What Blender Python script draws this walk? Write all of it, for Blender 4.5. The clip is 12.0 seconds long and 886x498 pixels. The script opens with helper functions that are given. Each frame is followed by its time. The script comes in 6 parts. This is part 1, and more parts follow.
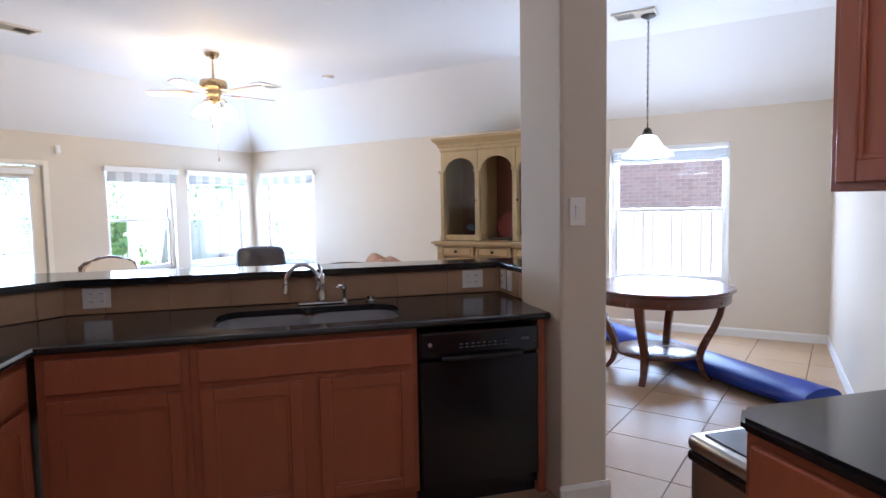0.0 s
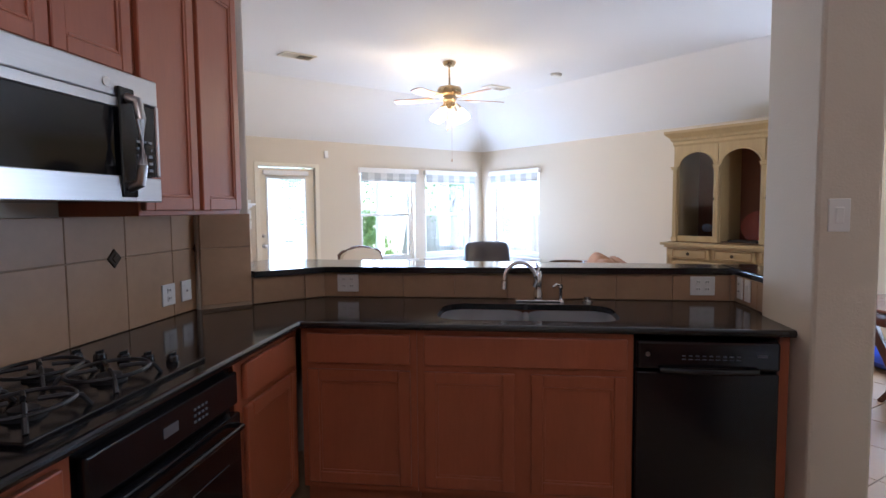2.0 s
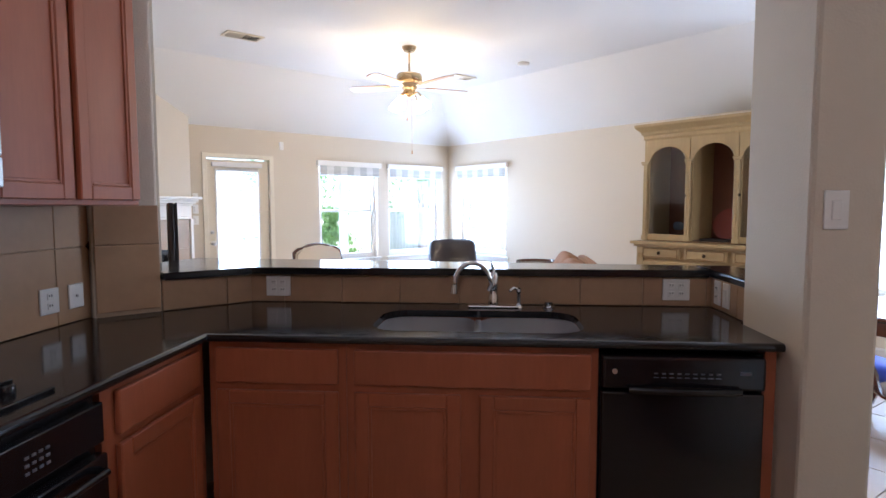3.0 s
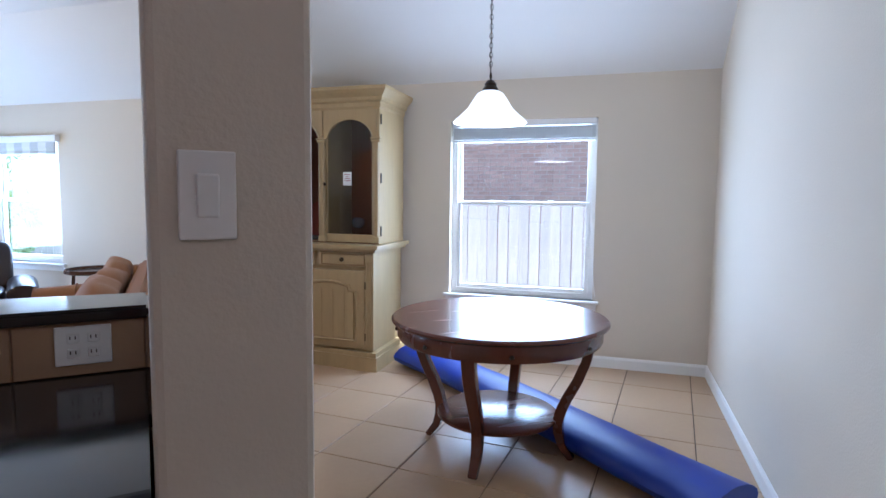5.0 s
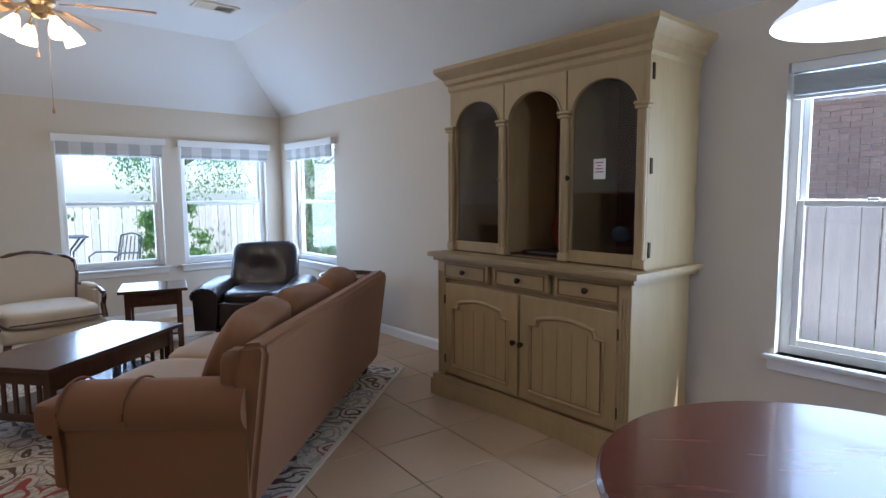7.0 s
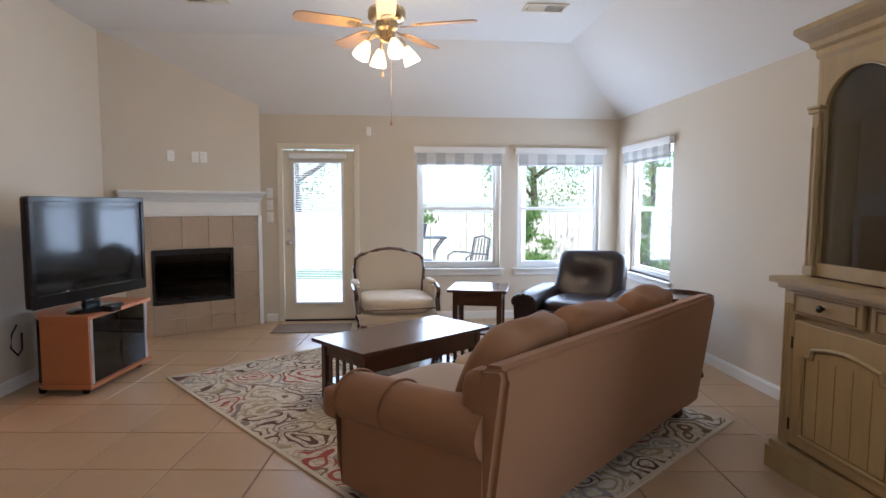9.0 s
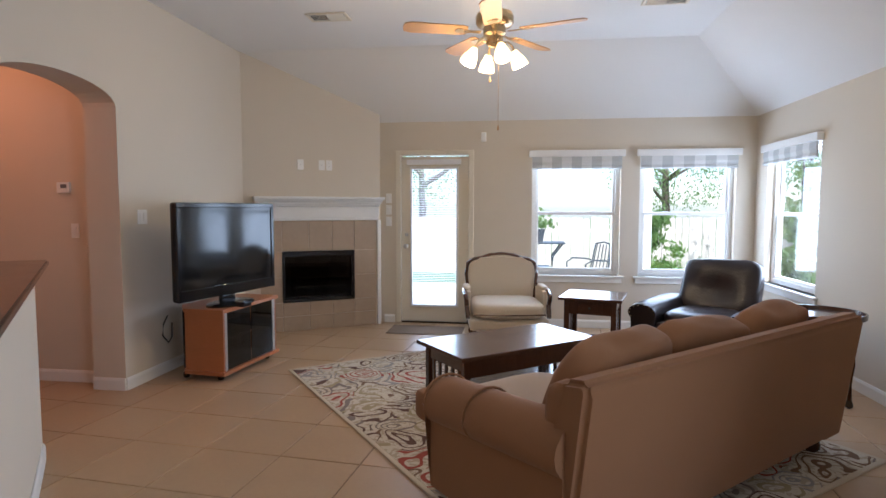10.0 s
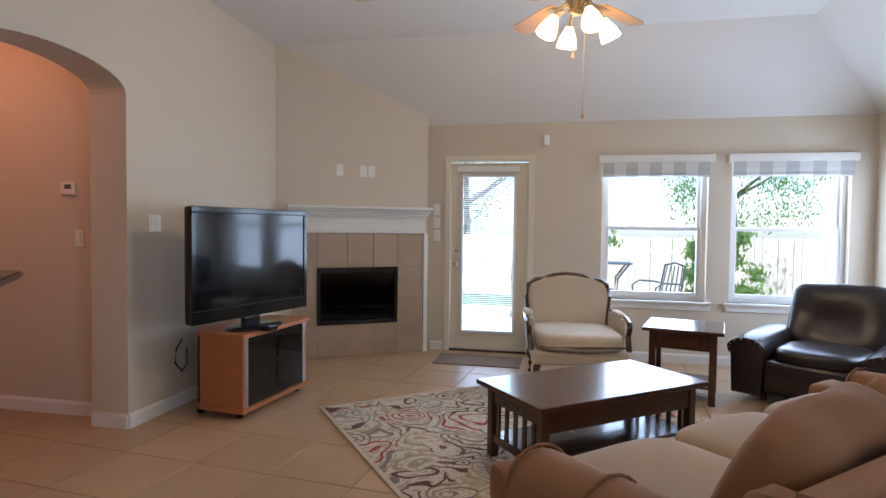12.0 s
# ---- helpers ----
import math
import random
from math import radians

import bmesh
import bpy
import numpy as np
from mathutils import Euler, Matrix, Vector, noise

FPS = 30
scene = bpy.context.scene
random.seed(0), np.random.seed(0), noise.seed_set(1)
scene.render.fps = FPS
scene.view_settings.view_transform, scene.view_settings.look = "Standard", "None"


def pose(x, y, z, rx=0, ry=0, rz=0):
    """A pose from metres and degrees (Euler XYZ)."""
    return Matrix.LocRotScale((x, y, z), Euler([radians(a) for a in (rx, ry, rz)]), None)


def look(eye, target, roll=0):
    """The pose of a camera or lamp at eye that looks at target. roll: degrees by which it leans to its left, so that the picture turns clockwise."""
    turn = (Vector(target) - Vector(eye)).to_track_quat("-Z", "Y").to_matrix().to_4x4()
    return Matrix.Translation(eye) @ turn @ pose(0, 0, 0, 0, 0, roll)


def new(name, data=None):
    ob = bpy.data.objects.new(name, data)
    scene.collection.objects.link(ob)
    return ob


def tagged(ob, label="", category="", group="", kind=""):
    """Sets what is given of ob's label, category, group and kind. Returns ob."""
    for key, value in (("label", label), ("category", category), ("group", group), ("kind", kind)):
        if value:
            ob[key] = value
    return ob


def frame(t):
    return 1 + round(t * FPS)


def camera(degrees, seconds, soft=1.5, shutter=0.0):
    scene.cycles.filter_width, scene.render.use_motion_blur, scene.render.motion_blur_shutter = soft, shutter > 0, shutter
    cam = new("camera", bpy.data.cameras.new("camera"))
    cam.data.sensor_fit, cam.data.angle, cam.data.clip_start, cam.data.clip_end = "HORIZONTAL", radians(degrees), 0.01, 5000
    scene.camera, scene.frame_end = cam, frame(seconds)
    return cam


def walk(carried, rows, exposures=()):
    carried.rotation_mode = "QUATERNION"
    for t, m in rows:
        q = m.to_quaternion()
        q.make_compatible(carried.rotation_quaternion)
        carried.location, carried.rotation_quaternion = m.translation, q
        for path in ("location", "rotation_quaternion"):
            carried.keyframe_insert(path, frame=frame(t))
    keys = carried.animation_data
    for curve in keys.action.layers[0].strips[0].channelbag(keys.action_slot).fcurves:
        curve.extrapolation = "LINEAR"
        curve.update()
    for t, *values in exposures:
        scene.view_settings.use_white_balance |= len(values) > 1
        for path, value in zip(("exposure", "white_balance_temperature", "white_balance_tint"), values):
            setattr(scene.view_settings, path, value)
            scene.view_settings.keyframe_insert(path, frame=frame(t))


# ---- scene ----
cam = camera(76.0, 12.0)
PATH = [
    (0, (0.901, 1.215, 1.423), (2.629, 2.211, 1.283), -1.0),
    (0.5, (0.896, 1.157, 1.431), (2.447, 2.412, 1.292), -0.9),
    (1, (0.878, 1.144, 1.428), (2.299, 2.545, 1.289), -0.8),
    (1.5, (0.868, 1.151, 1.43), (2.163, 2.668, 1.289), -0.6),
    (2, (0.905, 1.169, 1.44), (2.121, 2.751, 1.297), -0.5),
    (2.5, (1.057, 1.274, 1.441), (2.262, 2.863, 1.294), -0.4),
    (3, (1.264, 1.385, 1.416), (2.552, 2.908, 1.264), -0.1),
    (3.5, (1.606, 1.394, 1.409), (3.145, 2.662, 1.257), 0.2),
    (3.7, (1.717, 1.332, 1.415), (3.349, 2.478, 1.259), 0.6),
    (4.5, (2.35, 1.54, 1.402), (4.15, 2.38, 1.237), 0.6),
    (5.3, (3.071, 1.35, 1.386), (4.997, 1.86, 1.212), 0.7),
    (5.5, (3.26, 1.351, 1.365), (5.181, 1.884, 1.197), 0.8),
    (6, (3.715, 1.42, 1.373), (5.597, 2.078, 1.21), 0.7),
    (6.5, (4.132, 1.525, 1.402), (5.8, 2.614, 1.227), 0.4),
    (7, (4.383, 1.747, 1.429), (5.683, 3.255, 1.237), -0.3),
    (7.5, (4.58, 1.873, 1.422), (5.561, 3.605, 1.231), -0.5),
    (7.7, (4.661, 1.864, 1.407), (5.503, 3.669, 1.227), -0.5),
    (9.3, (4.969, 2.054, 1.398), (5.009, 4.047, 1.239), 0.1),
    (9.5, (5.006, 2.055, 1.404), (4.948, 4.048, 1.245), 0.0),
    (10, (5.085, 2.062, 1.404), (4.817, 4.038, 1.26), 0.1),
    (10.5, (5.116, 2.086, 1.398), (4.69, 4.036, 1.273), 0.2),
    (11, (5.067, 2.226, 1.37), (4.57, 4.16, 1.262), 0.2),
    (11.5, (4.931, 2.485, 1.344), (4.439, 4.422, 1.255), 0.4),
    (12, (4.807, 2.832, 1.317), (4.404, 4.789, 1.245), 0.7),
]
EXPOSURES = [(0, 2.18, 5000, 12), (1, 1.85, 5000, 12), (2, 2.02, 5100, 12), (2.5, 2.18, 5150, 12), (3.7, 2.1, 4950, 12), (5.5, 1.63, 4700, 9), (6, 1.55, 4700, 9), (7.0, 0.95, 4900, 9), (9.5, 1.28, 5500, 12), (10.5, 1.17, 5450, 12), (12, 1.17, 5450, 12)]
walk(cam, [(t, look(eye, target, roll)) for t, eye, target, roll in PATH], EXPOSURES)

# ---- light ----
world = bpy.data.worlds.new("sky")
scene.world = world
world.use_nodes = True
_nt = world.node_tree
_sky = _nt.nodes.new("ShaderNodeTexSky")
_sky.sky_type = "NISHITA"
_sky.sun_disc = False
SUN_DIR = Vector((-0.17, 0.42, -0.85)).normalized()
_sky.sun_elevation = math.asin(-SUN_DIR.z)
_sky.sun_rotation = math.atan2(-SUN_DIR.x, -SUN_DIR.y)
_nt.links.new(_sky.outputs[0], _nt.nodes["Background"].inputs[0])
_nt.nodes["Background"].inputs[1].default_value = 0.15


def lamp(name, kind, energy, color, m, size=0.1, size_y=None, angle=0.5, spread=180):
    d = bpy.data.lights.new(name, kind)
    d.energy, d.color = energy, color
    if kind == "AREA":
        d.shape, d.size, d.size_y = "RECTANGLE", size, size_y or size
        d.spread = radians(spread)
    elif kind == "SUN":
        d.angle = radians(angle)
    else:
        d.shadow_soft_size = size
    ob = new(name, d)
    ob.matrix_world = m
    return ob


lamp("sun", "SUN", 5.0, (1.0, 0.95, 0.88), look((0, 0, 20), Vector((0, 0, 20)) + SUN_DIR))
# sky light entering each opening
SKY = (0.78, 0.88, 1.0)
lamp("skylight_window_1", "AREA", 14, SKY, look((5.73, 8.99, 1.35), (5.73, 0, 0.9)), 0.95, 1.35)
lamp("skylight_window_2", "AREA", 14, SKY, look((6.96, 8.99, 1.35), (6.96, 0, 0.9)), 0.95, 1.35)
lamp("skylight_window_3", "AREA", 14, SKY, look((7.84, 8.00, 1.35), (0, 8.00, 0.9)), 0.95, 1.35)
lamp("skylight_window_4", "AREA", 17, SKY, look((7.84, 2.22, 1.35), (0, 2.22, 0.9)), 1.15, 1.45)
lamp("skylight_door", "AREA", 7, SKY, look((4.05, 8.99, 1.05), (4.05, 0, 0.7)), 0.55, 1.65)
WARM = (1.0, 0.72, 0.40)


# ---- materials ----
def rgb(h):
    h = h.lstrip("#")
    c = [int(h[i:i + 2], 16) / 255 for i in (0, 2, 4)]
    return tuple(x / 12.92 if x <= 0.04045 else ((x + 0.055) / 1.055) ** 2.4 for x in c)


def material(name, color, rough=0.5, metal=0.0, vary=0.08, scale=3.0, grain=0.0, grain_scale=80.0, bump=0.0, bump_scale=200.0,
             stretch=(1, 1, 1), per_object=0.0, coat=0.0, spec=0.5, sheen=0.0):
    """Principled surface with large and fine colour variation, rough variation and bump."""
    m = bpy.data.materials.new(name)
    m.use_nodes = True
    nt = m.node_tree
    N, L = nt.nodes, nt.links
    b = N["Principled BSDF"]
    b.inputs["Metallic"].default_value = metal
    b.inputs["Roughness"].default_value = rough
    b.inputs["Coat Weight"].default_value = coat
    b.inputs["Coat Roughness"].default_value = 0.08
    b.inputs["Specular IOR Level"].default_value = spec
    b.inputs["Sheen Weight"].default_value = sheen
    tc = N.new("ShaderNodeTexCoord")
    mp = N.new("ShaderNodeMapping")
    mp.inputs["Scale"].default_value = stretch
    L.new(tc.outputs["Object"], mp.inputs[0])
    n1 = N.new("ShaderNodeTexNoise")
    n1.inputs["Scale"].default_value = scale
    n1.inputs["Detail"].default_value = 4
    L.new(mp.outputs[0], n1.inputs[0])
    n2 = N.new("ShaderNodeTexNoise")
    n2.inputs["Scale"].default_value = grain_scale
    n2.inputs["Detail"].default_value = 3
    L.new(mp.outputs[0], n2.inputs[0])
    hsv = N.new("ShaderNodeHueSaturation")
    hsv.inputs["Color"].default_value = (*color, 1)
    m1 = N.new("ShaderNodeMath")
    m1.operation = "MULTIPLY_ADD"
    m1.inputs[1].default_value = vary * 2
    m1.inputs[2].default_value = 1 - vary
    L.new(n1.outputs[0], m1.inputs[0])
    m2 = N.new("ShaderNodeMath")
    m2.operation = "MULTIPLY_ADD"
    m2.inputs[1].default_value = grain * 2
    L.new(n2.outputs[0], m2.inputs[0])
    m3 = N.new("ShaderNodeMath")
    m3.operation = "SUBTRACT"
    m3.inputs[1].default_value = grain
    L.new(m1.outputs[0], m2.inputs[2])
    L.new(m2.outputs[0], m3.inputs[0])
    last = m3.outputs[0]
    if per_object:
        oi = N.new("ShaderNodeObjectInfo")
        m4 = N.new("ShaderNodeMath")
        m4.operation = "MULTIPLY_ADD"
        m4.inputs[1].default_value = per_object * 2
        L.new(oi.outputs["Random"], m4.inputs[0])
        L.new(last, m4.inputs[2])
        m5 = N.new("ShaderNodeMath")
        m5.operation = "SUBTRACT"
        m5.inputs[1].default_value = per_object
        L.new(m4.outputs[0], m5.inputs[0])
        last = m5.outputs[0]
    L.new(last, hsv.inputs["Value"])
    L.new(hsv.outputs[0], b.inputs["Base Color"])
    m6 = N.new("ShaderNodeMath")
    m6.operation = "MULTIPLY_ADD"
    m6.inputs[1].default_value = 0.15
    m6.inputs[2].default_value = rough - 0.06
    L.new(n1.outputs[0], m6.inputs[0])
    L.new(m6.outputs[0], b.inputs["Roughness"])
    if bump:
        n3 = N.new("ShaderNodeTexNoise")
        n3.inputs["Scale"].default_value = bump_scale
        L.new(mp.outputs[0], n3.inputs[0])
        bp = N.new("ShaderNodeBump")
        bp.inputs["Strength"].default_value = bump
        bp.inputs["Distance"].default_value = 0.004
        L.new(n3.outputs[0], bp.inputs["Height"])
        L.new(bp.outputs[0], b.inputs["Normal"])
    return m


def glow(name, color, strength, base=(0.9, 0.9, 0.9)):
    m = bpy.data.materials.new(name)
    m.use_nodes = True
    b = m.node_tree.nodes["Principled BSDF"]
    b.inputs["Base Color"].default_value = (*base, 1)
    b.inputs["Emission Color"].default_value = (*color, 1)
    b.inputs["Emission Strength"].default_value = strength
    b.inputs["Roughness"].default_value = 0.3
    return m


def glass_material(name, tint=(1, 1, 1), rough=0.0, gloss=0.06):
    m = bpy.data.materials.new(name)
    m.use_nodes = True
    N, L = m.node_tree.nodes, m.node_tree.links
    N.remove(N["Principled BSDF"])
    t = N.new("ShaderNodeBsdfTransparent")
    t.inputs[0].default_value = (*tint, 1)
    g = N.new("ShaderNodeBsdfGlossy")
    g.inputs["Roughness"].default_value = rough
    mix = N.new("ShaderNodeMixShader")
    fr = N.new("ShaderNodeLayerWeight")
    fr.inputs[0].default_value = 0.12
    am = N.new("ShaderNodeMath")
    am.operation = "MULTIPLY_ADD"
    am.inputs[1].default_value = 0.45
    am.inputs[2].default_value = gloss * 0.5
    L.new(fr.outputs["Facing"], am.inputs[0])
    L.new(am.outputs[0], mix.inputs[0])
    L.new(t.outputs[0], mix.inputs[1])
    L.new(g.outputs[0], mix.inputs[2])
    L.new(mix.outputs[0], N["Material Output"].inputs[0])
    return m


M_WALL = material("wall_paint", (0.65, 0.58, 0.475), 0.85, vary=0.02, scale=1.2, bump=0.25, bump_scale=110)
M_CEIL = material("ceiling_paint", (0.80, 0.79, 0.77), 0.9, vary=0.02, scale=1.0, bump=0.35, bump_scale=90)
M_TRIM = material("trim_white", (0.80, 0.79, 0.76), 0.4, vary=0.02)
M_CASING = material("casing_cream", (0.74, 0.68, 0.56), 0.4, vary=0.02)
M_TILE = material("floor_tile", (0.45, 0.31, 0.185), 0.34, vary=0.10, scale=2.5, grain=0.05, grain_scale=30, per_object=0.05, bump=0.05, bump_scale=25)
M_GROUT = material("grout", (0.15, 0.115, 0.085), 0.9, vary=0.1)
M_SPLASH = material("splash_tile", (0.42, 0.27, 0.155), 0.4, vary=0.16, scale=5, grain=0.07, grain_scale=26, per_object=0.06, bump=0.08, bump_scale=30)
M_SPLASHGROUT = material("splash_grout", (0.42, 0.31, 0.21), 0.9)
M_GRANITE = material("black_granite", (0.012, 0.012, 0.014), 0.10, vary=0.3, scale=8, grain=0.6, grain_scale=420, spec=0.6)
M_CAB = material("cabinet_cherry", (0.37, 0.115, 0.052), 0.36, vary=0.12, scale=2.5, grain=0.10, grain_scale=14, stretch=(6, 6, 0.7), per_object=0.05)
M_BLACK = material("black_enamel", (0.010, 0.010, 0.012), 0.16, vary=0.05)
M_IRON = material("cast_iron", (0.012, 0.012, 0.013), 0.5, vary=0.1, bump=0.1)
M_STEEL = material("brushed_steel", (0.56, 0.55, 0.54), 0.30, metal=1, vary=0.06, scale=4, grain=0.06, grain_scale=40, stretch=(0.3, 0.3, 14))
M_SINK = material("sink_steel", (0.42, 0.42, 0.43), 0.35, metal=0.35, vary=0.05)
M_CHROME = material("chrome", (0.75, 0.75, 0.76), 0.08, metal=1, vary=0.02)
M_PLATE = material("white_plastic", (0.82, 0.81, 0.78), 0.35, vary=0.01)
M_DARKSLOT = material("dark_slot", (0.02, 0.02, 0.02), 0.6)
M_HUTCH = material("hutch_cream_paint", (0.40, 0.29, 0.138), 0.42, vary=0.12, scale=3, grain=0.09, grain_scale=9, stretch=(5, 5, 0.8), per_object=0.03)
M_HUTCHDARK = material("hutch_glaze", (0.22, 0.13, 0.045), 0.5, vary=0.2)
M_HUTCHIN = material("hutch_inside", (0.16, 0.055, 0.025), 0.5, vary=0.2, scale=3, stretch=(5, 5, 0.7))
M_BRONZE = material("dark_bronze", (0.05, 0.035, 0.022), 0.35, metal=0.8, vary=0.1)
M_MAHOG = material("mahogany", (0.10, 0.027, 0.014), 0.24, vary=0.25, scale=2.0, grain=0.12, grain_scale=12, stretch=(1, 7, 1), coat=0.25)
M_OAKDARK = material("dark_oak", (0.070, 0.028, 0.014), 0.22, vary=0.25, scale=2.0, grain=0.2, grain_scale=14, stretch=(7, 1, 1), coat=0.3)
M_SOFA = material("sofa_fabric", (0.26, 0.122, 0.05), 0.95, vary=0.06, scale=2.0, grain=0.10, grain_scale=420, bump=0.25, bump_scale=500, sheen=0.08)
# seat cushions: paler and greyer than the rest of the sofa
M_SOFASEAT = material("sofa_seat_paler", (0.36, 0.26, 0.17), 0.95, vary=0.06, scale=2.0, grain=0.08, grain_scale=420, bump=0.2, bump_scale=500, sheen=0.1)
M_CREAM = material("cream_upholstery", (0.55, 0.47, 0.36), 0.9, vary=0.05, scale=3, grain=0.06, grain_scale=300, bump=0.15, bump_scale=400, sheen=0.2)
M_LEATHER = material("dark_leather", (0.022, 0.014, 0.013), 0.30, vary=0.3, scale=4, grain=0.1, grain_scale=60, bump=0.35, bump_scale=45)
M_BLUE = material("blue_vinyl", (0.005, 0.030, 0.30), 0.45, vary=0.10, scale=3, bump=0.3, bump_scale=9)
M_PINE = material("orange_beech", (0.42, 0.155, 0.055), 0.4, vary=0.10, scale=2, grain=0.08, grain_scale=14, stretch=(1, 1, 6))
M_SCREEN = material("dark_screen", (0.006, 0.007, 0.008), 0.07, vary=0.02)
M_GLOSSBLACK = material("gloss_black_plastic", (0.008, 0.008, 0.009), 0.12, vary=0.03)
M_GREYPLASTIC = material("grey_plastic", (0.14, 0.145, 0.16), 0.35, vary=0.03)
M_BLADE = material("fan_blade_oak", (0.42, 0.24, 0.10), 0.35, vary=0.12, scale=3, grain=0.1, grain_scale=14, stretch=(1, 6, 1))
M_BRASS = material("antique_brass", (0.50, 0.38, 0.22), 0.25, metal=1, vary=0.06)
M_SHADEGLASS = glow("lamp_shade_glass", (1.0, 0.58, 0.20), 2.4)
M_PENDANT = glow("pendant_shade_glass", (1.0, 0.97, 0.94), 0.30)
M_GLASS = glass_material("window_glass")
M_CABGLASS = glass_material("cabinet_glass", (0.86, 0.86, 0.85))
M_DARKGLASS = glass_material("smoked_glass", (0.18, 0.18, 0.19))
M_FABRIC = material("shade_stripe_grey", (0.50, 0.51, 0.50), 0.9, vary=0.03, bump=0.1, bump_scale=400)
M_FABRIC2 = material("shade_stripe_white", (0.68, 0.68, 0.66), 0.9, vary=0.03, bump=0.1, bump_scale=400)
M_BLIND = material("blind_white", (0.80, 0.80, 0.80), 0.5, vary=0.02)
M_FPTILE = material("fireplace_tile", (0.43, 0.33, 0.235), 0.4, vary=0.14, scale=4, grain=0.06, grain_scale=24, per_object=0.05)
M_SOOT = material("firebox_black", (0.010, 0.010, 0.011), 0.7, vary=0.3, scale=6)
M_FENCE = material("fence_wood", (0.60, 0.52, 0.44), 0.8, vary=0.2, scale=2, grain=0.12, grain_scale=12, stretch=(6, 6, 0.7), per_object=0.10)
M_BRICK = material("neighbour_brick", (0.50, 0.31, 0.24), 0.85, vary=0.2, scale=6, grain=0.1, grain_scale=40, per_object=0.12)
M_MORTAR = material("mortar", (0.66, 0.63, 0.58), 0.9, vary=0.1)
M_CONCRETE = material("patio_concrete", (0.58, 0.56, 0.52), 0.85, vary=0.12, scale=1.5, grain=0.08, grain_scale=40, bump=0.1)
M_GRASS = material("lawn", (0.07, 0.14, 0.03), 0.9, vary=0.35, scale=4, grain=0.3, grain_scale=60, bump=0.5, bump_scale=60)
M_LEAF = material("leaf_green", (0.12, 0.21, 0.06), 0.5, vary=0.3, scale=5, per_object=0.2)
_n, _l = M_LEAF.node_tree.nodes, M_LEAF.node_tree.links
_tr = _n.new("ShaderNodeBsdfTranslucent")
_tr.inputs[0].default_value = (0.30, 0.42, 0.12, 1)
_mx = _n.new("ShaderNodeMixShader")
_mx.inputs[0].default_value = 0.5
_l.new(_n["Principled BSDF"].outputs[0], _mx.inputs[1])
_l.new(_tr.outputs[0], _mx.inputs[2])
_l.new(_mx.outputs[0], _n["Material Output"].inputs[0])
M_BARK = material("bark", (0.12, 0.085, 0.06), 0.9, vary=0.3, scale=8, bump=0.6, bump_scale=30)
M_PATIOMETAL = material("patio_metal", (0.045, 0.06, 0.075), 0.4, metal=0.3, vary=0.1)
M_POT = material("terracotta_grey_pot", (0.10, 0.11, 0.12), 0.6, vary=0.1)
M_ROOF = material("roof_shingle", (0.10, 0.09, 0.085), 0.9, vary=0.2)


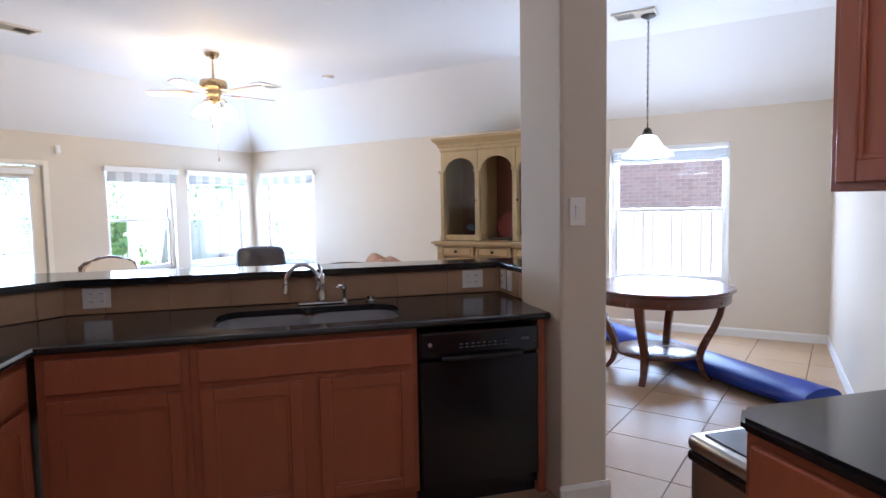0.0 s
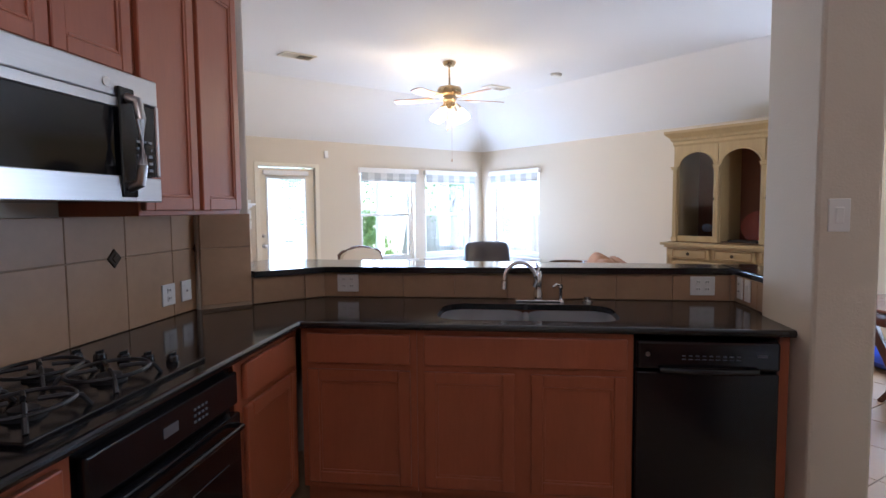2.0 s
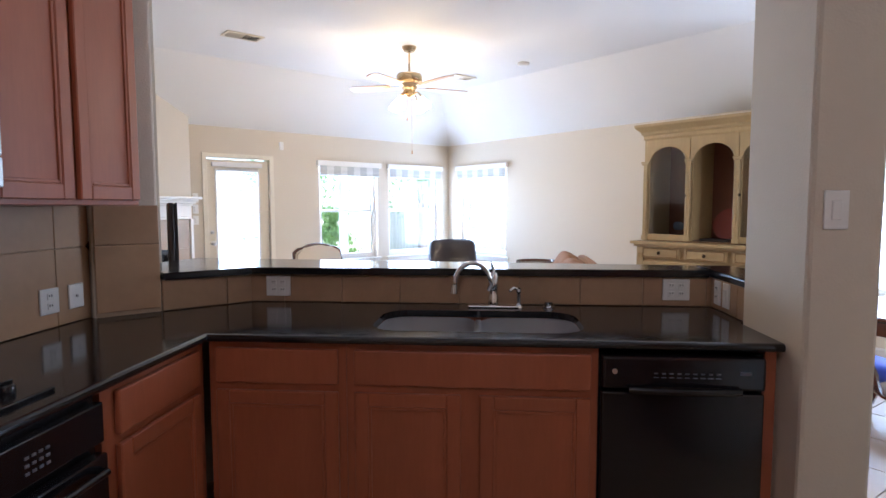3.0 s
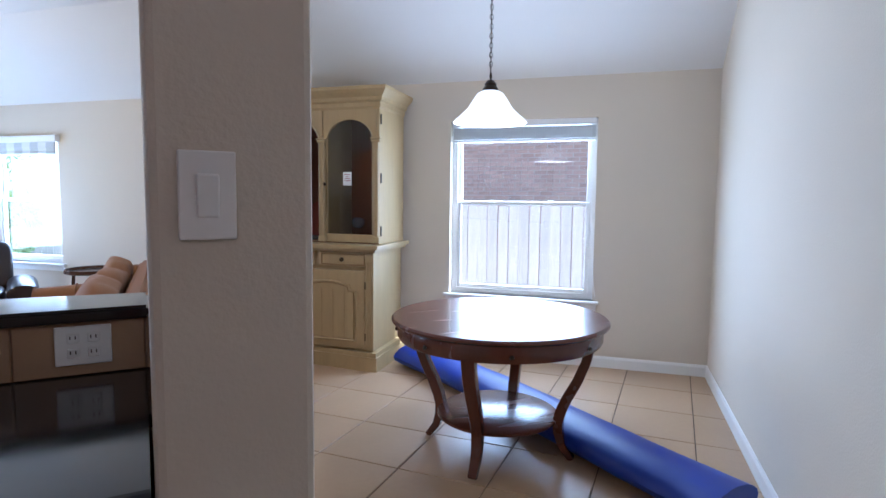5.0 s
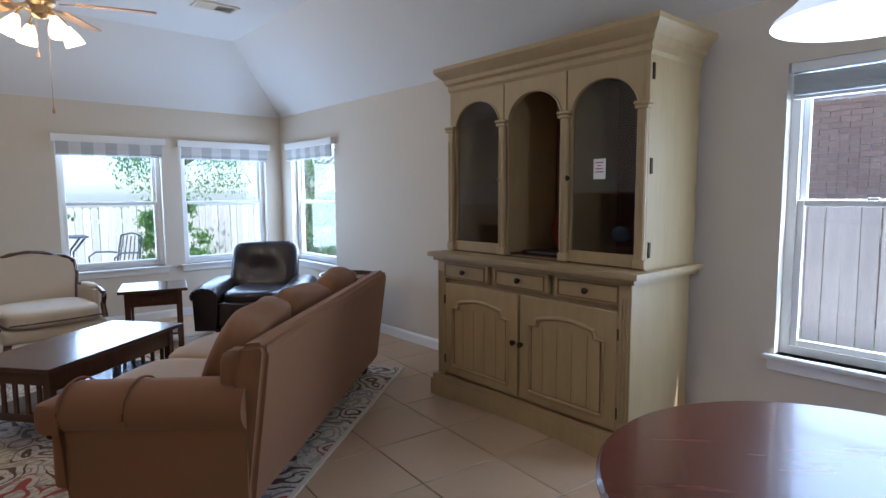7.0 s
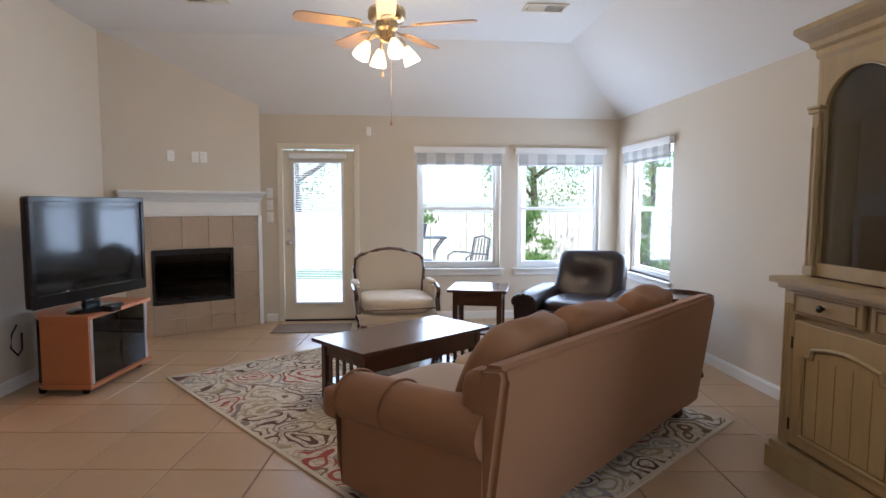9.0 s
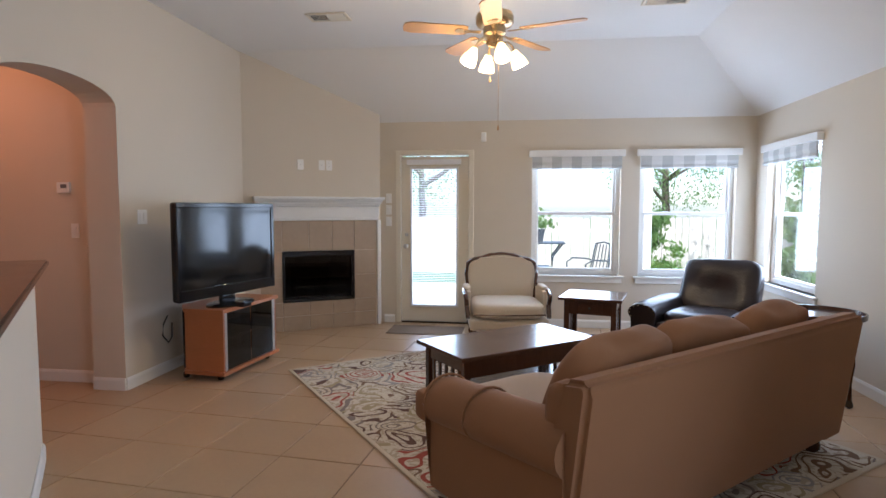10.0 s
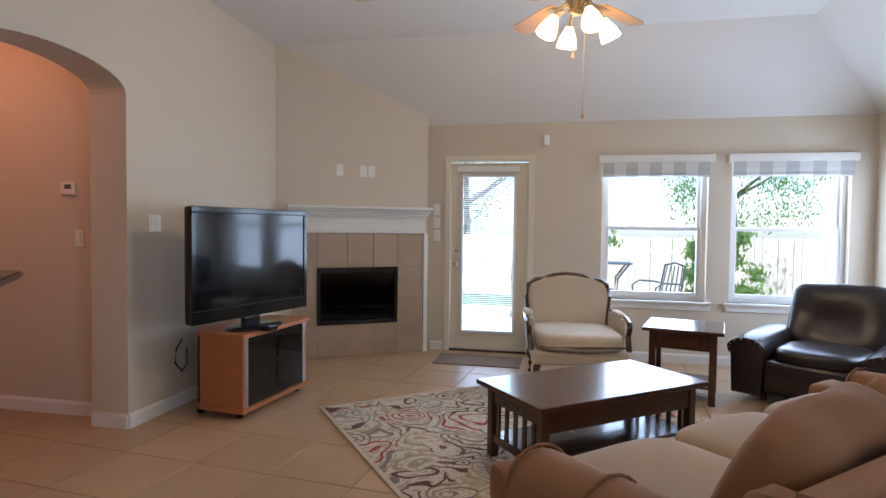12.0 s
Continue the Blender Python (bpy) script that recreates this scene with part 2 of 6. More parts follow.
def rug_material():
    """Cream rug with swirling paisley-like motifs in brown, rust, grey and olive."""
    m = bpy.data.materials.new("paisley_rug")
    m.use_nodes = True
    N, L = m.node_tree.nodes, m.node_tree.links
    b = N["Principled BSDF"]
    b.inputs["Roughness"].default_value = 0.95
    tc = N.new("ShaderNodeTexCoord")
    warp = N.new("ShaderNodeTexNoise")
    warp.inputs["Scale"].default_value = 3.2
    warp.inputs["Detail"].default_value = 1.5
    L.new(tc.outputs["Object"], warp.inputs[0])
    mixv = N.new("ShaderNodeVectorMath")
    mixv.operation = "MULTIPLY_ADD"
    mixv.inputs[1].default_value = (0.42, 0.42, 0.0)
    L.new(warp.outputs["Color"], mixv.inputs[0])
    L.new(tc.outputs["Object"], mixv.inputs[2])
    vor = N.new("ShaderNodeTexVoronoi")
    vor.inputs["Scale"].default_value = 4.3
    L.new(mixv.outputs[0], vor.inputs[0])
    rings = N.new("ShaderNodeMath")
    rings.operation = "MULTIPLY"
    rings.inputs[1].default_value = 30
    L.new(vor.outputs["Distance"], rings.inputs[0])
    sn = N.new("ShaderNodeMath")
    sn.operation = "SINE"
    L.new(rings.outputs[0], sn.inputs[0])
    step = N.new("ShaderNodeValToRGB")
    step.color_ramp.elements[0].position = 0.42
    step.color_ramp.elements[1].position = 0.62
    step.color_ramp.elements[0].color = (0, 0, 0, 1)
    L.new(sn.outputs[0], step.inputs[0])
    ramp = N.new("ShaderNodeValToRGB")
    ramp.color_ramp.interpolation = "CONSTANT"
    cols = [(0.0, (0.10, 0.045, 0.03)), (0.24, (0.20, 0.16, 0.14)), (0.42, (0.30, 0.055, 0.035)), (0.56, (0.33, 0.27, 0.16)), (0.72, (0.27, 0.25, 0.24)), (0.86, (0.16, 0.09, 0.05))]
    e = ramp.color_ramp.elements
    e[0].position, e[0].color = cols[0][0], (*cols[0][1], 1)
    e[1].position, e[1].color = cols[1][0], (*cols[1][1], 1)
    for pos, c in cols[2:]:
        el = e.new(pos)
        el.color = (*c, 1)
    sep = N.new("ShaderNodeSeparateColor")
    L.new(vor.outputs["Color"], sep.inputs[0])
    L.new(sep.outputs[0], ramp.inputs[0])
    fine = N.new("ShaderNodeTexNoise")
    fine.inputs["Scale"].default_value = 11
    fine.inputs["Distortion"].default_value = 2.5
    L.new(tc.outputs["Object"], fine.inputs[0])
    fr = N.new("ShaderNodeValToRGB")
    fr.color_ramp.elements[0].position = 0.50
    fr.color_ramp.elements[1].position = 0.56
    L.new(fine.outputs[0], fr.inputs[0])
    base = N.new("ShaderNodeMix")
    base.data_type = "RGBA"
    base.inputs["A"].default_value = (0.56, 0.50, 0.40, 1)
    base.inputs["B"].default_value = (0.40, 0.33, 0.24, 1)
    L.new(fr.outputs[0], base.inputs["Factor"])
    mx = N.new("ShaderNodeMix")
    mx.data_type = "RGBA"
    L.new(step.outputs[0], mx.inputs["Factor"])
    L.new(base.outputs["Result"], mx.inputs["A"])
    L.new(ramp.outputs[0], mx.inputs["B"])
    L.new(mx.outputs["Result"], b.inputs["Base Color"])
    n3 = N.new("ShaderNodeTexNoise")
    n3.inputs["Scale"].default_value = 350
    L.new(tc.outputs["Object"], n3.inputs[0])
    bp = N.new("ShaderNodeBump")
    bp.inputs["Strength"].default_value = 0.4
    bp.inputs["Distance"].default_value = 0.004
    L.new(n3.outputs[0], bp.inputs["Height"])
    L.new(bp.outputs[0], b.inputs["Normal"])
    return m


M_RUG = rug_material()
M_RUGBIND = material("rug_binding", (0.55, 0.47, 0.36), 0.95)


# ---- mesh helpers ----
def box(bm, cx, cy, cz, sx, sy, sz, bevel=0.0, m=None, seg=2):
    r = bmesh.ops.create_cube(bm, size=1)
    vs = r["verts"]
    mat = Matrix.Translation((cx, cy, cz)) @ Matrix.Diagonal((sx, sy, sz, 1))
    bmesh.ops.transform(bm, matrix=mat, verts=vs)
    if bevel:
        es = list({e for v in vs for e in v.link_edges})
        r2 = bmesh.ops.bevel(bm, geom=es, offset=bevel, segments=seg, affect="EDGES", profile=0.5)
        vs = list({v for f in r2["faces"] for v in f.verts} | {v for v in vs if v.is_valid})
    if m is not None:
        bmesh.ops.transform(bm, matrix=m, verts=vs)
    return vs


def cyl(bm, p, q, r1, r2=None, seg=16):
    """Cylinder or cone from p to q."""
    p, q = Vector(p), Vector(q)
    d = q - p
    m = Matrix.Translation((p + q) / 2) @ d.to_track_quat("Z", "Y").to_matrix().to_4x4()
    return bmesh.ops.create_cone(bm, cap_ends=True, segments=seg, radius1=r1, radius2=r1 if r2 is None else r2, depth=d.length, matrix=m)["verts"]


def lathe(bm, profile, seg=32, m=None):
    """Surface of revolution about z from (r, z) pairs."""
    rings = []
    for r, z in profile:
        rings.append([bm.verts.new((r * math.cos(2 * math.pi * i / seg), r * math.sin(2 * math.pi * i / seg), z)) for i in range(seg)])
    for a, b in zip(rings, rings[1:]):
        for i in range(seg):
            bm.faces.new((a[i], a[(i + 1) % seg], b[(i + 1) % seg], b[i]))
    for ring, flip in ((rings[0], True), (rings[-1], False)):
        if profile[0 if flip else -1][0] > 1e-4:
            bm.faces.new(ring[::-1] if flip else ring)
    if m is not None:
        bmesh.ops.transform(bm, matrix=m, verts=[v for ring in rings for v in ring])


def prism(bm, pts, z0, z1, m=None):
    """Polygon in plan (counter-clockwise) drawn up from z0 to z1."""
    a = [bm.verts.new((x, y, z0)) for x, y in pts]
    b = [bm.verts.new((x, y, z1)) for x, y in pts]
    n = len(pts)
    bm.faces.new(a[::-1])
    bm.faces.new(b)
    for i in range(n):
        bm.faces.new((a[i], a[(i + 1) % n], b[(i + 1) % n], b[i]))
    if m is not None:
        bmesh.ops.transform(bm, matrix=m, verts=a + b)
    return a + b


UPRIGHT = Matrix(((1, 0, 0, 0), (0, 0, 1, 0), (0, 1, 0, 0), (0, 0, 0, 1)))  # plan (x, y, z) to (x, z, y)


def tube(bm, pts, r, seg=8, radii=None):
    """Round bar along a polyline."""
    pts = [Vector(p) for p in pts]
    rings = []
    up = Vector((0, 0, 1))
    for i, p in enumerate(pts):
        d = (pts[min(i + 1, len(pts) - 1)] - pts[max(i - 1, 0)]).normalized()
        side = d.cross(up)
        if side.length < 1e-3:
            side = d.cross(Vector((1, 0, 0)))
        side.normalize()
        o = side.cross(d)
        rr = radii[i] if radii else r
        rings.append([bm.verts.new(p + rr * (math.cos(2 * math.pi * k / seg) * side + math.sin(2 * math.pi * k / seg) * o)) for k in range(seg)])
    for a, b in zip(rings, rings[1:]):
        for k in range(seg):
            bm.faces.new((a[k], a[(k + 1) % seg], b[(k + 1) % seg], b[k]))
    bm.faces.new(rings[0][::-1])
    bm.faces.new(rings[-1])


def sweep(bm, path, section):
    """Flat-sided bar: section (w, t) along a polyline in the local xz plane, width along y."""
    path = [Vector((x, 0, z)) for x, z in path]
    rings = []
    for i, p in enumerate(path):
        d = (path[min(i + 1, len(path) - 1)] - path[max(i - 1, 0)]).normalized()
        nrm = Vector((d.z, 0, -d.x))
        w, t = section[i] if isinstance(section, list) else section
        rings.append([bm.verts.new(p + nrm * t / 2 * a + Vector((0, w / 2 * b, 0))) for a, b in ((-1, -1), (1, -1), (1, 1), (-1, 1))])
    for a, b in zip(rings, rings[1:]):
        for k in range(4):
            bm.faces.new((a[k], a[(k + 1) % 4], b[(k + 1) % 4], b[k]))
    bm.faces.new(rings[0][::-1])
    bm.faces.new(rings[-1])


def finish(name, bm, mat, smooth=False):
    bmesh.ops.recalc_face_normals(bm, faces=bm.faces)
    me = bpy.data.meshes.new(name)
    bm.to_mesh(me)
    bm.free()
    me.materials.append(mat)
    if smooth:
        me.shade_smooth()
        me.set_sharp_from_angle(angle=radians(40))
    return me


def part(name, bm, mat, parent, label="", smooth=False, m=None):
    ob = new(name, finish(name, bm, mat, smooth))
    ob.parent = parent
    if m is not None:
        ob.matrix_basis = m
    if label:
        ob["label"] = label
    return ob


def share(name, me, parent, m):
    ob = new(name, me)
    ob.parent = parent
    ob.matrix_basis = m
    return ob


def thing(name, m, label, category, group="", kind=""):
    ob = new(name)
    ob.empty_display_size = 0.1
    ob.matrix_world = m
    return tagged(ob, label, category, group, kind)


def single(name, bm, mat, m, label, category, group="", kind="", smooth=False):
    ob = new(name, finish(name, bm, mat, smooth))
    ob.matrix_world = m
    return tagged(ob, label, category, group, kind)


def structure(name, bm, mat, label="", m=None, category=""):
    ob = new(name, finish(name, bm, mat))
    if m is not None:
        ob.matrix_world = m
    return tagged(ob, label, category, "", "structure")


def puffy(bm, cx, cy, cz, sx, sy, sz, n=6, power=4.0, m=None, sag=0.0):
    """Soft cushion: a superellipsoid box."""
    old = set(bm.verts)
    r = bmesh.ops.create_cube(bm, size=2)
    es = list({e for v in r["verts"] for e in v.link_edges})
    bmesh.ops.subdivide_edges(bm, edges=es, cuts=n, use_grid_fill=True)
    seen = [v for v in bm.verts if v not in old]
    for v in seen:
        p = v.co
        k = (abs(p.x) ** power + abs(p.y) ** power + abs(p.z) ** power) ** (1 / power)
        q = p / max(k, 1e-6)
        wob = noise.noise(q * 1.7 + Vector((cx, cy, cz))) * 0.03
        v.co = Vector((q.x * sx / 2, q.y * sy / 2, q.z * sz / 2 * (1 + wob * 2)))
        v.co.z -= sag * (1 - min(1, abs(q.x))) * 0.5
        v.co += Vector((cx, cy, cz))
    if m is not None:
        bmesh.ops.transform(bm, matrix=m, verts=seen)
    return seen


def arch_frame(bm, x0, x1, z0, z1, o0, o1, oz, spring, peak, y0, y1, n=14, m=None):
    """Slab in the xz plane from y0 to y1 with an arched opening o0..o1 from oz up to the peak."""
    vs = []
    if oz > z0:
        vs += box(bm, (o0 + o1) / 2, (y0 + y1) / 2, (z0 + oz) / 2, o1 - o0, y1 - y0, oz - z0)
    vs += box(bm, (x0 + o0) / 2, (y0 + y1) / 2, (z0 + z1) / 2, o0 - x0, y1 - y0, z1 - z0)
    vs += box(bm, (x1 + o1) / 2, (y0 + y1) / 2, (z0 + z1) / 2, x1 - o1, y1 - y0, z1 - z0)
    cols = []
    for i in range(n + 1):
        a = math.pi * (1 - i / n)
        x = (o0 + o1) / 2 + (o1 - o0) / 2 * math.cos(a)
        z = spring + (peak - spring) * math.sin(a)
        cols.append([bm.verts.new(p) for p in ((x, y0, z), (x, y0, z1), (x, y1, z1), (x, y1, z))])
    for a, b in zip(cols, cols[1:]):
        for k in range(4):
            bm.faces.new((a[k], a[(k + 1) % 4], b[(k + 1) % 4], b[k]))
    vs += [v for c in cols for v in c]
    if m is not None:
        bmesh.ops.transform(bm, matrix=m, verts=list(set(vs)))


S2 = 2 ** -0.5


def K(u, v, z=0.0, turn=0.0):
    """Pose in the kitchen's frame, which lies diagonally in the house: u along the sink counter, v away from it."""
    return pose(0, 0, 0, 0, 0, -45) @ pose(u, v, z, 0, 0, turn)


# ---- structure ----
def wall_run(name, length, height, thick, holes, m, label, mat=None):
    """Wall along local x from 0 to length, its room face at y = 0 and its body towards +y, with rectangular holes (x0, x1, z0, z1)."""
    bm = bmesh.new()
    xs = sorted({0, length, *[h[0] for h in holes], *[h[1] for h in holes]})
    for a, b in zip(xs, xs[1:]):
        cut = [h for h in holes if h[0] <= a + 1e-6 and h[1] >= b - 1e-6]
        spans, z = [], 0.0
        for h in sorted(cut, key=lambda q: q[2]):
            if h[2] > z:
                spans.append((z, h[2]))
            z = h[3]
        spans.append((z, height))
        for z0, z1 in spans:
            if z1 - z0 > 1e-4:
                box(bm, (a + b) / 2, thick / 2, (z0 + z1) / 2, b - a, thick, z1 - z0)
    bmesh.ops.remove_doubles(bm, verts=bm.verts, dist=1e-4)
    return structure(name, bm, mat or M_WALL, label, m)


WX, WY, DY, HW = 7.69, 8.84, 0.68, 3.06   # east wall, north wall, dining wall, flat ceiling
EAVE, RUN = 2.43, 0.93
WIN1, WIN2, WIN3, WIN4 = (5.22, 6.23), (6.44, 7.48), (7.46, 8.55), (1.59, 2.85)
Z0, Z1 = 0.62, 2.03
wall_run("wall_north", 6.0, 2.45, 0.16, [(3.64 - 1.9, 4.48 - 1.9, 0, 2.04), (WIN1[0] - 1.9, WIN1[1] - 1.9, Z0, Z1), (WIN2[0] - 1.9, WIN2[1] - 1.9, Z0, Z1)],
         pose(1.9, WY, 0), "beige painted wall with a door and two windows")
wall_run("wall_east", 8.5, 2.45, 0.16, [(WY + 0.16 - WIN3[1], WY + 0.16 - WIN3[0], Z0, Z1), (WY + 0.16 - WIN4[1], WY + 0.16 - WIN4[0], 0.56, 2.09)],
         pose(WX, WY + 0.16, 0, 0, 0, -90), "beige painted wall with two windows")
wall_run("wall_south", 4.85, 3.2, 0.16, [], pose(WX + 0.1, DY, 0, 0, 0, 180), "plain beige dining room wall")
wall_run("wall_kitchen_east", 3.4, 3.2, 0.30, [], K(1.46, 2.66, 0, -90), "plain beige kitchen wall")
wall_run("wall_kitchen_back", 3.9, 3.2, 0.16, [], K(1.75, -0.62, 0, 180), "plain beige kitchen wall")
wall_run("wall_kitchen_west", 4.97, 3.2, 0.16, [], K(-1.9, -0.65, 0, 90), "beige kitchen wall behind the stove")
bm = bmesh.new()
box(bm, 1.83, 4.375, 1.6, 0.28, 0.13, 3.2, 0.012)
structure("wall_bar_end", bm, M_WALL, "narrow full-height wall beside the bar")


def arch_wall():
    """West wall with an arched doorway."""
    bm = bmesh.new()
    arch_frame(bm, 4.80, 8.0, 0, 3.2, 4.93, 5.97, 0, 2.15, 2.30, 0, 0.27, 16, pose(2.1, 0, 0, 0, 0, 90))
    box(bm, 1.898, 4.63, 1.6, 0.135, 0.38, 3.2)
    structure("wall_west", bm, M_WALL, "beige wall with an arched doorway to a hall")


arch_wall()
# hall behind the arch
bm = bmesh.new()
box(bm, 1.00, 6.18, 1.4, 1.64, 0.12, 2.8)
structure("wall_hall_north", bm, M_WALL, "hall wall in warm light")
bm = bmesh.new()
box(bm, 0.15, 5.2, 1.4, 0.12, 2.1, 2.8)
structure("wall_hall_west", bm, M_WALL, "hall wall in warm light")
bm = bmesh.new()
box(bm, 0.95, 4.55, 1.4, 1.74, 0.12, 2.8)
structure("wall_hall_south", bm, M_WALL, "hall wall in warm light")
bm = bmesh.new()
box(bm, 0.98, 5.3, 2.75, 1.68, 1.8, 0.1)
structure("ceiling_hall", bm, M_CEIL, "white hall ceiling")
lamp("hall_lamp", "POINT", 4.5, (1.0, 0.36, 0.17), pose(1.0, 5.3, 2.45), 0.12)


def ceilings():
    bm = bmesh.new()
    x0, y0, cx, cy, t = -2.2, -1.6, WX - RUN, WY - RUN, 0.12
    flat = [bm.verts.new(p) for p in ((x0, y0, HW), (cx, y0, HW), (cx, cy, HW), (x0, cy, HW))]
    bm.faces.new(flat)
    e = 0.17
    dz = e * (HW - EAVE) / RUN
    n1, n2 = bm.verts.new((x0, WY + e, EAVE - dz)), bm.verts.new((WX + e, WY + e, EAVE - dz))
    s1 = bm.verts.new((WX + e, y0, EAVE - dz))
    bm.faces.new((flat[3], flat[2], n2, n1))
    bm.faces.new((flat[1], s1, n2, flat[2]))
    r = bmesh.ops.extrude_face_region(bm, geom=list(bm.faces))
    bmesh.ops.translate(bm, vec=(0, 0, t), verts=[g for g in r["geom"] if isinstance(g, bmesh.types.BMVert)])
    structure("ceiling", bm, M_CEIL, "white textured ceiling with sloped edges")


ceilings()

# half wall of the bar, its inner line bending at the left, and the column at its right end
BAR_Z = 1.10
IN_V, OUT_V = 4.76, 4.86


def plan(u, v):
    return ((u + v) * S2, (v - u) * S2)


def halfwall_pts(inner, outer_v, corner, y_in, y_out, x_end, u_end):
    """Plan of a band that follows the bar: along v from the column, then along the world's x to the wall."""
    # inner bend where v = inner meets y = y_in
    bi = (inner / S2 - y_in, y_in)
    return [plan(u_end, inner), plan(u_end, outer_v), corner, (x_end, y_out), (x_end, y_in), bi]


bm = bmesh.new()
prism(bm, halfwall_pts(IN_V, OUT_V, (2.47, 4.80), 4.31, 4.70, 1.972, 1.02), 0, BAR_Z - 0.04)
prism(bm, [plan(1.02, 4.36), plan(1.10, 4.36), plan(1.10, OUT_V), plan(1.02, OUT_V)], 0, BAR_Z - 0.04)
structure("wall_bar", bm, M_WALL, "painted half wall under the bar counter")
bm = bmesh.new()
box(bm, 0, 0, 1.6, 0.24, 0.48, 3.2, 0.015)
structure("wall_column", bm, M_WALL, "square painted column at the end of the bar", K(1.105, 4.12))


# floor: grout bed
bm = bmesh.new()
box(bm, 3.0, 4.0, -0.056, 12.0, 12.0, 0.10)
floor = structure("floor", bm, M_GROUT, "beige ceramic tile floor with grey-brown joints")

TILE, GAP, TURN = 0.482, 0.007, -5.2


def base_run(p, q, name="baseboard", h=0.095):
    """Baseboard from p to q in plan; the room lies to the left of p to q."""
    p, q = Vector((*p, 0)), Vector((*q, 0))
    d = q - p
    ang = math.degrees(math.atan2(d.y, d.x))
    bm = bmesh.new()
    L_ = d.length
    prof = [(0, 0), (0.014, 0), (0.014, h - 0.02), (0.006, h), (0, h)]
    a = [bm.verts.new((0, y, z)) for y, z in prof]
    b = [bm.verts.new((L_, y, z)) for y, z in prof]
    for i in range(5):
        bm.faces.new((a[i], a[(i + 1) % 5], b[(i + 1) % 5], b[i]))
    bm.faces.new(a)
    bm.faces.new(b[::-1])
    structure(name, bm, M_TRIM, "white painted baseboard", pose(p.x, p.y, 0.0, 0, 0, ang))


FPA, FPB = (2.10, 7.90), (3.42, 8.73)
base_run((WX, DY + 0.0), (WX, WY))
base_run((WX, WY), (4.54, WY))
base_run((3.57, WY), (3.44, WY))
base_run((2.1, 7.88), (2.1, 5.97))
base_run((2.1, 5.97), (1.83, 5.97))
base_run((1.83, 6.12), (0.21, 6.12))
base_run((2.1, 4.93), (2.1, 4.81))
base_run((3.12, DY), (WX, DY))
base_run((2.47, 4.80), plan(1.10, OUT_V))
base_run(plan(1.225, 4.36), plan(1.225, 3.88))
base_run(plan(1.239, 3.88), plan(0.971, 3.88))
base_run((2.1, 4.726), (2.47, 4.80))


# ---- windows ----
def window(name, w, z0, z1, m, label, meet, trim=False):
    """Double-hung window: local x along the wall from 0 to w, y outwards from the room face."""
    root = thing(name, m, label, "window", "", "structure")
    bm = bmesh.new()
    f = 0.045
    for x in (f / 2, w - f / 2):
        box(bm, x, 0.115, (z0 + z1) / 2, f, 0.08, z1 - z0)
    box(bm, w / 2, 0.115, z1 - f / 2, w - 2 * f, 0.08, f)
    box(bm, w / 2, 0.115, z0 + f / 2, w - 2 * f, 0.08, f)
    part("window_frame", bm, M_TRIM, root)
    for nm, a, b, y in (("upper_sash", meet, z1 - f, 0.13), ("lower_sash", z0 + f, meet + 0.03, 0.10)):
        bm = bmesh.new()
        s = 0.035
        for x in (f + s / 2, w - f - s / 2):
            box(bm, x, y, (a + b) / 2, s, 0.028, b - a, 0.004, None, 1)
        for z in (a + s / 2, b - s / 2):
            box(bm, w / 2, y, z, w - 2 * f - 2 * s, 0.028, s, 0.004, None, 1)
        sash = part(nm, bm, M_TRIM, root)
        bm = bmesh.new()
        box(bm, w / 2, y, (a + b) / 2, w - 2 * f - 2 * s, 0.006, b - a - 2 * s)
        p = part("pane", bm, M_GLASS, sash)
        p.visible_shadow = False
    bm = bmesh.new()
    for x in (w * 0.3, w * 0.7):
        box(bm, x, 0.075, meet + 0.035, 0.05, 0.02, 0.014, 0.003, None, 1)
    part("sash_lock", bm, M_TRIM, root)
    bm = bmesh.new()
    box(bm, w / 2, 0.02, z0 - 0.012, w + 0.10, 0.12, 0.024, 0.006)
    box(bm, w / 2, -0.008, z0 - 0.055, w + 0.06, 0.016, 0.06, 0.004)
    part("window_sill", bm, M_TRIM, root)
    return root


window("window_1", 1.01, Z0, Z1, pose(WIN1[0], WY, 0), "white double-hung window onto the patio", 1.33)
window("window_2", 1.04, Z0, Z1, pose(WIN2[0], WY, 0), "white double-hung window onto the garden", 1.33)
window("window_3", 1.09, Z0, Z1, pose(WX, WIN3[1], 0, 0, 0, -90), "white double-hung window beside the room corner", 1.33)
window("window_4", 1.26, 0.56, 2.09, pose(WX, WIN4[1], 0, 0, 0, -90), "white double-hung window of the dining area", 1.36)


def roman_shade(w, m):
    root = thing("roman_shade", m, "raised grey and white striped fabric shade above a window", "shade", "living room shades")
    bm = bmesh.new()
    box(bm, w / 2, -0.035, 2.035, w + 0.08, 0.06, 0.075, 0.006)
    part("valance", bm, M_TRIM, root, "white header board")
    n = 9
    for i in range(n):
        bm = bmesh.new()
        a = w * i / n
        pts = [(-0.045, 2.0), (-0.052, 1.94), (-0.040, 1.90), (-0.056, 1.87), (-0.03, 1.855), (-0.03, 2.0)]
        va = [bm.verts.new((a, y, z)) for y, z in pts]
        vb = [bm.verts.new((a + w / n, y, z)) for y, z in pts]
        for k in range(len(pts)):
            bm.faces.new((va[k], va[(k + 1) % 6], vb[(k + 1) % 6], vb[k]))
        bm.faces.new(va)
        bm.faces.new(vb[::-1])
        part("stripe", bm, M_FABRIC if i % 2 == 0 else M_FABRIC2, root)
    return root


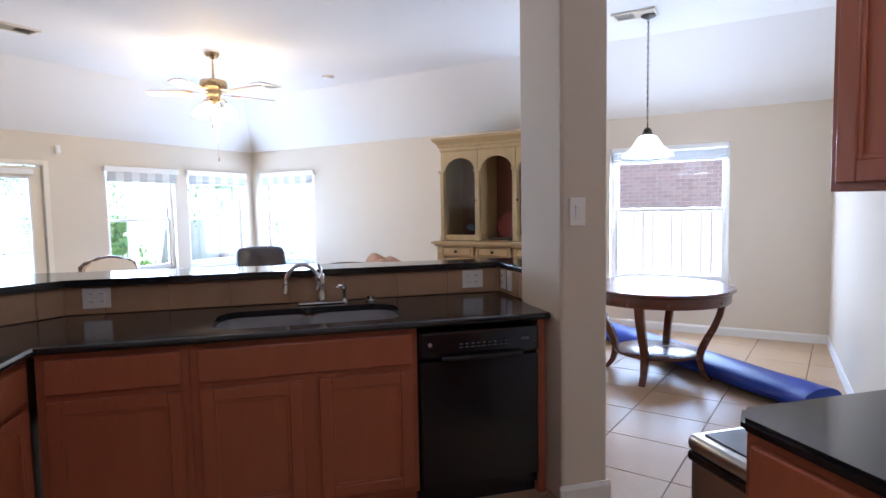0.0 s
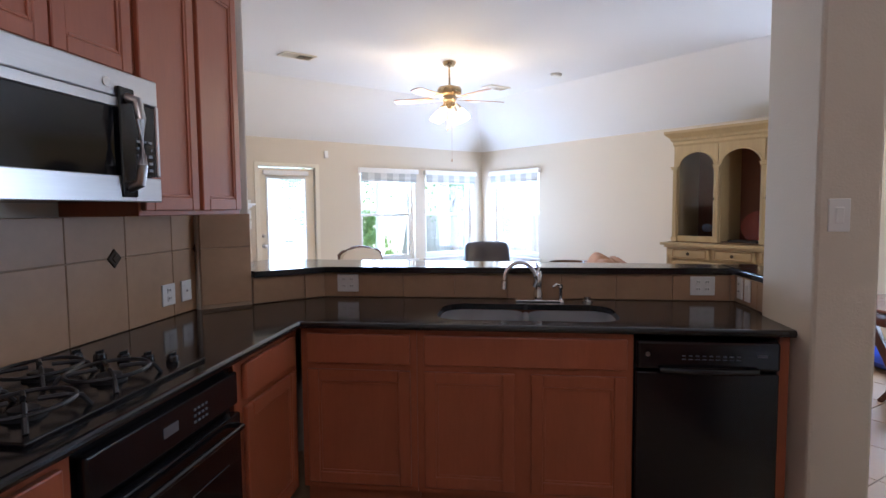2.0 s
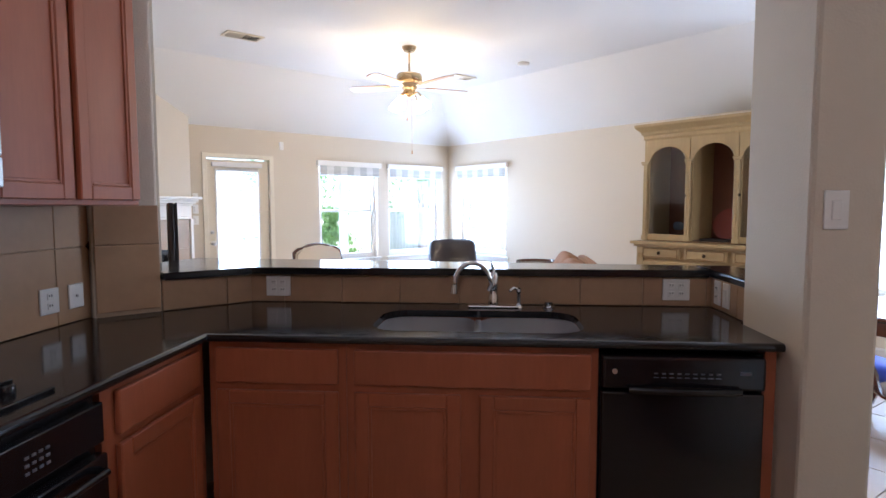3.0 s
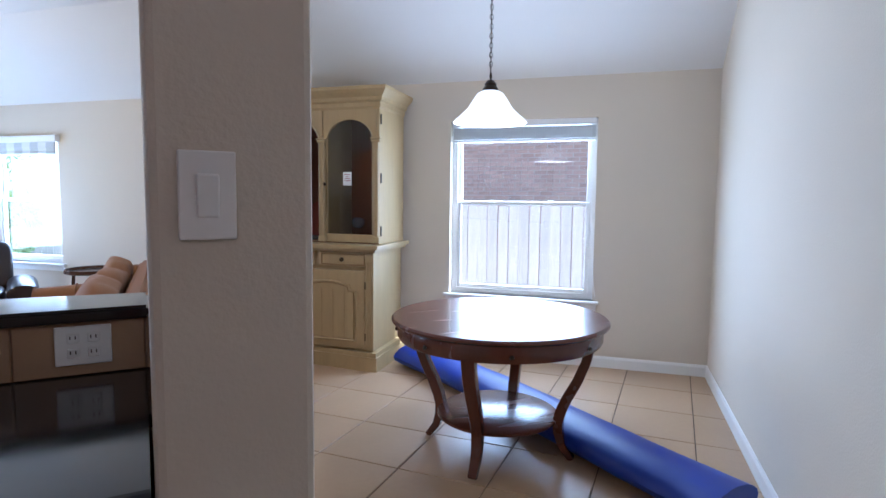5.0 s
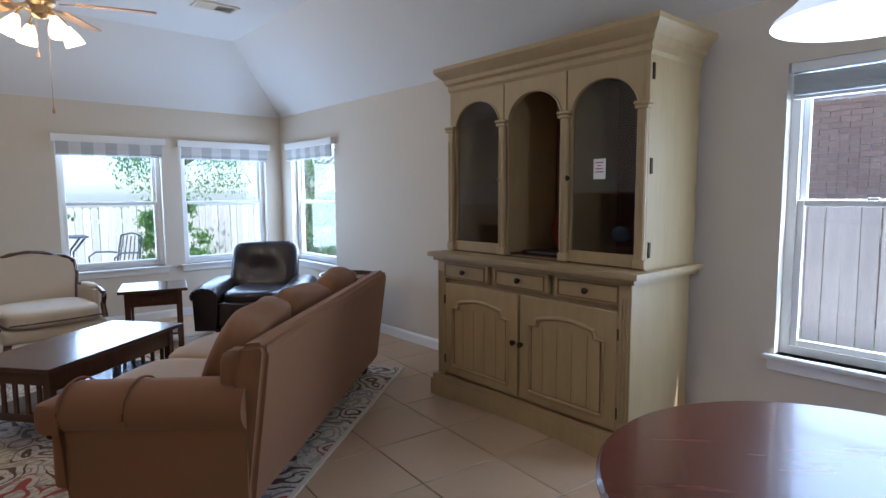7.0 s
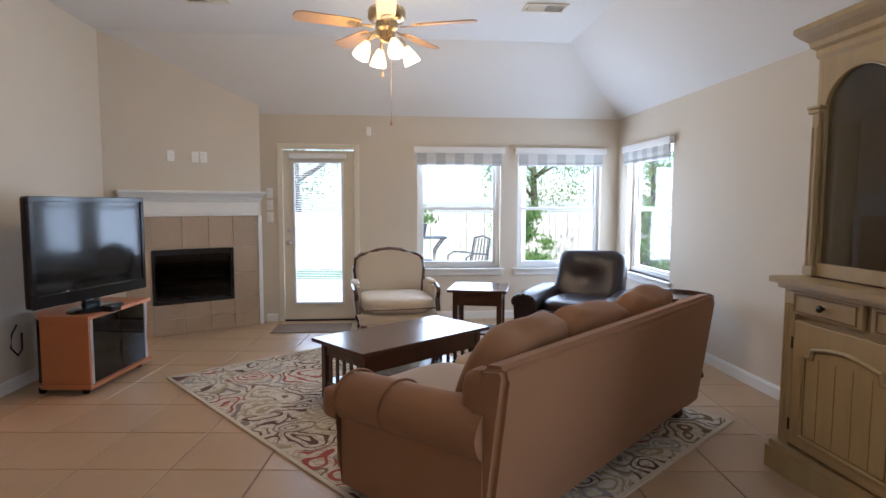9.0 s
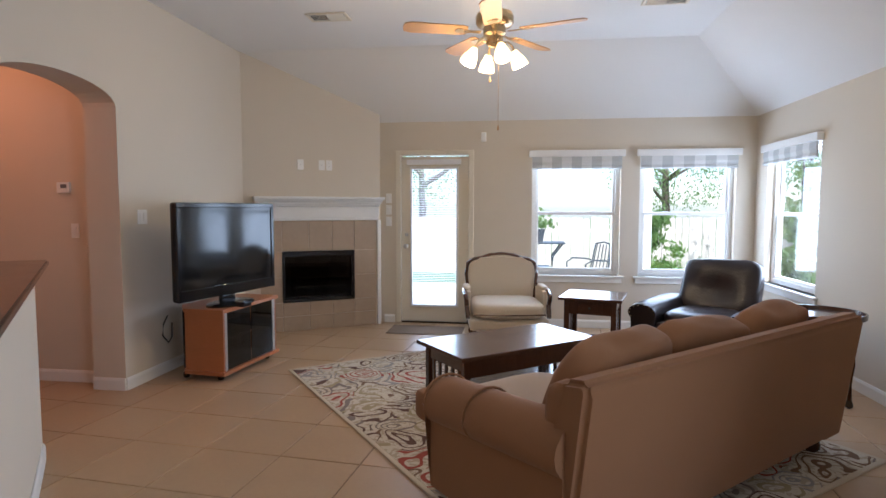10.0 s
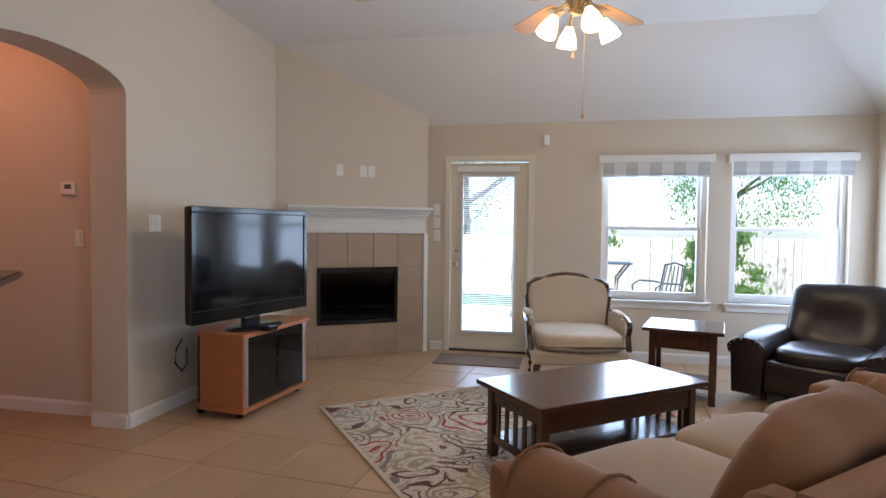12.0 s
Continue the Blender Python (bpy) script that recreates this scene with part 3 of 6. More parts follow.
roman_shade(1.01, pose(WIN1[0], WY, 0))
roman_shade(1.04, pose(WIN2[0], WY, 0))
roman_shade(1.09, pose(WX, WIN3[1], 0, 0, 0, -90))


def raised_blind(w, m):
    root = thing("mini_blind", m, "white slatted blind drawn up to the window head", "blind")
    bm = bmesh.new()
    box(bm, w / 2, 0.035, 2.065, w - 0.02, 0.05, 0.05, 0.004)
    part("head_rail", bm, M_BLIND, root)
    me = None
    for i in range(14):
        if me is None:
            bm = bmesh.new()
            box(bm, 0, 0, 0, w - 0.04, 0.048, 0.0035)
            me = finish("slat", bm, M_FABRIC2)
        share("slat", me, root, pose(w / 2, 0.04, 2.03 - 0.0075 * i, random.uniform(-2, 2)))
    bm = bmesh.new()
    box(bm, w / 2, 0.04, 1.915, w - 0.04, 0.05, 0.016, 0.003)
    part("bottom_rail", bm, M_BLIND, root)
    bm = bmesh.new()
    tube(bm, [(w - 0.05, 0.01, 2.04), (w - 0.035, 0.0, 1.4), (w - 0.0, -0.005, 0.75), (w + 0.02, -0.01, 0.60)], 0.0025, 5)
    part("cord", bm, M_BLIND, root)


raised_blind(1.26, pose(WX, WIN4[1], 0, 0, 0, -90))


def patio_door():
    root = thing("door_1", pose(3.65, WY, 0), "cream half-glazed patio door, closed, with a white blind", "door", "", "structure")
    w, h = 0.82, 2.03
    bm = bmesh.new()
    gx0, gx1, gz0, gz1 = 0.105, 0.70, 0.20, 1.90
    y = 0.06
    box(bm, gx0 / 2, y, h / 2, gx0, 0.045, h - 0.02)
    box(bm, (gx1 + w) / 2, y, h / 2, w - gx1, 0.045, h - 0.02)
    box(bm, (gx0 + gx1) / 2, y, gz0 / 2 + 0.005, gx1 - gx0, 0.045, gz0 - 0.01)
    box(bm, (gx0 + gx1) / 2, y, (gz1 + h) / 2 - 0.005, gx1 - gx0, 0.045, h - gz1 - 0.01)
    leaf = part("door_leaf", bm, M_CASING, root)
    bm = bmesh.new()
    for a, b, c, d in ((gx0, gz0, gx0 + 0.03, gz1), (gx1 - 0.03, gz0, gx1, gz1), (gx0 + 0.03, gz0, gx1 - 0.03, gz0 + 0.03), (gx0 + 0.03, gz1 - 0.03, gx1 - 0.03, gz1)):
        box(bm, (a + c) / 2, y - 0.028, (b + d) / 2, c - a, 0.02, d - b, 0.004, None, 1)
    part("glazing_bead", bm, M_TRIM, leaf)
    bm = bmesh.new()
    box(bm, (gx0 + gx1) / 2, y, (gz0 + gz1) / 2, gx1 - gx0, 0.006, gz1 - gz0)
    p = part("pane", bm, M_GLASS, leaf)
    p.visible_shadow = False
    bm = bmesh.new()
    for x, sx in ((-0.03, 0.06), (w + 0.035, 0.06)):
        box(bm, x, -0.009, 1.046, sx, 0.018, 2.092, 0.004)
    box(bm, w / 2, -0.009, 2.065, w + 0.01, 0.018, 0.055, 0.004)
    part("casing", bm, M_CASING, root)
    bm = bmesh.new()
    box(bm, w / 2, 0.06, 0.008, w + 0.02, 0.12, 0.016)
    part("threshold", bm, M_BRONZE, root)
    for z, r in ((0.94, 0.028), (1.08, 0.024)):
        bm = bmesh.new()
        cyl(bm, (0.06, 0.037, z), (0.06, 0.02, z), r, r * 0.9)
        cyl(bm, (0.06, 0.02, z), (0.06, -0.005, z), 0.011)
        if z < 1:
            lathe(bm, [(0.008, 0), (0.024, 0.008), (0.028, 0.02), (0.02, 0.032), (0.0001, 0.034)], 16, pose(0.06, -0.002, z, 90))
        part("door_handle" if z < 1 else "deadbolt", bm, M_STEEL, leaf, "", True)
    for z in (0.3, 1.1, 1.8):
        bm = bmesh.new()
        cyl(bm, (w + 0.004, 0.03, z - 0.045), (w + 0.004, 0.03, z + 0.045), 0.007, None, 8)
        part("hinge", bm, M_STEEL, leaf)
    # blind between the beads
    blind = thing("door_blind", pose(3.65, WY, 0), "white slatted blind hung over the door glass", "blind")
    bm = bmesh.new()
    box(bm, 0.4, 0.018, 1.955, 0.66, 0.035, 0.06, 0.004)
    part("head_rail", bm, M_BLIND, blind)
    me = None
    z = 1.905
    while z > 0.22:
        if me is None:
            bm = bmesh.new()
            box(bm, 0, 0, 0, 0.56, 0.022, 0.0012)
            me = finish("slat", bm, M_BLIND)
        share("slat", me, blind, pose(0.4, 0.016, z, 14))
        z -= 0.021
    bm = bmesh.new()
    box(bm, 0.4, 0.016, 0.205, 0.57, 0.022, 0.014)
    part("bottom_rail", bm, M_BLIND, blind)


patio_door()


# ---- fireplace ----
def fireplace():
    a, b = Vector((*FPA, 0)), Vector((*FPB, 0))
    d = b - a
    L_ = d.length
    ang = math.degrees(math.atan2(d.y, d.x))
    M = pose(a.x, a.y, 0, 0, 0, ang)   # local x along the face, y into the wall
    fx0, fx1, fz0, fz1 = 0.40, 1.23, 0.33, 0.91
    bm = bmesh.new()
    for x0, x1, z0, z1 in ((-0.25, fx0, 0, 3.2), (fx1, L_, 0, 3.2), (fx0, fx1, 0, fz0), (fx0, fx1, fz1, 3.2)):
        box(bm, (x0 + x1) / 2, 0.06, (z0 + z1) / 2, x1 - x0, 0.12, z1 - z0)
    box(bm, L_ - 0.06, 0.22, 1.6, 0.12, 0.2, 3.2)
    structure("wall_fireplace", bm, M_WALL, "angled beige chimney wall in the room corner", M)
    root = thing("fireplace", M, "corner fireplace with tan tile surround and white mantel", "fireplace")
    bm = bmesh.new()
    box(bm, (fx0 + fx1) / 2, 0.47, (fz0 + fz1) / 2, fx1 - fx0, 0.02, fz1 - fz0 + 0.1)
    box(bm, (fx0 + fx1) / 2, 0.30, fz0 - 0.01, fx1 - fx0, 0.36, 0.02)
    box(bm, (fx0 + fx1) / 2, 0.30, fz1 + 0.01, fx1 - fx0, 0.36, 0.02)
    for x in (fx0 - 0.01, fx1 + 0.01):
        box(bm, x, 0.30, (fz0 + fz1) / 2, 0.02, 0.36, fz1 - fz0)
    part("firebox", bm, M_SOOT, root, "dark empty firebox")
    bm = bmesh.new()
    t = 0.03
    for x0, x1, z0, z1 in ((fx0, fx0 + t, fz0, fz1), (fx1 - t, fx1, fz0, fz1), (fx0 + t, fx1 - t, fz1 - 0.06, fz1), (fx0 + t, fx1 - t, fz0, fz0 + 0.04)):
        box(bm, (x0 + x1) / 2, -0.012, (z0 + z1) / 2, x1 - x0, 0.03, z1 - z0, 0.004, None, 1)
    part("fire_frame", bm, M_BLACK, root, "black metal frame")
    bm = bmesh.new()
    for i in range(5):
        x = fx0 + 0.2 + 0.11 * i
        box(bm, x, 0.28, fz0 + 0.10, 0.014, 0.26, 0.014)
        box(bm, x, 0.16, fz0 + 0.06, 0.014, 0.014, 0.10)
    part("grate", bm, M_IRON, root)
    bm = bmesh.new()
    box(bm, (fx0 + fx1) / 2, 0.02, (fz0 + fz1) / 2, fx1 - fx0 - 2 * t, 0.006, fz1 - fz0 - 0.1)
    part("fire_glass", bm, M_DARKGLASS, root, "dark glass front")
    # tile surround, pieces of 0.33 m
    xs = [0.16, fx0 - 0.0, fx0 + 0.30, fx0 + 0.57, fx1, L_ - 0.06]
    zs = [0.0, 0.17, 0.33, 0.62, 0.91, 1.26]
    for i in range(5):
        for j in range(5):
            if 1 <= i <= 3 and 2 <= j <= 3:
                continue
            x0, x1, z0, z1 = xs[i] + 0.002, xs[i + 1] - 0.002, zs[j] + 0.002, zs[j + 1] - 0.002
            bm = bmesh.new()
            box(bm, (x0 + x1) / 2, -0.006, (z0 + z1) / 2, x1 - x0, 0.012, z1 - z0, 0.002, None, 1)
            part("tile", bm, M_FPTILE, root)
    bm = bmesh.new()
    for k, (z0, z1, dp, ov) in enumerate(((1.26, 1.285, 0.035, 0.0), (1.285, 1.42, 0.025, 0.0), (1.42, 1.445, 0.05, 0.015), (1.445, 1.475, 0.085, 0.03), (1.475, 1.50, 0.12, 0.05), (1.50, 1.53, 0.17, 0.07))):
        box(bm, (0.10 + L_ - 0.0) / 2, -dp / 2, (z0 + z1) / 2, L_ - 0.10 - 0.06 + ov * 1.0, dp, z1 - z0, 0.004, None, 1)
    part("mantel", bm, M_TRIM, root, "white moulded mantel shelf")
    bm = bmesh.new()
    box(bm, L_ - 0.025, -0.012, 0.63, 0.045, 0.03, 1.26, 0.004)
    part("edge_trim", bm, M_TRIM, root)
    return M, L_


FPM, FPL = fireplace()


def wall_plate(name, m, label, kind="outlet", w=0.07, h=0.115):
    """Plate facing local -y, its centre at the origin."""
    root = thing(name, m, label, kind)
    bm = bmesh.new()
    box(bm, 0, -0.004, 0, w, 0.008, h, 0.003)
    part("plate", bm, M_PLATE, root)
    n = max(1, round(w / 0.07))
    for i in range(n):
        cx = (i - (n - 1) / 2) * 0.047
        if kind == "outlet":
            for dz in (0.02, -0.02):
                bm = bmesh.new()
                box(bm, cx, -0.009, dz, 0.03, 0.004, 0.028, 0.003, None, 1)
                sock = part("socket", bm, M_PLATE, root)
                bm = bmesh.new()
                for dx in (-0.006, 0.006):
                    box(bm, cx + dx, -0.0115, dz + 0.003, 0.0025, 0.002, 0.009)
                part("slots", bm, M_DARKSLOT, sock)
        elif kind == "switch":
            bm = bmesh.new()
            box(bm, cx, -0.009, 0, 0.032, 0.008, 0.064, 0.003, pose(0, 0, 0, 4))
            part("rocker", bm, M_PLATE, root)
        else:
            bm = bmesh.new()
            cyl(bm, (cx, -0.008, 0), (cx, -0.013, 0), 0.006, None, 10)
            part("jack", bm, M_STEEL, root)
    return root


wall_plate("cable_jack", FPM @ pose(0.62, 0, 1.89), "white cable jack plate above the mantel", "jack")
wall_plate("blank_plate", FPM @ pose(0.86, 0, 1.89), "white blank wall plate above the mantel", "jack")
wall_plate("wall_outlet", FPM @ pose(0.945, 0, 1.89), "white wall outlet above the mantel")
for z in (1.52, 1.38, 1.24):
    wall_plate("light_switch", pose(3.50, WY, z), "white switch plate stacked beside the patio door", "switch")
wall_plate("light_switch", pose(2.1, 6.22, 1.33, 0, 0, 90), "white double switch plate beside the arch", "switch", 0.115)
wall_plate("light_switch", pose(1.60, 6.12, 1.22), "white switch plate in the hall", "switch")
bm = bmesh.new()
box(bm, 0, -0.012, 0, 0.11, 0.024, 0.085, 0.006)
th = single("thermostat", bm, M_PLATE, pose(1.52, 6.12, 1.56), "white thermostat on the hall wall", "thermostat")
bm = bmesh.new()
box(bm, 0.01, -0.0255, 0.01, 0.05, 0.003, 0.03)
part("display", bm, M_GREYPLASTIC, th)
bm = bmesh.new()
box(bm, 0, -0.02, 0, 0.06, 0.04, 0.11, 0.012)
single("motion_sensor", bm, M_PLATE, pose(4.65, WY, 2.235, -8), "white motion sensor high on the wall", "sensor")


def ceiling_vent(m, w=0.36, d=0.20, tint=None):
    root = thing("ceiling_vent", m, "cream metal air vent set in the ceiling", "vent", "ceiling vents")
    bm = bmesh.new()
    for x, y, sx, sy in ((0, d / 2 - 0.012, w, 0.024), (0, -d / 2 + 0.012, w, 0.024), (w / 2 - 0.012, 0, 0.024, d - 0.048), (-w / 2 + 0.012, 0, 0.024, d - 0.048)):
        box(bm, x, y, -0.007, sx, sy, 0.012, 0.002, None, 1)
    part("frame", bm, M_CASING, root)
    bm = bmesh.new()
    box(bm, 0, 0, -0.002, w - 0.05, d - 0.05, 0.002)
    part("backing", bm, M_DARKSLOT, root)
    bm = bmesh.new()
    box(bm, 0, 0, 0, 0.014, d - 0.05, 0.002)
    me = finish("slat", bm, M_CASING)
    n = 20
    for i in range(n):
        x = (i - (n - 1) / 2) * (w - 0.06) / n
        share("slat", me, root, pose(x, 0, -0.010, 0, 35 if x < 0 else -35, 0))


ceiling_vent(pose(3.42, 6.93, HW - 0.001))
ceiling_vent(pose(6.22, 6.88, HW - 0.001))
ceiling_vent(pose(6.05, 2.25, HW - 0.001, 0, 0, 90))
bm = bmesh.new()
lathe(bm, [(0.07, 0), (0.07, -0.02), (0.055, -0.035), (0.0001, -0.037)], 24)
single("smoke_detector", bm, M_PLATE, pose(6.3, 5.9, HW), "round white smoke detector on the ceiling", "detector", smooth=True)

# unseen flush light assumed above the kitchen aisle, added to brighten it
root = thing("assumed_ceiling_light", K(-0.1, 1.0, HW), "assumed round white flush ceiling light, added to brighten the kitchen", "lamp")
bm = bmesh.new()
lathe(bm, [(0.19, 0), (0.19, -0.03), (0.17, -0.035)], 36)
part("rim", bm, M_BRASS, root, "", True)
bm = bmesh.new()
lathe(bm, [(0.17, -0.03), (0.165, -0.06), (0.12, -0.10), (0.0001, -0.12)], 36)
part("diffuser", bm, glow("diffuser_glass", (1.0, 0.85, 0.72), 0.8), root, "", True).visible_shadow = False
# fill for the kitchen and column, placed under the assumed fixture
lamp("kitchen_fill_light", "POINT", 6.5, (1.0, 0.78, 0.68), K(-0.1, 1.0, HW - 0.16), 0.12)


# ---- kitchen ----
def panel_door(w, h, parent, m, name="door"):
    """Cabinet door with a raised frame and a recessed flat panel; local x width, z height, front at -y."""
    bm = bmesh.new()
    r = 0.055
    for x in (-w / 2 + r / 2, w / 2 - r / 2):
        box(bm, x, -0.011, 0, r, 0.022, h, 0.004, None, 1)
    for z in (-h / 2 + r / 2, h / 2 - r / 2):
        box(bm, 0, -0.011, z, w - 2 * r, 0.022, r, 0.004, None, 1)
    d = part(name, bm, M_CAB, parent, "", False, m)
    bm = bmesh.new()
    box(bm, 0, -0.006, 0, w - 2 * r, 0.010, h - 2 * r)
    # inner bead
    for x in (-w / 2 + r + 0.006, w / 2 - r - 0.006):
        box(bm, x, -0.014, 0, 0.012, 0.008, h - 2 * r, 0.002, None, 1)
    for z in (-h / 2 + r + 0.006, h / 2 - r - 0.006):
        box(bm, 0, -0.014, z, w - 2 * r - 0.024, 0.008, 0.012, 0.002, None, 1)
    part("panel", bm, M_CAB, d)
    return d


def drawer_front(w, h, parent, m):
    bm = bmesh.new()
    box(bm, 0, -0.011, 0, w, 0.022, h, 0.006)
    return part("drawer_front", bm, M_CAB, parent, "", False, m)


CAB_V = 4.03
CT = 0.915


def base_cabinet(u0, u1, layout, m, label, depth=0.60):
    """layout: drawer widths and doors as (x0, x1) spans in u."""
    root = thing("base_cabinet", m, label, "cabinet", "base cabinets")
    bm = bmesh.new()
    w = u1 - u0
    # open-topped carcass: sides, back, bottom, toe kick and face frame
    for x in (0.009, w - 0.009):
        box(bm, x, depth / 2 + 0.009, 0.49, 0.0178, depth - 0.018, 0.779)
    box(bm, w / 2, depth - 0.009, 0.49, w - 0.036, 0.018, 0.78)
    box(bm, w / 2, depth / 2, 0.11, w - 0.036, depth - 0.036, 0.018)
    box(bm, w / 2, 0.07, 0.05, w, 0.018, 0.10)
    box(bm, w / 2, 0.009, 0.49, w, 0.018, 0.78)
    part("body", bm, M_CAB, root)
    for kind, a, b, z0, z1 in layout:
        mm = pose((a + b) / 2 - u0, 0, (z0 + z1) / 2)
        if kind == "door":
            panel_door(b - a, z1 - z0, root, mm)
        else:
            drawer_front(b - a, z1 - z0, root, mm)
    return root


DR = (0.715, 0.855)
DO = (0.13, 0.685)
base_cabinet(-1.21, -0.65, [("drawer", -1.178, -0.68, *DR), ("door", -1.178, -0.68, *DO)], K(-1.21, CAB_V), "cherry wood base cabinet with one drawer and door")
base_cabinet(-0.648, 0.325, [("drawer", -0.615, 0.297, *DR), ("door", -0.615, -0.197, *DO), ("door", -0.124, 0.297, *DO)], K(-0.648, CAB_V), "cherry wood sink cabinet with two doors")
bm = bmesh.new()
box(bm, 0.02, 0.3, 0.44, 0.04, 0.60, 0.88)
single("cabinet_filler", bm, M_CAB, K(0.932, CAB_V), "cherry wood end panel beside the dishwasher", "cabinet")
# side run below the stove counter, facing the aisle
SIDE_U = -1.235
base_cabinet(0, 0.60, [("drawer", 0.06, 0.54, *DR), ("door", 0.06, 0.54, *DO)], K(SIDE_U, 3.42, 0, 90), "cherry wood base cabinet beside the oven")
base_cabinet(0, 0.9, [("drawer", 0.04, 0.86, *DR), ("door", 0.04, 0.44, *DO), ("door", 0.46, 0.86, *DO)], K(SIDE_U, 1.74, 0, 90), "cherry wood base cabinet beside the oven")


def dishwasher():
    root = thing("dishwasher", K(0.629, CAB_V), "black dishwasher built in under the counter", "dishwasher")
    w = 0.60
    bm = bmesh.new()
    box(bm, 0, 0.29, 0.46, w, 0.56, 0.80)
    part("body", bm, M_BLACK, root)
    bm = bmesh.new()
    box(bm, 0, -0.012, 0.42, w - 0.01, 0.035, 0.60, 0.008)
    part("door", bm, M_BLACK, root)
    bm = bmesh.new()
    box(bm, 0, -0.016, 0.795, w - 0.01, 0.045, 0.125, 0.012)
    pan = part("control_panel", bm, M_BLACK, root)
    bm = bmesh.new()
    for i in range(9):
        box(bm, -0.10 + 0.028 * i, -0.0395, 0.795, 0.014, 0.002, 0.005)
        box(bm, -0.10 + 0.028 * i, -0.0395, 0.78, 0.018, 0.002, 0.003)
    box(bm, 0.22, -0.0395, 0.80, 0.04, 0.002, 0.012)
    part("buttons", bm, M_GREYPLASTIC, pan, "small grey button markings")
    bm = bmesh.new()
    cyl(bm, (-0.25, -0.0385, 0.80), (-0.25, -0.0405, 0.80), 0.010, None, 14)
    part("badge", bm, M_STEEL, pan)
    bm = bmesh.new()
    tube(bm, [(-0.20 + 0.04 * i, -0.05 - 0.02 * math.sin(math.pi * i / 10), 0.735) for i in range(11)], 0.014, 10)
    part("door_handle", bm, M_BLACK, root, "", True)
    bm = bmesh.new()
    box(bm, 0, 0.05, 0.05, w, 0.02, 0.10)
    part("toe_kick", bm, M_BLACK, root)


dishwasher()


def worktop():
    """L-shaped granite counter with a sink cut-out: joined slabs with a rounded front edge."""
    bm = bmesh.new()
    f, t = 3.995, 0.032
    z = CT - t / 2
    su0, su1, sv0, sv1 = -0.58, 0.30, 4.10, 4.56
    bend = (4.745 / S2 - 4.305, 4.305)
    bu = (bend[0] - bend[1]) * S2
    # slabs in kitchen axes
    for u0, u1, v0, v1 in ((su1, 0.978, f, 4.755), (0.978, 1.012, 4.362, 4.755), (su0, su1, f, sv0), (su0, su1, sv1, 4.755), (bu, su0, f, 4.755)):
        box(bm, (u0 + u1) / 2, (v0 + v1) / 2, z, u1 - u0, v1 - v0, t)
    prism(bm, [(-1.205, f), (bu, f), (bu, 4.755), (-1.895, 4.27), (-1.895, f)], CT - t, CT)
    box(bm, (-1.205 - 1.895) / 2, (f + 0.9) / 2, z, 0.69, f - 0.9, t)
    cyl(bm, (-1.205, f, z), (0.978, f, z), t / 2, None, 12)
    cyl(bm, (-1.205, 0.9, z), (-1.205, f, z), t / 2, None, 12)
    # rounded corners of the cut-out
    for cu, cv, a0 in ((su0, sv0, 0), (su1, sv0, 90), (su1, sv1, 180), (su0, sv1, 270)):
        R = 0.13
        a0r = radians(a0)
        ex, ey = Vector((math.cos(a0r), math.sin(a0r))), Vector((-math.sin(a0r), math.cos(a0r)))
        c0 = Vector((cu, cv))
        cc = c0 + R * ex + R * ey
        pts = [c0] + [cc - R * (math.sin(s) * ex + math.cos(s) * ey) for s in [radians(q * 15) for q in range(7)]]
        prism(bm, [tuple(p) for p in pts], CT - t, CT - 0.0004)
    return single("worktop", bm, M_GRANITE, K(0, 0), "polished black granite counter with a sink cut-out", "counter")


worktop()


def sink():
    root = thing("sink", K(-0.14, 4.33, 0), "double-bowl stainless steel sink under the counter", "sink")
    for cx, w in ((-0.225, 0.43), (0.225, 0.43)):
        bm = bmesh.new()
        puffy(bm, cx, 0, CT - 0.034, w, 0.47, 0.36, 7, 5.0)
        bmesh.ops.delete(bm, geom=[v for v in bm.verts if v.co.z > CT - 0.0325], context="VERTS")
        part("bowl", bm, M_SINK, root, "", True)
        bm = bmesh.new()
        cyl(bm, (cx, 0, CT - 0.205), (cx, 0, CT - 0.20), 0.045, None, 20)
        part("drain", bm, M_CHROME, root)
    bm = bmesh.new()
    box(bm, 0, 0, CT - 0.05, 0.03, 0.42, 0.026, 0.008)
    part("divider", bm, M_STEEL, root)


sink()


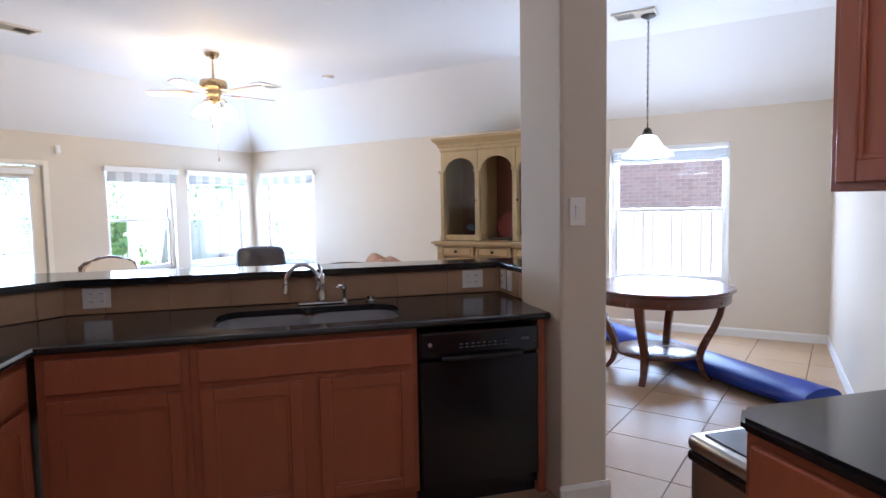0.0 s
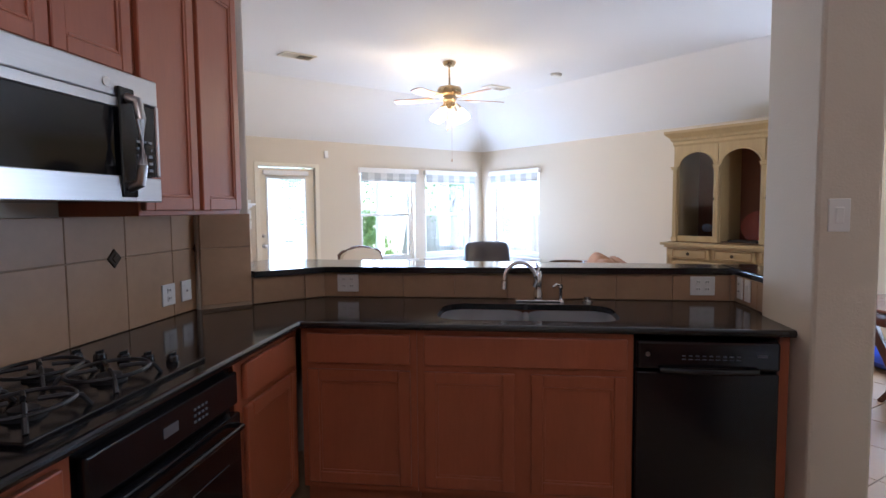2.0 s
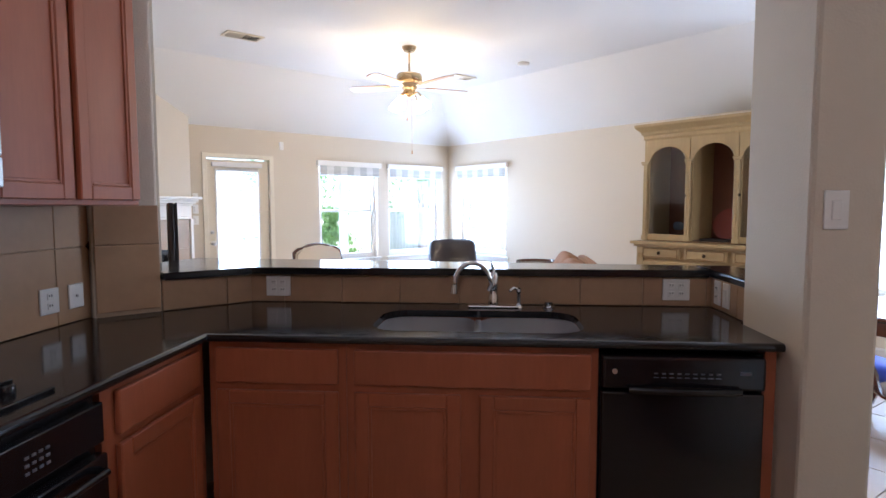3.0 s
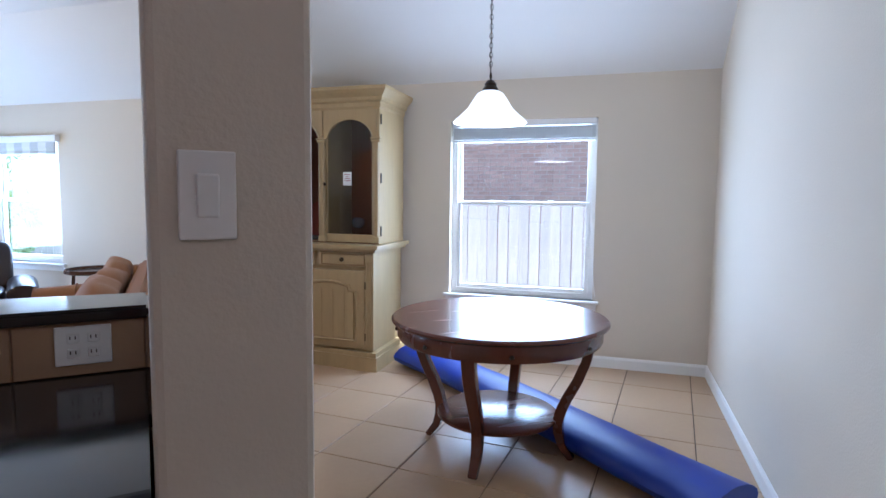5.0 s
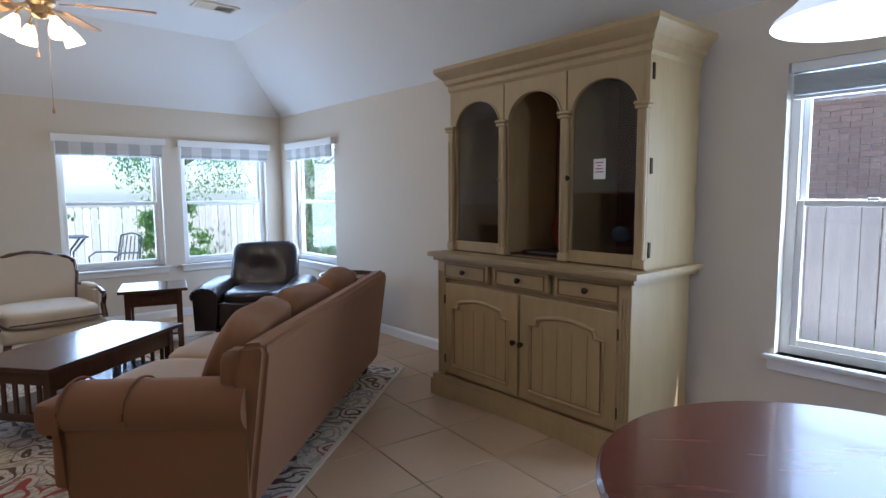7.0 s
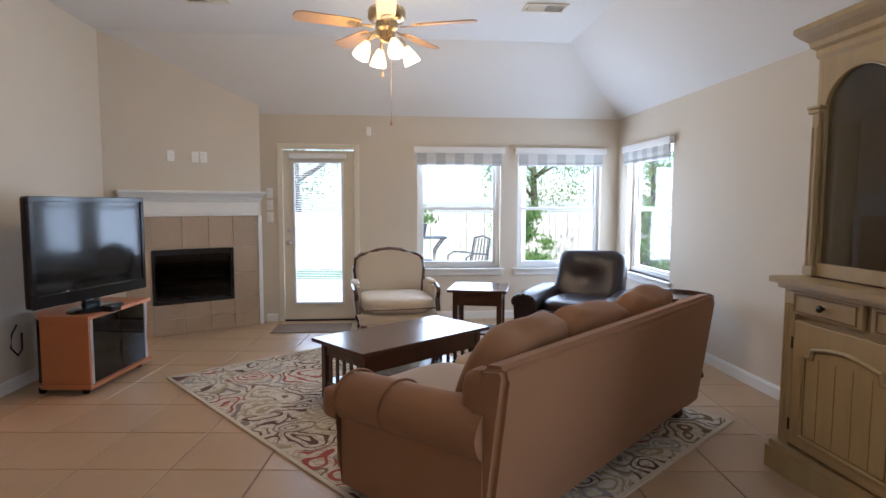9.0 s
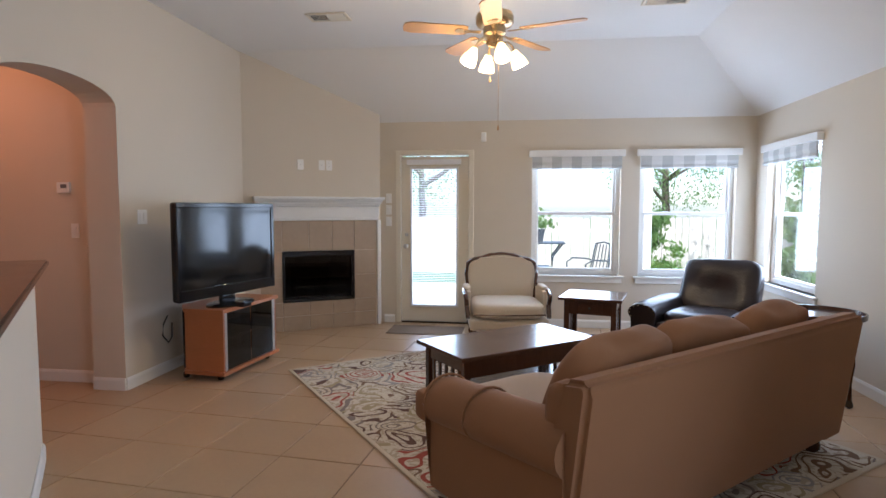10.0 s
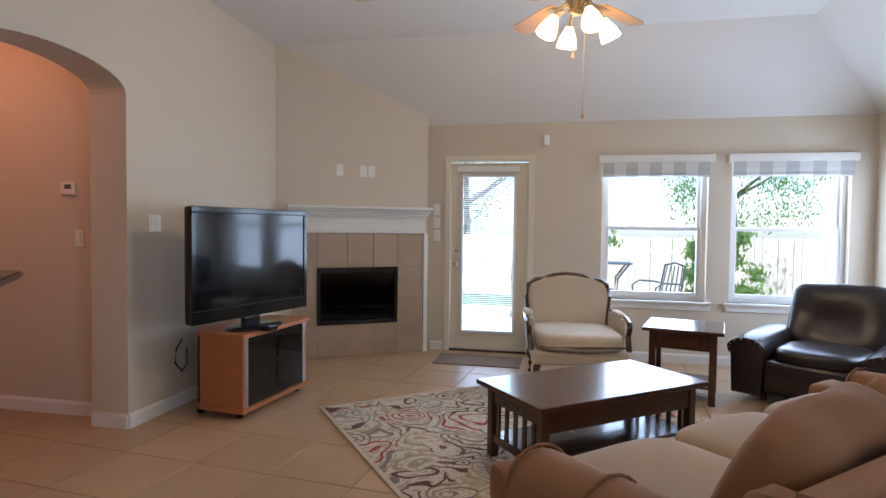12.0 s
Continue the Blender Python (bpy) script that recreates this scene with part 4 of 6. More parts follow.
def faucet():
    root = thing("faucet", K(-0.07, 4.66, CT), "chrome kitchen faucet with arched spout and lever", "faucet")
    bm = bmesh.new()
    box(bm, 0, 0, 0.006, 0.25, 0.055, 0.012, 0.005)
    part("base_plate", bm, M_CHROME, root)
    bm = bmesh.new()
    lathe(bm, [(0.027, 0.01), (0.026, 0.05), (0.021, 0.07), (0.024, 0.10), (0.026, 0.15), (0.018, 0.17), (0.0001, 0.175)], 20)
    part("body", bm, M_CHROME, root, "", True)
    bm = bmesh.new()
    pts = []
    for i in range(13):
        a = radians(-20 + 200 * i / 12)
        pts.append((-0.10 + 0.085 * math.cos(a), -0.06 - 0.02 * i / 12, 0.13 + 0.095 * math.sin(a)))
    tube(bm, [(0, 0, 0.09), (-0.008, -0.03, 0.105)] + pts, 0.011, 12)
    part("spout", bm, M_CHROME, root, "", True)
    bm = bmesh.new()
    cyl(bm, (-0.187, -0.085, 0.125), (-0.19, -0.085, 0.08), 0.015, 0.018, 14)
    part("spray_head", bm, M_CHROME, root, "", True)
    bm = bmesh.new()
    tube(bm, [(0, 0, 0.165), (0.0, 0.0, 0.19), (-0.012, -0.015, 0.225)], 0.008, 10, [0.012, 0.010, 0.006])
    part("lever", bm, M_CHROME, root, "", True)
    soap = thing("soap_dispenser", K(0.055, 4.665, CT), "chrome soap dispenser beside the faucet", "dispenser")
    bm = bmesh.new()
    lathe(bm, [(0.022, 0), (0.02, 0.012), (0.010, 0.02), (0.010, 0.07), (0.014, 0.075), (0.014, 0.095), (0.0001, 0.10)], 16)
    part("body", bm, M_CHROME, soap, "", True)
    bm = bmesh.new()
    tube(bm, [(0, 0, 0.088), (-0.025, -0.02, 0.10), (-0.045, -0.036, 0.085)], 0.007, 8)
    part("nozzle", bm, M_CHROME, soap, "", True)
    bm = bmesh.new()
    lathe(bm, [(0.03, 0), (0.03, 0.008), (0.02, 0.014), (0.02, 0.03), (0.0001, 0.032)], 18)
    single("sink_stopper", bm, M_CHROME, K(0.20, 4.66, CT), "round chrome sink stopper lying on the counter", "stopper", smooth=True)


faucet()

# raised bar counter
bm = bmesh.new()
prism(bm, halfwall_pts(4.715, 4.96, (2.36, 5.02), 4.27, 4.78, 1.975, 0.99), BAR_Z - 0.036, BAR_Z)
prism(bm, [plan(0.99, 4.365), plan(1.19, 4.365), plan(1.19, 4.96), plan(0.99, 4.96)], BAR_Z - 0.036, BAR_Z)
bmesh.ops.bevel(bm, geom=[e for e in bm.edges if abs(e.verts[0].co.z - e.verts[1].co.z) < 1e-5], offset=0.009, segments=2, affect="EDGES")
single("bar_counter", bm, M_GRANITE, pose(0, 0, 0), "polished black granite bar top on the half wall", "counter")


def splash(name, x0, x1, z0, z1, m, label, size=0.305, off=0.0, z_first=None):
    """Tiled backsplash in the local xz plane facing -y: grout bed and tiles."""
    bm = bmesh.new()
    box(bm, (x0 + x1) / 2, 0.001, (z0 + z1) / 2, x1 - x0, 0.008, z1 - z0)
    root = structure(name, bm, M_SPLASHGROUT, label, m)
    x = x0 - off
    while x < x1:
        a, b = max(x, x0) + 0.0015, min(x + size, x1) - 0.0015
        z = z0 if z_first is None else z_first
        while z < z1 - 0.01 and b - a > 0.01:
            c, d = max(z, z0) + 0.0015, min(z + size, z1) - 0.0015
            if d - c > 0.01:
                bm = bmesh.new()
                box(bm, (a + b) / 2, -0.007, (c + d) / 2, b - a, 0.009, d - c, 0.0025, None, 1)
                part("tile", bm, M_SPLASH, root)
            z += size
        x += size
    return root


BEND = (4.745 / S2 - 4.305, 4.305)
BU = (BEND[0] - BEND[1]) * S2
splash("backsplash_bar", BU, 1.010, CT + 0.001, BAR_Z - 0.037, K(0, IN_V - 0.006), "tan ceramic tile backsplash under the bar", 0.305, 0.12)
splash("backsplash_return", 0, 0.39, CT + 0.001, BAR_Z - 0.037, K(1.012, IN_V - 0.006, 0, -90), "tan ceramic tile backsplash on the column side")
splash("backsplash_corner_low", 0.272, BEND[0] - 1.70, CT + 0.001, BAR_Z - 0.037, pose(1.70, 4.303, 0), "tan ceramic tile backsplash under the bar")
splash("backsplash_corner", 0.0, 0.268, CT + 0.001, 1.42, pose(1.70, 4.303, 0), "tan ceramic tile backsplash in the corner", 0.305, 0.0, 1.24 - 0.305)
SPLW = splash("backsplash_stove", 1.0, 4.27, CT + 0.001, 1.42, K(-1.892, 0, 0, 90), "tan ceramic tile backsplash behind the stove", 0.335, 0.28, 1.24 - 0.335)
for v in (3.0, 3.66, 4.29):
    bm = bmesh.new()
    box(bm, 0, -0.013, 0, 0.06, 0.010, 0.06, 0.003, pose(0, 0, 0, 0, 45, 0), 1)
    box(bm, 0, -0.018, 0, 0.03, 0.006, 0.03, 0.003, pose(0, 0, 0, 0, 45, 0), 1)
    o = part("accent_tile", bm, M_BRONZE, SPLW, "small dark bronze diamond accent")
    o.matrix_basis = pose(v, 0, 1.24)

wall_plate("wall_outlet", K(-1.19, IN_V - 0.018, 1.0, 0), "white double outlet on the bar backsplash", "outlet", 0.13, 0.105)
wall_plate("wall_outlet", K(0.83, IN_V - 0.018, 1.0, 0), "white double outlet on the bar backsplash", "outlet", 0.13, 0.105)
wall_plate("wall_outlet", K(1.0, 4.655, 1.0, -90), "white outlet on the column side", "outlet")
wall_plate("light_switch", K(1.0, 4.555, 1.0, -90), "white switch on the column side", "switch")
wall_plate("light_switch", K(1.065, 3.878, 1.40, 0), "white rocker switch on the column", "switch", 0.08, 0.13)
wall_plate("wall_outlet", K(-1.88, 4.02, 1.03, 90), "white outlet on the stove backsplash", "outlet", 0.10, 0.105)
wall_plate("wall_outlet", K(-1.88, 4.17, 1.03, 90), "white jack plate on the stove backsplash", "jack", 0.085, 0.105)


def upper_cabinet(w, z0, z1, doors, m, label, depth=0.33):
    root = thing("wall_cabinet", m, label, "cabinet", "wall cabinets")
    bm = bmesh.new()
    box(bm, w / 2, depth / 2, (z0 + z1) / 2, w, depth, z1 - z0, 0.003, None, 1)
    part("body", bm, M_CAB, root)
    for a, b in doors:
        panel_door(b - a, z1 - z0 - 0.04, root, pose((a + b) / 2, 0, (z0 + z1) / 2))
    return root


UPZ0, UPZ1 = 1.42, 2.48
upper_cabinet(0.77, UPZ0, UPZ1, [(0.012, 0.375), (0.405, 0.75)], K(-1.57, 3.40, 0, 90), "cherry wood wall cabinet with two framed doors")
upper_cabinet(0.76, 1.905, UPZ1, [(0.02, 0.375), (0.385, 0.74)], K(-1.57, 2.635, 0, 90), "cherry wood wall cabinet above the microwave")
upper_cabinet(0.90, UPZ0, UPZ1, [(0.02, 0.445), (0.455, 0.88)], K(-1.57, 1.73, 0, 90), "cherry wood wall cabinet with two doors")


def microwave():
    root = thing("microwave", K(-1.50, 2.635, 0, 90), "stainless steel over-range microwave with black window", "microwave")
    w, z0, z1 = 0.76, 1.471, 1.90
    bm = bmesh.new()
    box(bm, w / 2, 0.195, (z0 + z1) / 2, w - 0.004, 0.38, z1 - z0, 0.004, None, 1)
    part("body", bm, M_BLACK, root)
    bm = bmesh.new()
    box(bm, w / 2, -0.012, z1 - 0.045, w - 0.002, 0.03, 0.09, 0.006)
    part("top_panel", bm, M_STEEL, root)
    bm = bmesh.new()
    x1 = w - 0.15
    for a, b, c, d in ((0.0, z0, x1, z0 + 0.085), (0.0, z1 - 0.125, x1, z1 - 0.092), (0, z0 + 0.085, 0.03, z1 - 0.125)):
        box(bm, (a + c) / 2, -0.016, (b + d) / 2, c - a, 0.035, d - b, 0.003, None, 1)
    door = part("door", bm, M_STEEL, root)
    bm = bmesh.new()
    box(bm, (0.03 + x1) / 2, -0.012, (z0 + 0.085 + z1 - 0.125) / 2, x1 - 0.03, 0.028, z1 - z0 - 0.21)
    part("window", bm, M_SCREEN, door, "black glass window")
    bm = bmesh.new()
    hx = x1 - 0.03
    tube(bm, [(hx, -0.03, z0 + 0.045), (hx, -0.075, z0 + 0.06), (hx, -0.085, z0 + 0.12), (hx, -0.085, z1 - 0.16), (hx, -0.075, z1 - 0.10), (hx, -0.03, z1 - 0.085)], 0.017, 10)
    part("handle", bm, M_STEEL, door, "", True)
    bm = bmesh.new()
    box(bm, hx, -0.034, (z0 + z1) / 2 - 0.02, 0.075, 0.012, 0.36, 0.005)
    part("handle_plate", bm, M_BLACK, door)
    bm = bmesh.new()
    box(bm, (x1 + w) / 2, -0.014, z0 + 0.042, w - x1 - 0.004, 0.034, 0.085, 0.004, None, 1)
    box(bm, w - 0.012, -0.014, (z0 + z1) / 2, 0.02, 0.034, z1 - z0 - 0.18, 0.004, None, 1)
    part("control_surround", bm, M_STEEL, root)
    bm = bmesh.new()
    box(bm, (x1 + w) / 2 - 0.012, -0.014, (z0 + z1) / 2 - 0.004, w - x1 - 0.03, 0.032, z1 - z0 - 0.185, 0.004, None, 1)
    pan = part("control_panel", bm, M_BLACK, root)
    for i in range(3):
        for j in range(5):
            bm = bmesh.new()
            box(bm, x1 + 0.03 + 0.03 * i, -0.0315, z0 + 0.11 + 0.024 * j, 0.02, 0.003, 0.010)
            part("button", bm, M_GREYPLASTIC, pan)
    bm = bmesh.new()
    cyl(bm, (x1 + 0.06, -0.03, z0 + 0.185), (x1 + 0.06, -0.045, z0 + 0.185), 0.018, None, 16)
    part("dial", bm, M_BLACK, pan)
    bm = bmesh.new()
    cyl(bm, (w / 2 + 0.12, -0.027, z1 - 0.05), (w / 2 + 0.12, -0.030, z1 - 0.05), 0.016, None, 18)
    part("badge", bm, M_CHROME, root)


microwave()


def cooktop():
    root = thing("gas_cooktop", K(-1.53, 2.93, CT), "black gas cooktop with cast iron grates", "cooktop")
    bm = bmesh.new()
    box(bm, 0, 0, 0.006, 0.52, 0.74, 0.012, 0.004)
    part("plate", bm, M_BLACK, root)
    for gx in (-0.115, 0.115):
        for gy in (-0.22, 0.08):
            bm = bmesh.new()
            lathe(bm, [(0.05, 0.012), (0.05, 0.02), (0.035, 0.024), (0.035, 0.034), (0.0001, 0.036)], 18, pose(gx, gy, 0))
            part("burner", bm, M_IRON, root, "", True)
            bm = bmesh.new()
            for a in range(4):
                c, s = math.cos(a * math.pi / 2 + 0.785), math.sin(a * math.pi / 2 + 0.785)
                tube(bm, [(gx + 0.03 * c, gy + 0.03 * s, 0.052), (gx + 0.09 * c, gy + 0.09 * s, 0.05), (gx + 0.125 * c, gy + 0.125 * s, 0.042), (gx + 0.145 * c, gy + 0.145 * s, 0.012)], 0.007, 6)
            n = 20
            tube(bm, [(gx + 0.105 * math.cos(2 * math.pi * i / n), gy + 0.125 * math.sin(2 * math.pi * i / n), 0.046) for i in range(n + 1)], 0.006, 6)
            part("grate", bm, M_IRON, root, "", True)
    for i in range(5):
        bm = bmesh.new()
        lathe(bm, [(0.021, 0.012), (0.02, 0.03), (0.016, 0.036), (0.0001, 0.037)], 16, pose(-0.18 + 0.09 * i, 0.30, 0))
        box(bm, -0.18 + 0.09 * i, 0.30, 0.040, 0.008, 0.036, 0.012, 0.002, None, 1)
        part("knob", bm, M_BLACK, root, "", True)


cooktop()


def oven():
    root = thing("wall_oven", K(SIDE_U, 2.655, 0, 90), "black built-in oven under the cooktop", "oven")
    w = 0.75
    bm = bmesh.new()
    box(bm, w / 2, 0.30, 0.475, w, 0.58, 0.79)
    part("body", bm, M_BLACK, root)
    bm = bmesh.new()
    box(bm, w / 2, -0.012, 0.79, w - 0.01, 0.03, 0.12, 0.006)
    pan = part("control_panel", bm, M_BLACK, root)
    bm = bmesh.new()
    for i in range(4):
        for j in range(3):
            box(bm, w * 0.62 + 0.022 * i, -0.0285, 0.765 + 0.02 * j, 0.012, 0.003, 0.007)
    box(bm, w * 0.45, -0.0285, 0.79, 0.07, 0.003, 0.03)
    part("buttons", bm, M_GREYPLASTIC, pan)
    bm = bmesh.new()
    box(bm, w / 2, -0.016, 0.40, w - 0.01, 0.04, 0.60, 0.008)
    door = part("door", bm, M_BLACK, root)
    bm = bmesh.new()
    box(bm, w / 2, -0.0375, 0.38, w - 0.2, 0.004, 0.32, 0.002, None, 1)
    part("window", bm, M_SCREEN, door)
    bm = bmesh.new()
    tube(bm, [(0.05, -0.03, 0.665), (0.06, -0.07, 0.665), (w - 0.06, -0.07, 0.665), (w - 0.05, -0.03, 0.665)], 0.011, 10)
    part("handle", bm, M_BLACK, door, "", True)


oven()

# counter, cabinet and wall unit on the opposite side of the aisle, and the bin
base_cabinet(0, 1.2, [("drawer", 0.03, 0.58, *DR), ("drawer", 0.62, 1.17, *DR), ("door", 0.03, 0.58, *DO), ("door", 0.62, 1.17, *DO)], K(0.83, 2.60, 0, -90), "cherry wood base cabinet opposite the stove", 0.62)
bm = bmesh.new()
prism(bm, [(0.80, 1.38), (1.455, 1.38), (1.455, 2.65), (0.86, 2.65), (0.80, 2.59)], CT - 0.032, CT)
bmesh.ops.bevel(bm, geom=[e for e in bm.edges if abs(e.verts[0].co.z - e.verts[1].co.z) < 1e-5], offset=0.010, segments=2, affect="EDGES")
single("worktop", bm, M_GRANITE, K(0, 0), "polished black granite counter opposite the stove", "counter")
upper_cabinet(1.2, 1.45, UPZ1, [(0.03, 0.58), (0.62, 1.17)], K(1.125, 2.655, 0, -90), "cherry wood wall cabinet opposite the stove")


def bin_():
    root = thing("trash_can", K(1.17, 2.86, 0) @ Matrix.Diagonal((1, 1, 1.08, 1)), "tall brushed steel trash can with a flat lid", "trash can")
    bm = bmesh.new()
    box(bm, 0, 0, 0.30, 0.36, 0.30, 0.58, 0.03, None, 3)
    part("body", bm, M_STEEL, root, "", True)
    bm = bmesh.new()
    box(bm, 0, 0, 0.615, 0.37, 0.31, 0.05, 0.02, None, 3)
    part("lid", bm, M_STEEL, root, "", True)
    bm = bmesh.new()
    box(bm, 0, 0, 0.6425, 0.29, 0.24, 0.006, 0.002, None, 1)
    part("lid_panel", bm, M_GREYPLASTIC, root)
    bm = bmesh.new()
    box(bm, 0, 0, 0.575, 0.366, 0.306, 0.03, 0.01)
    part("rim", bm, M_BLACK, root)


bin_()


# ---- dining area ----
def hutch():
    R = thing("hutch", pose(6.98, 4.03, 0, 0, 0, -90) @ Matrix.Diagonal((1.03, 1, 1.012, 1)), "cream glazed two-part hutch with arched glass doors", "hutch")
    W = 1.46
    # lower part
    bm = bmesh.new()
    pts = [(-W / 2 - 0.05, -0.06), (-W / 2 + 0.10, -0.06)]
    pts += [(-W / 2 + 0.10 + (W - 0.2) * i / 10, -0.06 + 0.05 * math.sin(math.pi * i / 10) ** 0.7) for i in range(1, 10)]
    pts += [(W / 2 - 0.10, -0.06), (W / 2 + 0.05, -0.06), (W / 2 + 0.05, 0.64), (-W / 2 - 0.05, 0.64)]
    prism(bm, pts, 0, 0.115)
    prism(bm, [(x * 0.985, y + 0.012) for x, y in pts], 0.115, 0.15)
    part("plinth", bm, M_HUTCH, R)
    bm = bmesh.new()
    box(bm, 0, 0.32, 0.555, W - 0.02, 0.62, 0.81)
    part("base_body", bm, M_HUTCH, R)
    for x in (-W / 2 + 0.03, W / 2 - 0.03):
        bm = bmesh.new()
        box(bm, x, 0.0, 0.555, 0.075, 0.05, 0.80, 0.006)
        for dx in (-0.02, 0, 0.02):
            box(bm, x + dx, -0.027, 0.555, 0.008, 0.008, 0.66, 0.002, None, 1)
        part("pilaster", bm, M_HUTCH, R)
    for i in range(3):
        cx = (i - 1) * 0.474
        bm = bmesh.new()
        box(bm, cx, -0.008, 0.895, 0.43, 0.03, 0.115, 0.006)
        d = part("drawer", bm, M_HUTCH, R)
        bm = bmesh.new()
        for a, b, sx, sz in ((0, 0.042, 0.38, 0.008), (0, -0.042, 0.38, 0.008), (-0.186, 0, 0.008, 0.076), (0.186, 0, 0.008, 0.076)):
            box(bm, cx + a, -0.025, 0.895 + b, sx, 0.008, sz, 0.002, None, 1)
        part("moulding", bm, M_HUTCHDARK, d)
        bm = bmesh.new()
        lathe(bm, [(0.008, 0), (0.008, 0.012), (0.018, 0.018), (0.018, 0.026), (0.0001, 0.03)], 14, pose(cx, -0.023, 0.895, 90))
        part("knob", bm, M_BRONZE, d, "", True)
    for s in (-1, 1):
        cx = s * 0.335
        bm = bmesh.new()
        box(bm, cx, -0.008, 0.49, 0.65, 0.03, 0.635, 0.005)
        d = part("lower_door", bm, M_HUTCH, R)
        # arched panel moulding
        bm = bmesh.new()
        w, z0, z1 = 0.25, 0.235, 0.70
        path = [(cx - w, -0.026, z0), (cx - w, -0.026, z1 - 0.06), (cx - w + 0.05, -0.026, z1 - 0.055), (cx - w + 0.06, -0.026, z1 - 0.015)]
        path += [(cx - w + 0.06 + (2 * w - 0.12) * k / 8, -0.026, z1 - 0.015 + 0.03 * math.sin(math.pi * k / 8)) for k in range(1, 8)]
        path += [(cx + w - 0.06, -0.026, z1 - 0.015), (cx + w - 0.05, -0.026, z1 - 0.055), (cx + w, -0.026, z1 - 0.06), (cx + w, -0.026, z0), (cx - w, -0.026, z0)]
        tube(bm, path, 0.011, 8)
        part("moulding", bm, M_HUTCH, d)
        bm = bmesh.new()
        tube(bm, [(cx + (p[0] - cx) * 0.93, -0.024, 0.47 + (p[2] - 0.47) * 0.95) for p in path], 0.004, 6)
        for k in (-0.15, -0.05, 0.05, 0.15):
            box(bm, cx + k, -0.0235, 0.45, 0.003, 0.002, 0.40)
        part("glaze_line", bm, M_HUTCHDARK, d)
        bm = bmesh.new()
        lathe(bm, [(0.008, 0), (0.008, 0.012), (0.018, 0.018), (0.018, 0.026), (0.0001, 0.03)], 14, pose(s * 0.03, -0.023, 0.51, 90))
        part("knob", bm, M_BRONZE, d, "", True)
        for z in (0.27, 0.69):
            bm = bmesh.new()
            cyl(bm, (s * 0.667, -0.02, z - 0.03), (s * 0.667, -0.02, z + 0.03), 0.007, None, 8)
            part("hinge", bm, M_BRONZE, d)
    bm = bmesh.new()
    prism(bm, [(-W / 2 - 0.06, -0.075), (W / 2 + 0.06, -0.075), (W / 2 + 0.06, 0.64), (-W / 2 - 0.06, 0.64)], 0.985, 1.015)
    prism(bm, [(-W / 2 - 0.03, -0.045), (W / 2 + 0.03, -0.045), (W / 2 + 0.03, 0.64), (-W / 2 - 0.03, 0.64)], 0.958, 0.985)
    part("waist_top", bm, M_HUTCH, R)
    # upper part: carcass with open front
    y0, y1, z0, z1, w = 0.10, 0.64, 1.015, 2.12, 1.47
    for x in (-w / 2 + 0.0125, w / 2 - 0.0125):
        bm = bmesh.new()
        box(bm, x, (y0 + y1) / 2, (z0 + z1) / 2, 0.025, y1 - y0, z1 - z0)
        part("side_panel", bm, M_HUTCH, R)
    bm = bmesh.new()
    box(bm, 0, y1 - 0.01, (z0 + z1) / 2, w - 0.05, 0.02, z1 - z0)
    box(bm, 0, (y0 + y1) / 2, z1 - 0.01, w - 0.05, y1 - y0 - 0.04, 0.02)
    part("back_panel", bm, M_HUTCHIN, R, "red-brown wooden back inside")
    for x in (-0.236, 0.236):
        bm = bmesh.new()
        box(bm, x, (y0 + y1) / 2 + 0.02, (z0 + z1) / 2, 0.02, y1 - y0 - 0.06, z1 - z0 - 0.04)
        part("partition", bm, M_HUTCH, R)
    bm = bmesh.new()
    box(bm, 0, (y0 + y1) / 2, z0 + 0.006, w - 0.05, y1 - y0 - 0.05, 0.012)
    part("floor_board", bm, M_HUTCHIN, R)
    for cx, kind in ((-0.475, "door"), (0, "niche"), (0.475, "door")):
        bm = bmesh.new()
        hw = 0.236
        arch_frame(bm, cx - hw + 0.003, cx + hw - 0.003, z0 + 0.01, z1 - 0.02, cx - hw + 0.036, cx + hw - 0.036, z0 + 0.075 if kind == "door" else z0 + 0.012, 1.85, 2.02, y0, y0 + 0.025, 16)
        d = part("upper_door" if kind == "door" else "niche_frame", bm, M_HUTCH, R)
        bm = bmesh.new()
        rr = hw - 0.032
        path = [(cx - rr, y0 - 0.003, z0 + 0.075), (cx - rr, y0 - 0.003, 1.85)] + [(cx + rr * math.cos(math.pi * (1 - k / 14)), y0 - 0.003, 1.85 + 0.174 * math.sin(math.pi * k / 14)) for k in range(1, 14)] + [(cx + rr, y0 - 0.003, 1.85), (cx + rr, y0 - 0.003, z0 + 0.075)]
        tube(bm, path, 0.006, 6)
        part("arch_bead", bm, M_HUTCH, d)
        if kind == "door":
            bm = bmesh.new()
            box(bm, cx, y0 + 0.014, 1.56, 0.39, 0.004, 0.96)
            g = part("glass", bm, M_CABGLASS, d)
            bm = bmesh.new()
            kx = cx + (0.216 if cx < 0 else -0.216)
            lathe(bm, [(0.007, 0), (0.007, 0.012), (0.016, 0.018), (0.016, 0.026), (0.0001, 0.03)], 14, pose(kx, y0, 1.50, 90))
            part("knob", bm, M_BRONZE, d, "", True)
            for z in (1.12, 1.55, 2.02):
                bm = bmesh.new()
                box(bm, (0.738 if cx > 0 else -0.738), y0 + 0.03, z, 0.006, 0.02, 0.08)
                part("hinge", bm, M_BRONZE, d)
